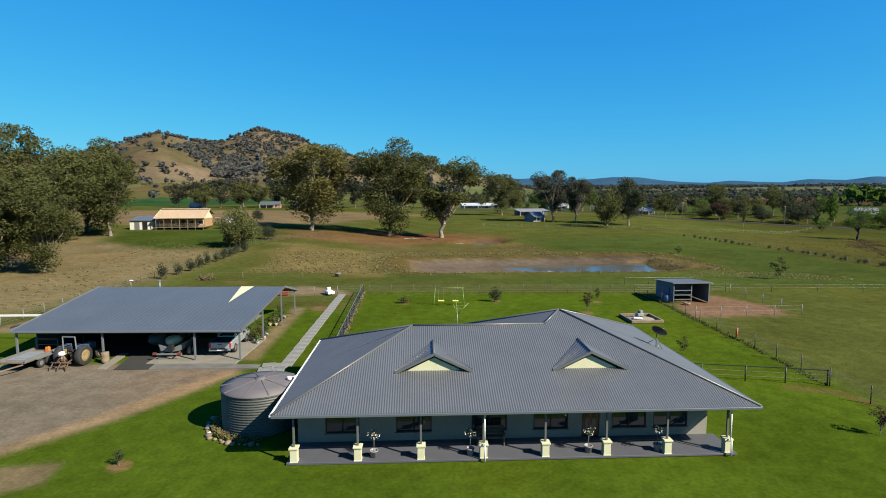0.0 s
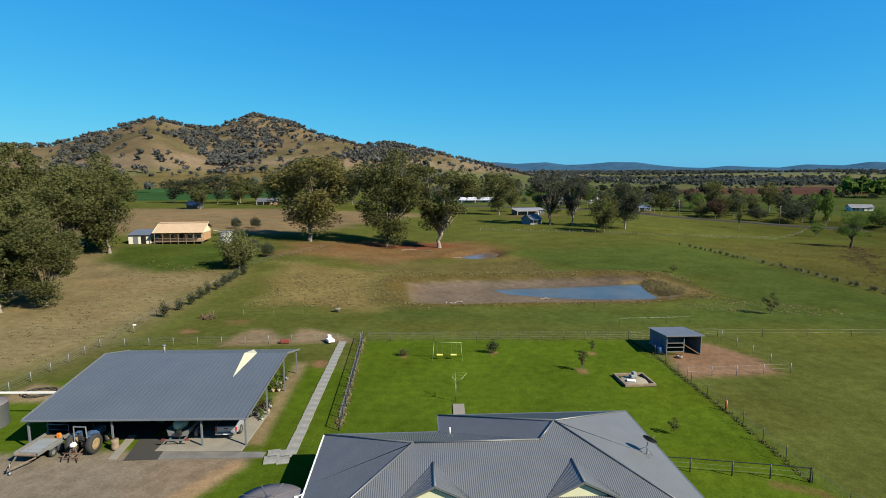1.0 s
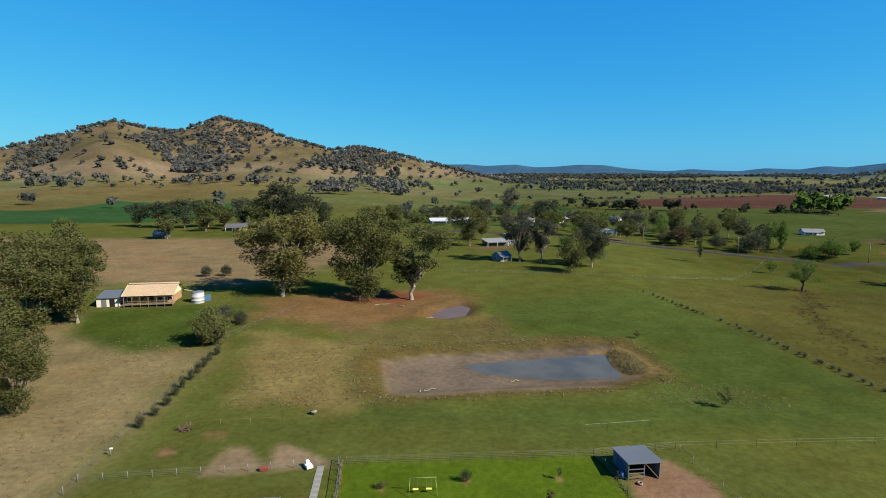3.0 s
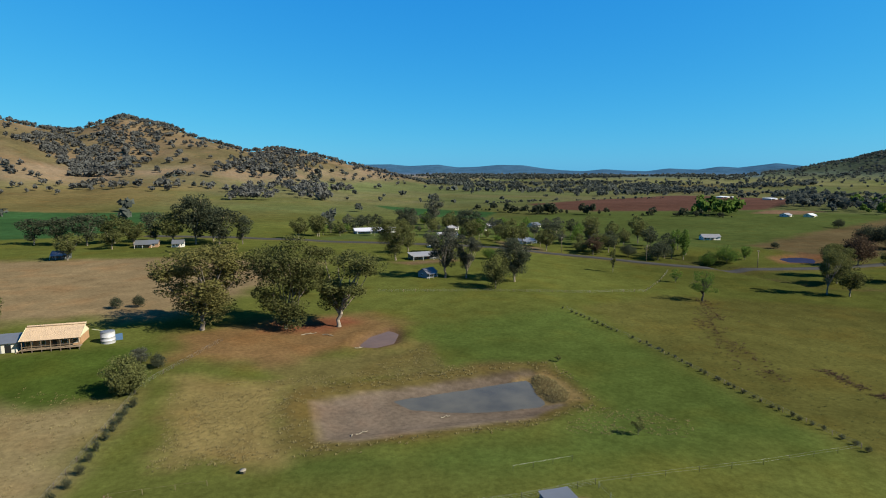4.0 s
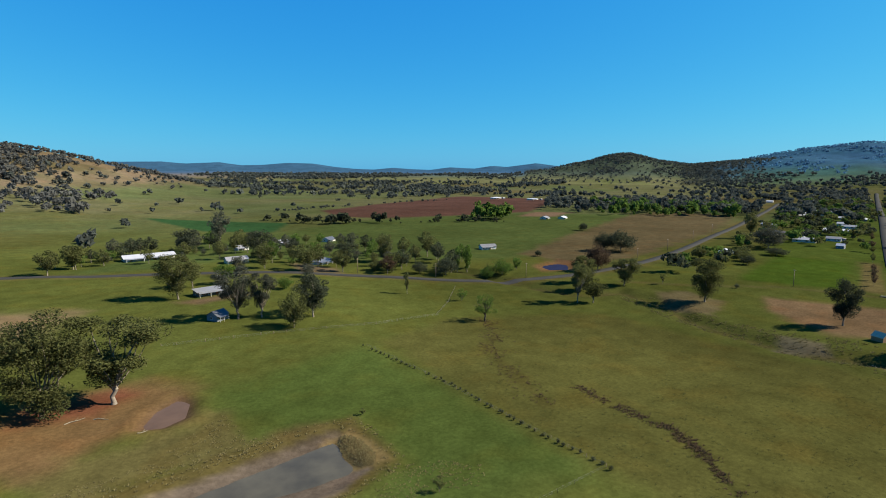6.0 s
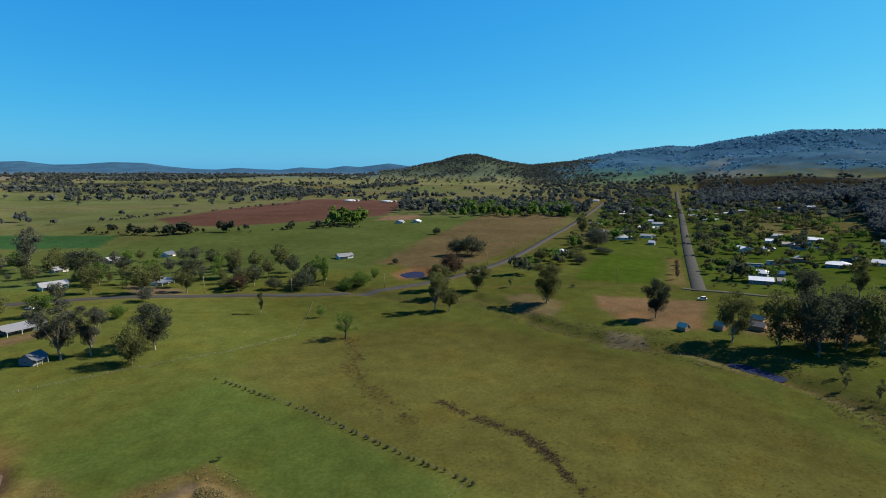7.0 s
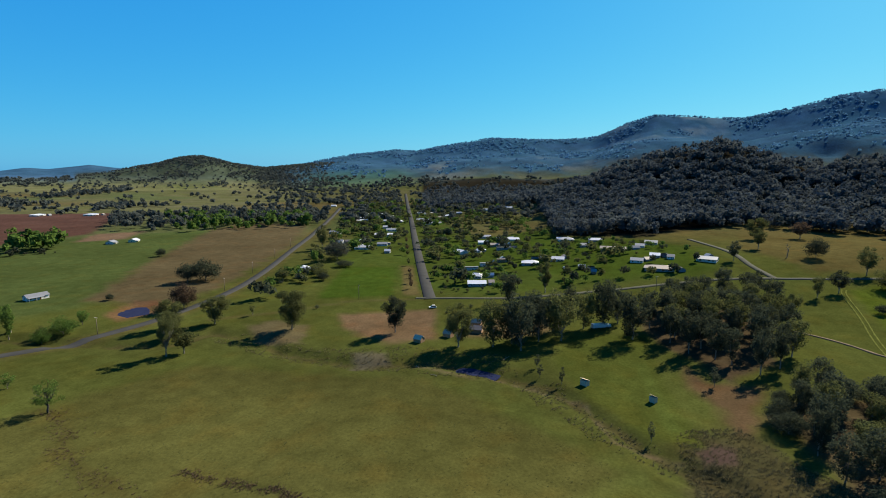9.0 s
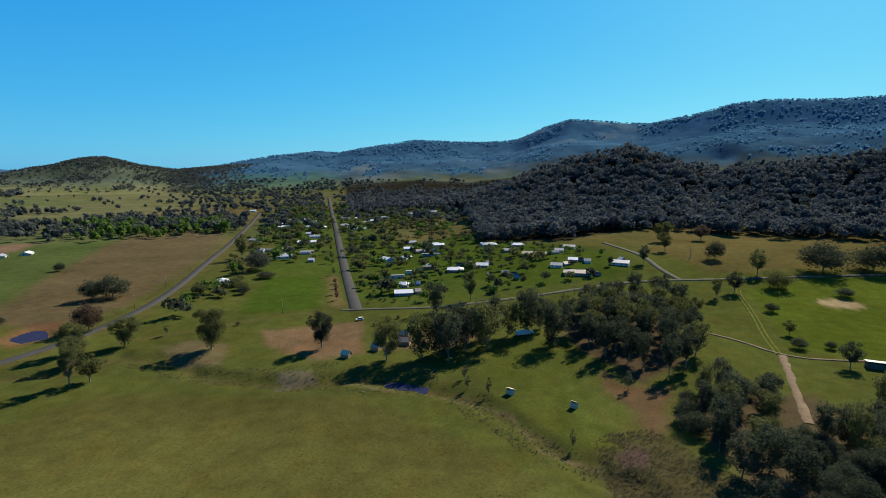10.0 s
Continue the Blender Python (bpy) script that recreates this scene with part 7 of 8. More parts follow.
# rotary clothes line
ho = thing("clothes_line", pose(1.35, 50.6, 0), "half-folded green rotary clothes line on a pole", "clothes line")
part("pole", Geo().tube((0, 0, 0), (0, 0, 2.0), 0.04), M_STEEL, ho)
arms = [(0.85 * math.cos(a) + 0.35, 0.85 * math.sin(a), 2.75) for a in (0.5, 2.07, 3.64, 5.21)]
for a in arms:
    part("arm", Geo().tube((0, 0, 1.75), a, 0.025, n=6), M_FRAME, ho)
for k in (0.5, 0.75, 1.0):
    g = Geo()
    for a, b in zip(arms, arms[1:] + arms[:1]):
        g.tube((a[0] * k, a[1] * k, 1.75 + k), (b[0] * k, b[1] * k, 1.75 + k), 0.008, n=3, caps=False)
    part("line", g, M_FRAME, ho)
one_mesh("path", Geo().box((1.6, 46.6, 0.02), (1.1, 6.5, 0.1)), M_CONCRETE, "narrow concrete path to the clothes line", "path", kind="structure")
# sandpit
sp = thing("sandpit", pose(20.9, 55.9, 0, 0, 0, 4), "square timber-edged sandpit with toys", "sandpit")
for x, y, a, b in ((0, -1.6, 3.4, 0.2), (0, 1.6, 3.4, 0.2), (-1.6, 0, 0.2, 3.0), (1.6, 0, 0.2, 3.0)):
    part("sleeper", Geo().box((x, y, 0.12), (a, b, 0.28)), M_WOOD, sp, bevel=0.02)
part("sand", Geo().blob((0, 0, -0.05), (1.6, 1.6, 0.22), 3, 0.08, 6, 14), M_SAND, sp)
one_mesh("toy_truck", Geo().box((0, 0, 0.3), (0.8, 0.5, 0.35)).box((0.1, 0, 0.6), (0.4, 0.44, 0.3)), M_BLUE_WALL, "faded grey-blue toy in the sandpit", "toy", m=pose(20.9, 56.3, 0.1, 0, 0, 20), bevel=0.05)
one_mesh("toy_tray", Geo().box((0, 0, 0.1), (0.9, 0.5, 0.16)), M_WHITE, "pale plastic tray in the sandpit", "toy", m=pose(20.4, 55.4, 0.12, 0, 0, -15), bevel=0.04)
# garden trees and bushes
plant("shrub", M_LEAF_DARK, 6.4, 65.3, 1.9, 1.7, "dark conical bush on the lawn", "shrub", seed=1)
plant("sapling", M_LEAF_RUST, 16.1, 59.0, 2.4, 1.4, "thin young tree in a ring of bare earth", seed=2)
plant("sapling", M_LEAF, 18.9, 65.1, 1.8, 1.0, "narrow young tree in a ring of bare earth", seed=2)
plant("shrub", M_LEAF, -4.7, 64.4, 1.0, 1.7, "low spreading bush on the lawn", "shrub", seed=1)
plant("sapling", M_LEAF_DARK, -15.9, 25.2, 0.8, 0.6, "small twiggy shrub in a circle of bark", "shrub", seed=2)
plant("sapling", M_LEAF_RUST, 24.2, 28.6, 1.6, 1.3, "reddish young shrub on the lawn", "shrub", seed=2)
plant("sapling", M_LEAF, 20.0, 43.8, 1.5, 1.1, "small sparse tree beside the house", seed=1)
one_mesh("marker_post", Geo().tube((0, 0, 0), (0, 0, 0.95), 0.06), M_ORANGE, "faded orange marker by the fence", "post", m=pose(27.0, 48.4, 0))
one_mesh("mower", Geo().box((0, 0, 0.35), (0.9, 1.4, 0.4)).box((0, 0.4, 0.75), (0.5, 0.5, 0.4)), M_WHITE, "small white machine parked on bare earth", "machine", m=pose(-14.9, 69.8, 0, 0, 0, 30), bevel=0.06)
one_mesh("oil_tank", Geo().box((0, 0, 0.3), (1.2, 0.5, 0.5)), M_RED, "small red machine parked on bare earth", "machine", m=pose(-20.8, 69.4, 0, 0, 0, 10), bevel=0.05)
for x, y, s in ((-17.3, 87.6, 0.6),):
    one_mesh("feed_trough", Geo().lathe((0, 0, 0), [(0, 0.05), (0.7 * s, 0.05), (0.8 * s, 0.5), (0.95 * s, 0.55), (0.95 * s, 0.6), (0, 0.55)], 14), M_RED if x < -30 else M_SAND, "weathered round feed trough in the paddock", "trough", "troughs", m=pose(x, y, land_z(x, y)))
beam_geo = beam(Geo(), (-46, 47.2, 2.4), (-34.8, 46.9, 2.55), 0.12, 0.16)
awn = thing("side_shed", pose(0, 0, 0), "small shed with pale roof edge beside the carport", "shed")
part("roof_edge", beam_geo, M_WHITE, awn)
part("roof", Geo().add([(-46, 47.2, 2.42), (-40.5, 47.1, 2.42), (-40.5, 43, 2.7), (-46, 43, 2.7), (-46, 47.2, 2.5), (-40.5, 47.1, 2.5), (-40.5, 43, 2.78), (-46, 43, 2.78)], [(0, 1, 2, 3), (7, 6, 5, 4), (0, 4, 5, 1), (1, 5, 6, 2)]), M_ROOF_SHED, awn)
for x, y in ((-45.8, 43.2), (-40.7, 43.2), (-45.8, 47), (-40.7, 47)):
    part("post", Geo().box((x, y, 1.25), (0.1, 0.1, 2.5)), M_POST, awn)


# ---- houses of the valley and the township ----
house_protos, house_spots = {}, []


def village_house(kind, x, y, length, depth, turn, roof_mat, wall_mat, label, category="house", group="", wall_h=2.7):
    """A small house: walls, roof (gable, hip or skillion), windows with panes, a door and a veranda."""
    key = (kind, roof_mat.name, wall_mat.name, category, wall_h)
    house_spots.append((x, y, length))
    L0, D0, H = 14.0, 8.0, wall_h
    z = min(land_z(x + a, y + b) for a in (-5, 5) for b in (-5, 5))
    m = pose(x, y, z, 0, 0, turn)
    s = (length / L0, depth / D0, 1.0)
    if key in house_protos:
        ob = house_protos[key]
        k = ob.scale
        return tagged(copy_thing(ob, m @ Matrix.Diagonal((s[0] / k[0], s[1] / k[1], 1, 1))), label, category, group)
    ob = thing("shed" if category == "shed" else "house", m @ Matrix.Diagonal((*s, 1)), label, category, group)
    hx, hy = L0 / 2, D0 / 2
    ex, ey, pitch = hx + 0.5, hy + 0.5, 0.42
    walls = Geo().box((0, 0, H / 2 - 0.5), (L0, D0, H + 1.0))
    rt = H + ey * pitch
    if kind == "gable":
        walls.add([(-hx, -hy, H), (-hx, hy, H), (-hx, 0, H + hy * pitch), (hx, -hy, H), (hx, hy, H), (hx, 0, H + hy * pitch)], [(0, 2, 1), (3, 4, 5), (0, 3, 5, 2), (1, 2, 5, 4)])
    part("wall", walls, wall_mat, ob)
    z0 = H - 0.12
    if kind == "hip":
        vs = [(-ex, -ey, z0), (ex, -ey, z0), (ex, ey, z0), (-ex, ey, z0), (-ex + ey, 0, rt), (ex - ey, 0, rt)]
        fs = [(0, 1, 5, 4), (1, 2, 5), (2, 3, 4, 5), (3, 0, 4), (3, 2, 1, 0)]
    elif kind == "gable":
        vs = [(-ex, -ey, z0), (ex, -ey, z0), (ex, ey, z0), (-ex, ey, z0), (-ex, 0, rt), (ex, 0, rt), (-ex, -ey, z0 - 0.14), (ex, -ey, z0 - 0.14), (ex, ey, z0 - 0.14), (-ex, ey, z0 - 0.14), (-ex, 0, rt - 0.14), (ex, 0, rt - 0.14)]
        fs = [(0, 1, 5, 4), (2, 3, 4, 5), (7, 6, 10, 11), (9, 8, 11, 10), (0, 6, 7, 1), (2, 8, 9, 3), (0, 4, 10, 6), (4, 3, 9, 10), (1, 7, 11, 5), (5, 11, 8, 2)]
    else:
        vs = [(-ex, -ey, z0), (ex, -ey, z0), (ex, ey, z0 + 1.0), (-ex, ey, z0 + 1.0), (-ex, -ey, z0 + 0.12), (ex, -ey, z0 + 0.12), (ex, ey, z0 + 1.12), (-ex, ey, z0 + 1.12)]
        fs = [(3, 2, 1, 0), (4, 5, 6, 7), (0, 1, 5, 4), (1, 2, 6, 5), (2, 3, 7, 6), (3, 0, 4, 7)]
    rf = part("roof", Geo().add(vs, fs), roof_mat, ob)
    if kind == "hip":
        part("ridge_cap", Geo().tube((-ex + ey, 0, rt + 0.03), (ex - ey, 0, rt + 0.03), 0.12, n=5), roof_mat, rf)
    if category == "shed":
        part("roller_door", Geo().box((-2.5, -hy - 0.02, 1.1), (3.2, 0.06, 2.2)), M_POST, ob)
        part("roller_door", Geo().box((2.5, -hy - 0.02, 1.1), (3.2, 0.06, 2.2)), M_DARK, ob)
        house_protos[key] = ob
        return ob
    for side in (-1, 1):
        for wx in (-4.8, -1.8, 4.2):
            w = part("window", Geo().box((wx, side * (hy + 0.01), 1.5), (1.7, 0.08, 1.2)), M_WHITE, ob)
            part("pane", Geo().box((wx, side * (hy + 0.04), 1.5), (1.5, 0.05, 1.0)), M_GLASS, w)
    for side in (-1, 1):
        w = part("window", Geo().box((side * (hx + 0.01), 0.5, 1.5), (0.08, 1.6, 1.2)), M_WHITE, ob)
        part("pane", Geo().box((side * (hx + 0.04), 0.5, 1.5), (0.05, 1.4, 1.0)), M_GLASS, w)
    part("door", Geo().box((1.2, -hy - 0.02, 1.05), (0.95, 0.07, 2.05)), M_DOOR, ob)
    v = part("veranda_roof", Geo().add([(-hx, -ey - 2.0, 2.25), (hx * 0.5, -ey - 2.0, 2.25), (hx * 0.5, -ey + 0.1, 2.6), (-hx, -ey + 0.1, 2.6), (-hx, -ey - 2.0, 2.17), (hx * 0.5, -ey - 2.0, 2.17), (hx * 0.5, -ey + 0.1, 2.5), (-hx, -ey + 0.1, 2.5)],
                                       [(0, 1, 2, 3), (7, 6, 5, 4), (0, 4, 5, 1), (1, 5, 6, 2), (3, 7, 4, 0)]), roof_mat, ob)
    for px in (-hx + 0.15, -hx * 0.3, hx * 0.5 - 0.15):
        part("post", Geo().box((px, -ey - 1.9, 1.1), (0.12, 0.12, 2.2)), M_WHITE, v)
    house_protos[key] = ob
    return ob


PALE = "white-walled township house with pale metal roof"
GREY = "township house with grey metal roof"
T = 19.1          # the streets' grid turns by this
for kind, x, y, L, D, turn, rm, wm, lab in (
    ("gable", 407.7, 73.3, 16, 9, 105, M_ROOF_WHITE, M_BLUE_WALL, "grey-walled house with bright metal roof near the lane"), ("hip", 439, 79.5, 14, 9, 79, M_ROOF_WHITE, M_WHITE_WALL, PALE), ("skillion", 479, 92.6, 16, 8, 107, M_ROOF_GREY, M_WHITE_WALL, GREY), ("skillion", 497, 80.6, 13, 8, 107, M_ROOF_GREY, M_WHITE_WALL, GREY),
    ("skillion", 516, 66.7, 14, 9, 107, M_ROOF_BROWN, M_TAN_WALL, "house with brown metal roof in a green garden"), ("hip", 497.7, 39.4, 17, 12, 94, M_ROOF_WHITE, M_BLUE_WALL, PALE), ("gable", 512, 15.2, 15, 10, 89, M_ROOF_WHITE, M_WHITE_WALL, PALE), ("gable", 523, 29, 8, 6, 89, M_ROOF_GREY, M_BLUE_WALL, GREY),
    ("gable", 470.5, -7.4, 7, 5, 94, M_ROOF_WHITE, M_BLUE_WALL, "small white-roofed garden hut on mown grass"), ("gable", 453.5, -17, 5, 4, 89, M_ROOF_GREY, M_TAN_WALL, "tiny dark garden hut on mown grass"), ("gable", 578.5, 122.6, 14, 11, 49, M_ROOF_WHITE, M_WHITE_WALL, PALE), ("hip", 591, 105, 8, 7, 79, M_ROOF_WHITE, M_WHITE_WALL, PALE),
    ("gable", 779, 195, 18, 10, 107, M_ROOF_WHITE, M_WHITE_WALL, PALE), ("gable", 726, 122, 20, 10, 107, M_ROOF_WHITE, M_WHITE_WALL, PALE), ("skillion", 708, 94, 22, 10, 104, M_ROOF_WHITE, M_WHITE_WALL, "long pale-roofed township building"), ("gable", 685, 78, 18, 9, 107, M_ROOF_WHITE, M_WHITE_WALL, PALE),
    ("gable", 665.6, 113, 14, 9, 105, M_ROOF_WHITE, M_WHITE_WALL, PALE), ("gable", 637, 90, 20, 10, 104, M_ROOF_BROWN, M_TAN_WALL, "house with brown metal roof in a green garden"), ("skillion", 602, 76, 23, 8, 104, M_ROOF_WHITE, M_BLUE_WALL, "long pale-roofed township building"), ("hip", 653, 10.5, 20, 13, 99, M_ROOF_WHITE, M_WHITE_WALL, PALE),
    ("gable", 627, -23, 17, 9, 94, M_ROOF_WHITE, M_BLUE_WALL, PALE), ("gable", 590, -11, 12, 9, 94, M_ROOF_BLUE, M_BLUE_WALL, "house with dark blue metal roof in a green garden"), ("gable", 550, -40, 32, 9, 87, M_ROOF_BROWN, M_TAN_WALL, "long brown-roofed timber building"), ("gable", 583, -77, 14, 9, 79, M_ROOF_BLUE, M_WHITE_WALL, "house with dark blue metal roof in a green garden"),
    ("gable", 561.5, -64, 10, 7, 81, M_ROOF_GREY, M_WHITE_WALL, GREY), ("gable", 492, -54.6, 12, 8, 79, M_ROOF_WHITE, M_WHITE_WALL, PALE), ("gable", 510, -71.6, 10, 8, 81, M_ROOF_WHITE, M_BLUE_WALL, PALE), ("hip", 465.4, -69.8, 26, 13, 81, M_ROOF_BROWN, M_BLUE_WALL, "large house with grey-brown hip roof on the lane"),
    ("gable", 496, -112.4, 18, 11, 69, M_ROOF_WHITE, M_WHITE_WALL, PALE), ("gable", 503, -84, 7, 6, 79, M_ROOF_GREY, M_WHITE_WALL, GREY), ("gable", 1139, 185, 20, 10, 99, M_ROOF_WHITE, M_WHITE_WALL, PALE), ("gable", 1154, 144, 22, 10, 89, M_ROOF_WHITE, M_BLUE_WALL, PALE),
    ("gable", 1175, 160, 18, 9, 94, M_ROOF_BLUE, M_BLUE_WALL, "house with dark blue metal roof in a green garden"), ("gable", 987, 503, 18, 10, 107, M_ROOF_WHITE, M_WHITE_WALL, PALE), ("gable", 735, 348.6, 19, 9, 89, M_ROOF_GREY, M_BLUE_WALL, GREY), ("gable", 923, 389, 20, 10, 107, M_ROOF_WHITE, M_WHITE_WALL, PALE),
    ("gable", 922.6, 406, 22, 10, 107, M_ROOF_BROWN, M_WHITE_WALL, "house with brown metal roof in a green garden"), ("gable", 928, 341, 16, 9, 107, M_ROOF_WHITE, M_WHITE_WALL, PALE), ("gable", 830, 301, 15, 9, 104, M_ROOF_WHITE, M_WHITE_WALL, PALE), ("gable", 793, 280, 19, 9, 107, M_ROOF_GREY, M_WHITE_WALL, GREY),
    ("gable", 724.5, 268.7, 29, 11, 103, M_ROOF_WHITE, M_WHITE_WALL, "large white hall with pale metal roof"), ("hip", 652.6, 268.5, 15, 10, 107, M_ROOF_WHITE, M_WHITE_WALL, PALE), ("gable", 589.4, 245, 22, 10, 105, M_ROOF_WHITE, M_WHITE_WALL, PALE), ("gable", 622, 232.4, 14, 8, 107, M_ROOF_GREY, M_WHITE_WALL, GREY),
    ("gable", 565, 205, 7, 6, 99, M_ROOF_WHITE, M_BLUE_WALL, PALE), ("gable", 635.5, 294.6, 10, 8, 89, M_ROOF_GREY, M_WHITE_WALL, GREY), ("gable", 1073, 400, 17, 9, 107, M_ROOF_WHITE, M_WHITE_WALL, PALE), ("gable", 905.6, 243.6, 32, 10, 107, M_ROOF_GREY, M_WHITE_WALL, GREY),
    ("gable", 959, 282.5, 15, 9, 107, M_ROOF_WHITE, M_WHITE_WALL, PALE), ("hip", 444, 244, 12, 9, T, M_ROOF_WHITE, M_WHITE_WALL, "white cottage among dark garden shrubs"), ("gable", 1301, 620, 15, 9, 107, M_ROOF_WHITE, M_WHITE_WALL, PALE), ("gable", 1230, 300.6, 16, 9, 107, M_ROOF_WHITE, M_WHITE_WALL, PALE),
    ("gable", 1549, 333, 22, 10, 107, M_ROOF_WHITE, M_WHITE_WALL, PALE), ("gable", 1500, 540, 20, 10, 107, M_ROOF_WHITE, M_WHITE_WALL, PALE), ("gable", 1420, 520, 18, 10, 99, M_ROOF_WHITE, M_WHITE_WALL, PALE), ("gable", 1360, 470, 20, 10, 107, M_ROOF_WHITE, M_BLUE_WALL, PALE),
    ("gable", 1610, 600, 20, 10, 107, M_ROOF_GREY, M_WHITE_WALL, GREY), ("gable", 1280, 450, 17, 9, 99, M_ROOF_WHITE, M_WHITE_WALL, PALE),
    ("gable", 33, 462, 34, 13, 8, M_ROOF_WHITE, M_WHITE_WALL, "long white building with pale roof behind trees"), ("gable", 85, 407, 15, 9, 2, M_ROOF_GREY, M_CREAM, "cream house with silver roof by the road"), ("hip", 140, 385, 16, 12, 30, M_ROOF_BLUE, M_WHITE_WALL, "white house with deep blue roof by the road"),
    ("gable", 150, 507, 10, 7, 10, M_ROOF_GREY, M_BLUE_WALL, "pale blue shed in a garden"), ("gable", 134, 477, 6, 4, 10, M_ROOF_WHITE, M_WHITE_WALL, "small white shed in a garden"), ("gable", 194, 504, 11, 8, 30, M_ROOF_BLUE, M_WHITE_WALL, "house with dark blue roof among trees"),
    ("gable", 105, 478, 10, 7, 10, M_ROOF_GREY, M_WHITE_WALL, "grey-roofed house among trees"), ("gable", 295, 378, 14, 7, -15, M_ROOF_GREY, M_WHITE_WALL, "long low pale farm building in a green field"),
    ("gable", 560, 580, 13, 9, 20, M_ROOF_GREY, M_WHITE_WALL, "pale farm building by the ploughed field"), ("gable", 582, 566, 14, 9, 20, M_ROOF_WHITE, M_CREAM, "cream farm building by the ploughed field"), ("skillion", 918, 995, 38, 14, 20, M_ROOF_WHITE, M_WHITE_WALL, "distant long white farm shed"),
    ("skillion", 881, 1093, 36, 14, 20, M_ROOF_WHITE, M_WHITE_WALL, "distant long white farm shed"), ("gable", -119, 374, 13, 8, 8, M_ROOF, M_TAN_WALL, "low farmhouse among shelter trees"), ("gable", -100, 372, 7, 6, 8, M_ROOF, M_WHITE_WALL, "pale farm shed among shelter trees"),
    ("gable", 43, 254, 7, 6, 35, M_ROOF_BLUE, M_BLUE_WALL, "small blue-grey garden shed"), ("gable", -149, 329, 8, 6, 5, M_ROOF, M_TANK, "small dark farm hut beside shelter trees")):
    village_house(kind, x, y, L * (0.88 if x > 390 else 1.0), D, turn, rm, wm, lab)
# sheds and carports behind and beside the township houses
yard = random.Random(77)
for hx, hy, length in [h for h in house_spots if 390 < h[0] < 1000]:
    for _ in range(yard.choice((0, 1, 1))):
        a = yard.uniform(-2.2, 1.2)
        village_house(yard.choice(("gable", "skillion")), hx + math.cos(a) * (length * 0.5 + 5), hy + math.sin(a) * (length * 0.5 + 5), yard.uniform(4, 8), yard.uniform(3.5, 6), T + yard.choice((0, 90)) + yard.uniform(-8, 8), yard.choice((M_ROOF_WHITE, M_ROOF_GREY, M_ROOF_BROWN)), M_BLUE_WALL, "small metal backyard shed beside a township house", "shed", "backyard sheds", wall_h=2.2)
far = random.Random(21)
made = 0
while made < 40:
    a, o = far.uniform(560, 1350), far.choice((-1, 1)) * far.uniform(16, 110)
    k = (1, 0.338)
    n = math.hypot(*k)
    x, y = 362 + a * k[0] / n - o * k[1] / n, 99 + a * k[1] / n + o * k[0] / n
    made += 1
    village_house(far.choice(("gable", "gable", "hip", "skillion")), x, y, far.uniform(11, 20), far.uniform(8, 11), T + far.choice((0, 90)) + far.uniform(-4, 4), far.choice((M_ROOF_WHITE, M_ROOF_WHITE, M_ROOF_WHITE, M_ROOF_GREY, M_ROOF_BROWN)), far.choice((M_WHITE_WALL, M_WHITE_WALL, M_BLUE_WALL, M_TAN_WALL)), "township house in a leafy garden", group="township houses")

# farmhouse with open garage past the paddock
village_house("skillion", 50, 307, 17, 7, 12, M_ROOF_GREY, M_TANK, "long low farmhouse with silver roof and dark openings")


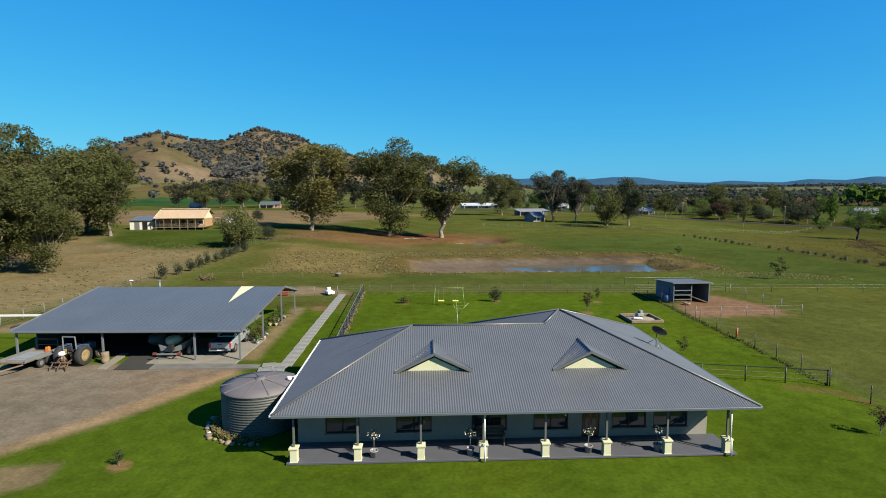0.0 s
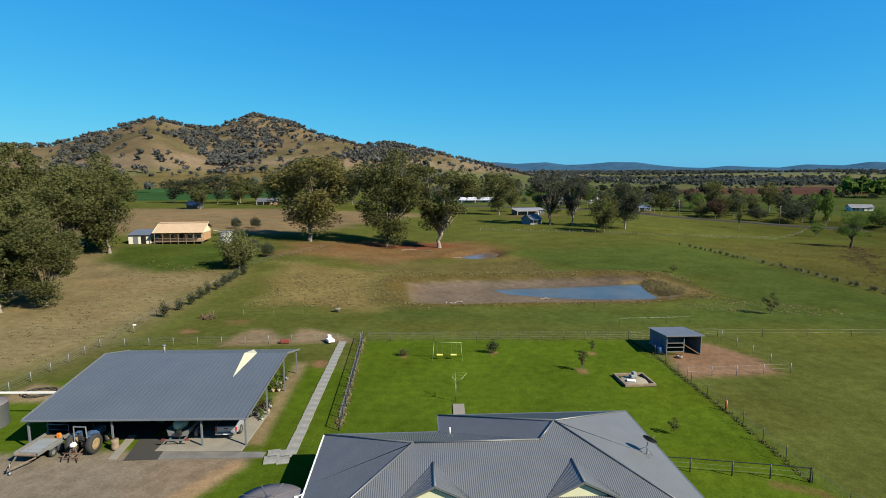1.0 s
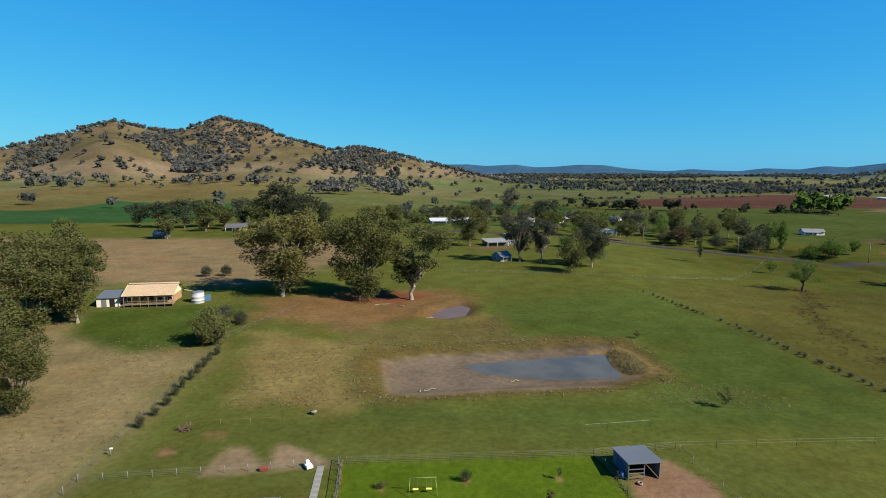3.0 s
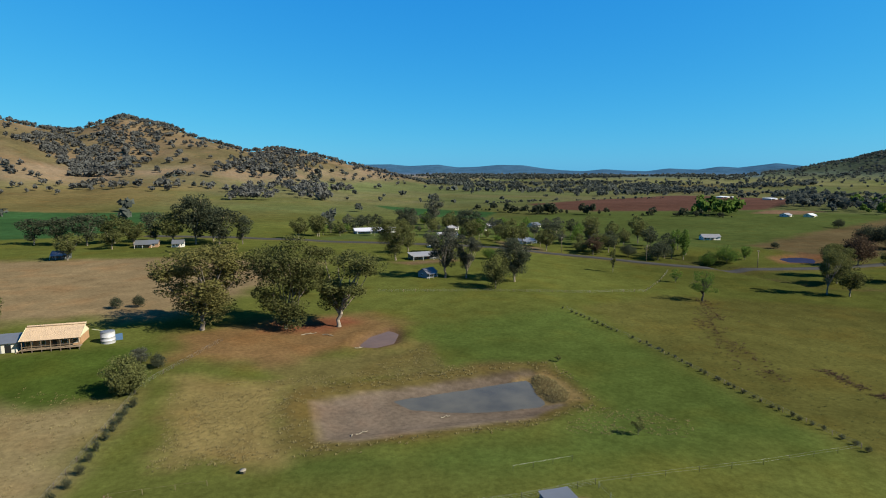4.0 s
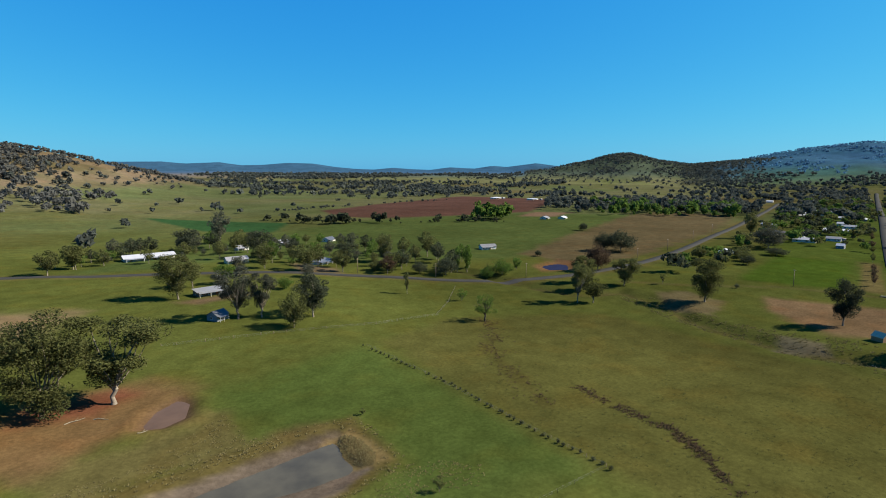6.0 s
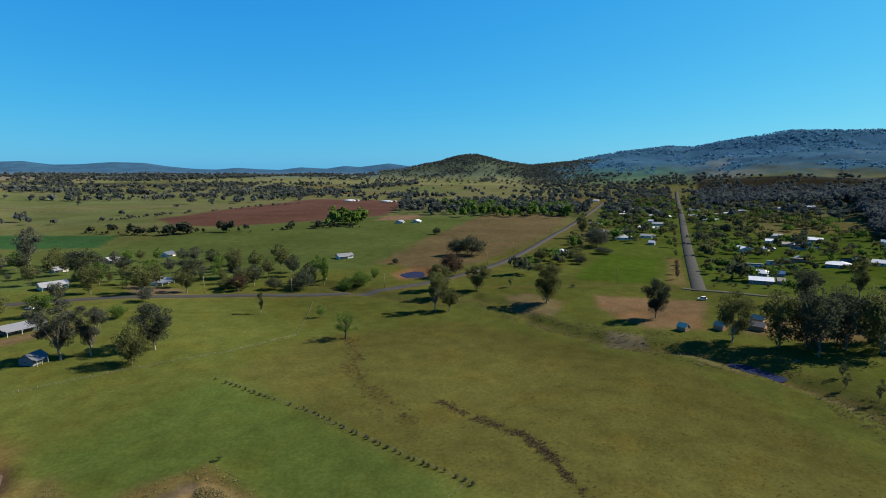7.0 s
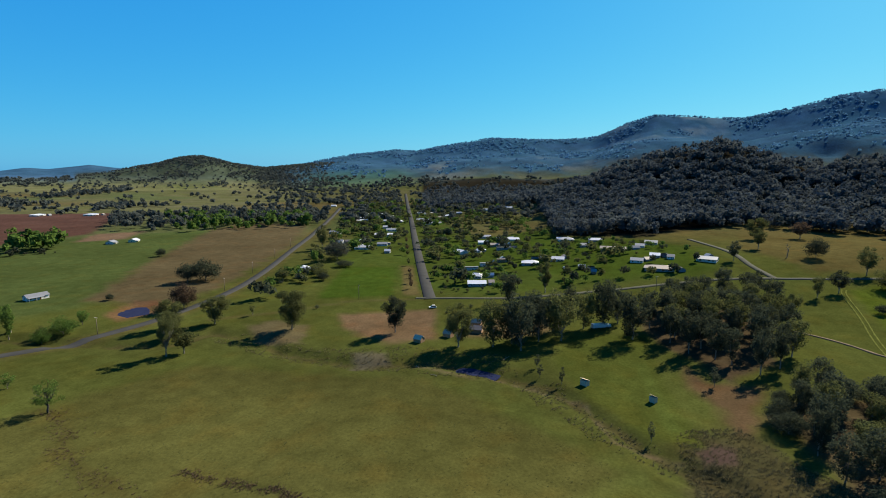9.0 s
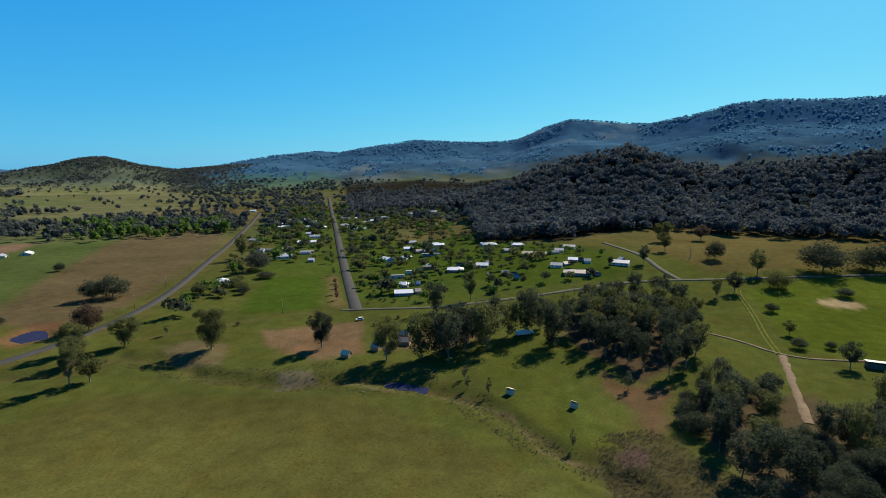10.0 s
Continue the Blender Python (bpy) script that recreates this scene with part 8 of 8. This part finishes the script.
def paddock_cottage():
    t = thing("cottage", pose(-75.6, 158.6, land_z(-75.6, 156.5), 0, 0, 6.8), "timber cottage with tan metal roof and raised front deck", "house")
    L, D, f, H = 13.8, 7.0, 0.7, 3.2
    part("wall", Geo().box((0, 0, f + H / 2 - 0.2), (L - 1.0, D, H - 0.4)).add([(-L / 2 + 0.5, -D / 2, H + 0.3), (-L / 2 + 0.5, D / 2, H + 0.3), (-L / 2 + 0.5, 0, H + 2.0), (L / 2 - 0.5, -D / 2, H + 0.3), (L / 2 - 0.5, D / 2, H + 0.3), (L / 2 - 0.5, 0, H + 2.0)], [(0, 2, 1), (3, 4, 5), (0, 3, 5, 2), (1, 2, 5, 4)]), M_TAN_WALL, t, "brown timber wall")
    roof = part("roof", corrugated([(0, 0), (L, 0), (L, 6.9), (0, 6.9)], (-L / 2, -D / 2 - 2.2, H + 0.0), (1, 0, 0), (0, 5.7, 2.35), 0.16, 0.02), M_TERRACOTTA, t, "tan corrugated metal roof")
    part("roof_sheet", corrugated([(0, 0), (L, 0), (L, 4.6), (0, 4.6)], (L / 2, D / 2 + 0.5, H + 0.85), (-1, 0, 0), (0, -4.0, 1.5), 0.16, 0.02), M_TERRACOTTA, roof)
    part("ridge_cap", Geo().tube((-L / 2, 0, H + 2.38), (L / 2, 0, H + 2.38), 0.12, n=6), M_TERRACOTTA, roof)
    for x in (-L / 2, L / 2):
        part("barge_board", beam(Geo(), (x, -D / 2 - 2.2, H), (x, 0, H + 2.36), 0.06, 0.2), M_CREAM, roof)
    part("gable_end", Geo().add([(L / 2 - 0.48, -D / 2, H - 0.2), (L / 2 - 0.48, D / 2, H - 0.2), (L / 2 - 0.48, 0, H + 2.0), (L / 2 - 0.4, -D / 2, H - 0.2), (L / 2 - 0.4, D / 2, H - 0.2), (L / 2 - 0.4, 0, H + 2.0)], [(0, 1, 2), (5, 4, 3), (0, 2, 5, 3), (1, 4, 5, 2)]), M_CREAM, t, "cream painted gable end")
    deck = part("deck", Geo().box((0, -D / 2 - 1.0, f - 0.06), (L - 0.6, 2.0, 0.12)), M_WOOD, t, "raised weathered timber deck")
    for i in range(7):
        x = -L / 2 + 0.5 + i * (L - 1.0) / 6
        part("post", Geo().box((x, -D / 2 - 1.9, (H + f) / 2 + 0.0), (0.12, 0.12, H - f + 0.1)), M_WOOD, deck)
        part("stump", Geo().box((x, -D / 2 - 1.9, f / 2 - 0.3), (0.18, 0.18, f + 0.4)), M_BARK_DARK, deck)
    part("rail", Geo().box((0, -D / 2 - 1.92, f + 0.9), (L - 0.8, 0.06, 0.08)).box((0, -D / 2 - 1.92, f + 0.45), (L - 0.8, 0.04, 0.05)), M_WOOD, deck)
    part("steps", Geo().box((-L / 2 - 0.2, -D / 2 - 1.2, 0.5), (0.4, 1.2, 0.16)).box((-L / 2 - 0.55, -D / 2 - 1.2, 0.3), (0.4, 1.2, 0.16)).box((-L / 2 - 0.9, -D / 2 - 1.2, 0.1), (0.4, 1.2, 0.16)), M_WOOD, deck)
    for x in (-5.4, -2.4, 2.6, 5.2):
        w = part("window", Geo().box((x, -D / 2 - 0.02, 1.9), (1.5, 0.08, 1.2)), M_WHITE, t)
        part("pane", Geo().box((x, -D / 2 - 0.05, 1.9), (1.3, 0.05, 1.0)), M_GLASS, w)
    part("door", Geo().box((0.3, -D / 2 - 0.03, 1.7), (0.95, 0.07, 2.0)), M_DARK, t)
    return t


paddock_cottage()
village_house("skillion", -86.5, 156.5, 6, 6, 6.8, M_ROOF_BLUE, M_WHITE_WALL, "small white shed with blue roof beside the cottage", "shed")
ct = thing("water_tank", pose(-63.8, 159.8, land_z(-63.8, 159.8) - 0.1), "pale weathered steel water tank beside the cottage", "water tank")
part("wall", Geo().lathe((0, 0, 0), [(1.8, 0), (1.8, 0.9), (1.83, 0.92), (1.8, 0.94), (1.8, 1.9), (1.83, 1.92), (1.8, 1.94), (1.8, 3.3)], 24), M_ROOF_WHITE, ct)
part("lid", Geo().lathe((0, 0, 0), [(1.85, 3.26), (1.85, 3.32), (0.9, 3.5), (0, 3.6)], 24), M_ROOF_BLUE, ct)
one_mesh("pipe", beam(Geo(), (-68.5, 162.0, 6.0), (-64.2, 160.6, 5.6), 0.15, 0.15), M_CREAM, "cream rainwater pipe from cottage roof to tank", "pipe")
one_mesh("tarpaulin", Geo().box((0, 0, 0.9), (2.2, 0.1, 1.9)), M_BLUE, "blue sheet hung beside the tank", "tarpaulin", m=pose(-62.0, 162.0, land_z(-62, 162), 0, 0, 30))


# ---- vehicles and small structures far off ----
def plain_car(x, y, turn, mat, label, long=4.4, tall=1.45, name="car", category="car"):
    t = thing(name, pose(x, y, land_z(x, y) + 0.03, 0, 0, turn), label, category)
    part("body", side_prism([(0.0, 0.35), (long, 0.35), (long + 0.05, 0.75), (long * 0.78, 0.9), (0.0, 0.95), (-0.05, 0.6)], 0.85), mat, t, bevel=0.05)
    part("cabin", side_prism([(0.3, 0.9), (0.7, tall), (long * 0.58, tall), (long * 0.78, 0.9)], 0.74), M_GLASS, t, bevel=0.05)
    part("roof", Geo().box((0, long * 0.32 + 0.3, tall), (1.4, long * 0.46, 0.06)), mat, t, bevel=0.02)
    for s in (-1, 1):
        for q in (0.2, 0.8):
            wheel(t, s * 0.76, long * q, 0.32, 0.32, 0.2)
    return t


def white_truck(x, y, turn, label, length=10.0):
    t = thing("truck", pose(x, y, land_z(x, y), 0, 0, turn), label, "truck")
    part("box", Geo().box((0, length * 0.42, 1.75), (2.4, length * 0.72, 2.3)), M_WHITE, t, bevel=0.05)
    part("cab", side_prism([(length * 0.8, 0.6), (length, 0.6), (length, 1.4), (length * 0.95, 2.1), (length * 0.8, 2.2)], 1.1), M_WHITE, t, bevel=0.08)
    part("windscreen", Geo().box((0, length * 0.985, 1.75), (1.8, 0.08, 0.6)), M_GLASS, t)
    part("chassis", Geo().box((0, length * 0.45, 0.55), (1.0, length * 0.9, 0.16)), M_DARK, t)
    for s in (-1, 1):
        for q in (0.15, 0.26, 0.88):
            wheel(t, s * 1.0, length * q, 0.48, 0.48, 0.28)
    return t


white_truck(312, -12, 208, "white box truck parked among creek trees", 13)
plain_car(338, 88, 20, M_WHITE, "white van parked by the lane", 5.0, 1.9, "van", "van")
plain_car(476, 8, 100, M_CAR, "silver car parked on grass")
plain_car(455, -17, 60, M_DARK, "dark car parked on grass")
plain_car(63, 351, 30, M_WHITE, "white car in a farm yard")
plain_car(471, -7, 70, M_WHITE, "white car beside a house")
plain_car(-97, 146, 80, M_DARK, "dark car in the shade of the gums")
plain_car(450, 236, 100, M_BLUE, "blue car beside a white cottage")
for x, y, L, mat, lab in ((231, -8, 3.2, M_HUT, "small grey pump hut in rough grass"), (219, -35, 2.6, M_HUT, "small pale box hut on mown grass"), (270, 80, 5.0, M_HUT, "small grey shed above the creek"), (292, 52, 7.0, M_ROOF_BROWN, "red-brown shed above the creek"), (304, 54, 6.0, M_TERRACOTTA, "rust-roofed outbuilding above the creek"), (281, 66, 5, M_TERRACOTTA, "rusty low shed above the creek")):
    village_house("skillion" if L < 4 else "gable", x, y, L, L * 0.75, 25 + L * 9, mat, M_HUT if L < 4 else M_TAN_WALL, lab, "shed", wall_h=2.4)
village_house("skillion", 272, -192, 14, 6, 70, M_ROOF, M_TANK, "low grey pavilion by the sports ground", "shed")


def power_pole(x, y, turn):
    t = thing("power_pole", pose(x, y, land_z(x, y), 0, 0, turn), "weathered timber power pole with crossarm", "power pole", "power poles")
    part("pole", Geo().tube((0, 0, -0.5), (0, 0, 10.5), 0.19, 0.13), M_WOOD, t)
    part("crossarm", Geo().box((0, 0, 9.9), (2.4, 0.12, 0.14)), M_WOOD, t)
    for k in (-1.05, -0.4, 0.4, 1.05):
        part("insulator", Geo().tube((k, 0, 9.97), (k, 0, 10.17), 0.05), M_WHITE, t)
    return t


pole = power_pole(244, 270, 90)
for x, y, a in ((190, 300, 45), (150, 338, 40), (352, 262, 10), (420, 282, 20), (500, 308, 20), (585, 338, 20), (-46, 190, 60), (96, 376, 35), (352, 150, 60), (408, -60, 65)):
    copy_thing(pole, pose(x, y, land_z(x, y), 0, 0, a))

# fallen branches and bleached logs
for x, y, L, a in ((3.0, 101.5, 2.6, 20), (1.0, 100.2, 1.2, 80), (21, 106, 2.2, 10), (-10, 170, 5, 20), (-4, 168, 4, -30), (5, 153, 2.5, 5), (236, 70, 6, 40), (255, 30, 7, -20), (226, 60, 4, 70)):
    g = Geo()
    limb(g, (-L / 2, 0, 0.12), (L / 2, 0, 0.16), 0.14, 0.07, np.random.default_rng(int(L * 10)), 3, 6)
    limb(g, (0, 0, 0.14), (L * 0.25, L * 0.22, 0.3), 0.06, 0.02, np.random.default_rng(3), 1, 4)
    one_mesh("log", g, M_SAND, "bleached fallen branch lying on the ground", "log", "fallen logs", m=pose(x, y, land_z(x, y) + 0.02, 0, 0, a))

# ---- trees of the township ----
tt = random.Random(31)


def clear_of_roads(x, y):
    p, q = np.array([x]), np.array([y])
    return min(float(to_line(p, q, r)[0]) for r in (STREET, HIGHWAY, CROSS_STREET, SIDE_STREET)) > 9


def leaves_houses_in_view(x, y, h):
    """Clear of the houses, and too low before them to hide them from the camera."""
    for hx, hy, length in house_spots:
        far_off = math.hypot(hx, hy)
        u, v = hx / far_off, hy / far_off
        ahead, aside = (hx - x) * u + (hy - y) * v, abs((x - hx) * v - (y - hy) * u)
        if aside < length * 0.5 and -6 < ahead < 4 + h * 0.8:
            return False
    return True


town_spots = []
while len(town_spots) < 1300:
    a, o = tt.uniform(8, 1250), tt.uniform(-190, 130)
    x, y = 362 + a * 0.9473 - o * 0.32, 99 + a * 0.32 + o * 0.9473
    if not clear_of_roads(x, y) or (a < 205 and 8 < o < 85) or tt.random() > 0.42 + a / 1100:
        continue
    p, q = np.array([x]), np.array([y])
    if in_poly(p, q, [(560, 70), (640, 120), (760, 150), (840, 60), (700, 10)])[0] > 0 and tt.random() < 0.45:
        continue
    if in_poly(p, q, [(440, 10), (480, 40), (600, 10), (520, -100), (440, -90)])[0] > 0 and tt.random() < 0.3:
        continue
    if in_poly(p, q, [(1000, 110), (1150, 130), (1100, 20), (900, 0), (860, 60)])[0] > 0:
        continue
    if waves(p, q, 48, 93, 2)[0] < tt.uniform(-0.7, 0.35):
        continue
    h = tt.choice((tt.uniform(3, 7), tt.uniform(6, 11), tt.uniform(8, 15)))
    if leaves_houses_in_view(x, y, h):
        town_spots.append((x, y, h, h * tt.uniform(0.85, 1.35)))
for x, y in scatter([(455, 20), (520, 60), (640, 20), (620, -40), (560, -110), (500, -100), (520, -30)], 60, 8, tt):
    h = tt.uniform(3, 9)
    if leaves_houses_in_view(x, y, h):
        town_spots.append((x, y, h, h * tt.uniform(0.8, 1.2)))
tt.shuffle(town_spots)
third = len(town_spots) // 3
far_woods("township_trees", "olive garden trees among township houses", town_spots[:third], M_LEAF, 21, 100, 0.42)
far_woods("township_trees", "dark garden trees among township houses", town_spots[third:2 * third + 20], M_LEAF_DARK, 22, 100, 0.42)
far_woods("township_trees", "fresh green garden trees among township houses", town_spots[2 * third + 20:], M_LEAF_GREEN, 23, 100, 0.42)
big_spots = []
for x, y in scatter([(395, 70), (440, 120), (560, 150), (700, 190), (720, 120), (640, 20), (560, -100), (470, -110), (430, -40)], 48, 14, tt):
    h = tt.uniform(6, 12)
    if clear_of_roads(x, y) and leaves_houses_in_view(x, y, h):
        big_spots.append((x, y, h, h * tt.uniform(0.8, 1.1)))
far_woods("township_trees", "tall dark gums standing between township houses", big_spots[::2], M_LEAF_DARK, 26, 170, 0.36)
far_woods("township_trees", "tall olive gums standing between township houses", big_spots[1::2], M_LEAF, 27, 170, 0.36)
# along the country road and round the scattered houses
ROADSIDE = [(-40, 420), (20, 500), (70, 520), (160, 520), (215, 400), (262, 300), (225, 285), (190, 312), (120, 372), (40, 436)]
for x, y in scatter(ROADSIDE, 95, 9, tt):
    h = tt.uniform(5, 17)
    if clear_of_roads(x, y) and leaves_houses_in_view(x, y, h):
        plant("gum_far" if h > 8 else "dome_far", tt.choice((M_LEAF, M_LEAF, M_LEAF_DARK, M_LEAF_GREY, M_LEAF_GREEN)), x, y, h, h * tt.uniform(0.8, 1.15), "garden tree near scattered roadside houses", group="roadside trees", seed=1)
for i in range(16):
    a = 15 + i * 21
    x, y = 362 + a * 0.9473 - 13 * 0.32, 99 + a * 0.32 + 13 * 0.9473
    if tt.random() < 0.7:
        plant("gum_far", M_LEAF_RUST if i % 3 else M_LEAF, x, y, tt.uniform(5, 9), tt.uniform(4, 7), "young street tree on the dry verge", group="street trees", seed=1)
FLATS = [(300, 210), (330, 180), (350, 130), (345, 60), (380, -20), (350, -30), (315, 40), (290, 110), (290, 180)]
for x, y in scatter(FLATS, 9, 16, tt):
    plant("dome_far", M_LEAF_DARK, x, y, tt.uniform(1.5, 4), tt.uniform(2, 4.5), "low dark bush on the creek flat", "shrub", "creek bushes", seed=1)
for i, (x, y) in enumerate(((380, 95), (388, 84), (385, 76), (392, 66), (384, 60), (396, 96), (405, 100), (412, 92), (392, 88), (400, 58), (420, 100), (436, 106), (452, 108))):
    plant("dome_far", M_LEAF_DARK if i % 2 else M_LEAF, x, y, 2.2 + (i % 4) * 0.6, 2.6 + (i % 3) * 0.7, "rounded garden shrub beside a house", "shrub", "garden shrubs", seed=1)


# ---- rough grass: more than anyone could count ----
def tufts(name, label, spots, mat, seed, blades=6, height=0.5, spread=0.35):
    r = np.random.default_rng(seed)
    spots = np.asarray(spots)
    n = len(spots)
    z = land(spots[:, 0], spots[:, 1])
    base = np.stack([spots[:, 0], spots[:, 1], z - 0.02], -1)[:, None, :]
    h = height * r.uniform(0.5, 1.3, (n, 1, 1)) * r.uniform(0.7, 1.2, (n, blades, 1))
    a = r.uniform(0, 2 * np.pi, (n, blades))
    out = np.stack([np.cos(a), np.sin(a), np.zeros_like(a)], -1)
    side = np.stack([-np.sin(a), np.cos(a), np.zeros_like(a)], -1)
    foot = base + out * 0.3 * spread
    up = np.array([0, 0, 1.0])
    w = 0.16 * height
    v = np.stack([foot - side * w, foot + side * w, foot + out * spread * 0.7 + up * h * 0.75 + side * w * 0.8, foot + out * spread * 1.2 + up * h], 2).reshape(-1, 3)
    f = np.arange(len(v)).reshape(-1, 4)
    return tagged(new(name, leaf_mesh(name, v, f, mat)), label, "grass", kind="stuff")


rt = random.Random(40)


def patches(polys):
    got = []
    for poly, count in polys:
        got += scatter_fast(poly, count)
    return got


def scatter_fast(poly, count):
    r = np.random.default_rng(count)
    xs, ys = [p[0] for p in poly], [p[1] for p in poly]
    x, y = r.uniform(min(xs), max(xs), count * 4), r.uniform(min(ys), max(ys), count * 4)
    keep = (in_poly(x, y, POND) < -1.5) & (in_poly(x, y, poly) + 2.5 * waves(x, y, 7, 2) > 0) & (waves(x, y, 5, 9, 3) > r.uniform(-0.7, 0.5, len(x)))
    return list(zip(x[keep], y[keep]))[:count]


tufts("dry_grass", "tussocks of dry yellow grass in the paddock", patches([([(-38, 122), (-13, 126), (-12, 92), (-33, 90)], 1300), ([(-28, 128), (6, 136), (26, 154), (27, 134), (50, 132), (-9, 127)], 900), ([(54, 104), (70, 92), (64, 84), (40, 92)], 350), ([(-60, 60), (-46, 60), (-46, 120), (-70, 130)], 500)]), M_TUSSOCK, 1, 6, 0.22, 0.3)
tufts("bank_grass", "rough straw-coloured grass on the pond banks", patches([([(-14, 121), (-9, 128), (45, 133), (57, 132), (57, 103), (40, 95), (19, 94), (-6, 90), (-13, 95)], 700)]) + [(48.5 + 3.2 * math.cos(k * 2.4) * math.sqrt(k / 420), 115 + 8.5 * math.sin(k * 2.4) * math.sqrt(k / 420)) for k in range(420)], M_TUSSOCK, 2, 7, 0.32, 0.35)
tufts("creek_grass", "rank dry grass and weeds along the creek", patches([([(192, -38), (200, -62), (170, -76), (120, -100), (150, -38)], 2200), ([(226, 20), (262, 30), (262, 90), (250, 130), (272, 180), (250, 200), (232, 150), (226, 90)], 1300), ([(232, 4), (225, 24), (200, 6), (176, -14), (160, -34), (172, -38), (196, -18)], 700)]), M_REED, 3, 6, 0.5, 0.5)


def along(line, count, width, seed):
    r = random.Random(seed)
    got = []
    while len(got) < count:
        i = r.randrange(len(line) - 1)
        t = r.random()
        got.append((line[i][0] + (line[i + 1][0] - line[i][0]) * t + r.gauss(0, width), line[i][1] + (line[i + 1][1] - line[i][1]) * t + r.gauss(0, width)))
    return got


tufts("gully_rushes", "dark rushes along a washed-out gully", [p for p in along(GULLY_A, 1100, 1.3, 1) + along(GULLY_B, 700, 3.0, 2) if waves(np.array([p[0]]), np.array([p[1]]), 5, 77, 3)[0] > -0.05], M_LEAF_RUST, 4, 6, 0.34, 0.4)
tufts("paddock_tufts", "dark tufts scattered over grazed grass", scatter_fast([(94, 76), (94, 190), (140, 208), (212, 180), (222, 60), (160, -20), (94, 20)], 2600), M_LEAF, 5, 5, 0.26, 0.3)
tufts("fence_weeds", "uncut grass under the fence line", along([(26.8, 36.2), (26.9, 48.4), (26.7, 55), (26.6, 64.6), (25.5, 70.9)], 300, 0.12, 3), M_LEAF, 6, 6, 0.2, 0.15)
tufts("fence_weeds", "yellowed uncut grass under the path fence", along([(-9.1, 45), (-9.9, 58), (-10.6, 71)], 350, 0.15, 4), M_TUSSOCK, 7, 6, 0.22, 0.2)
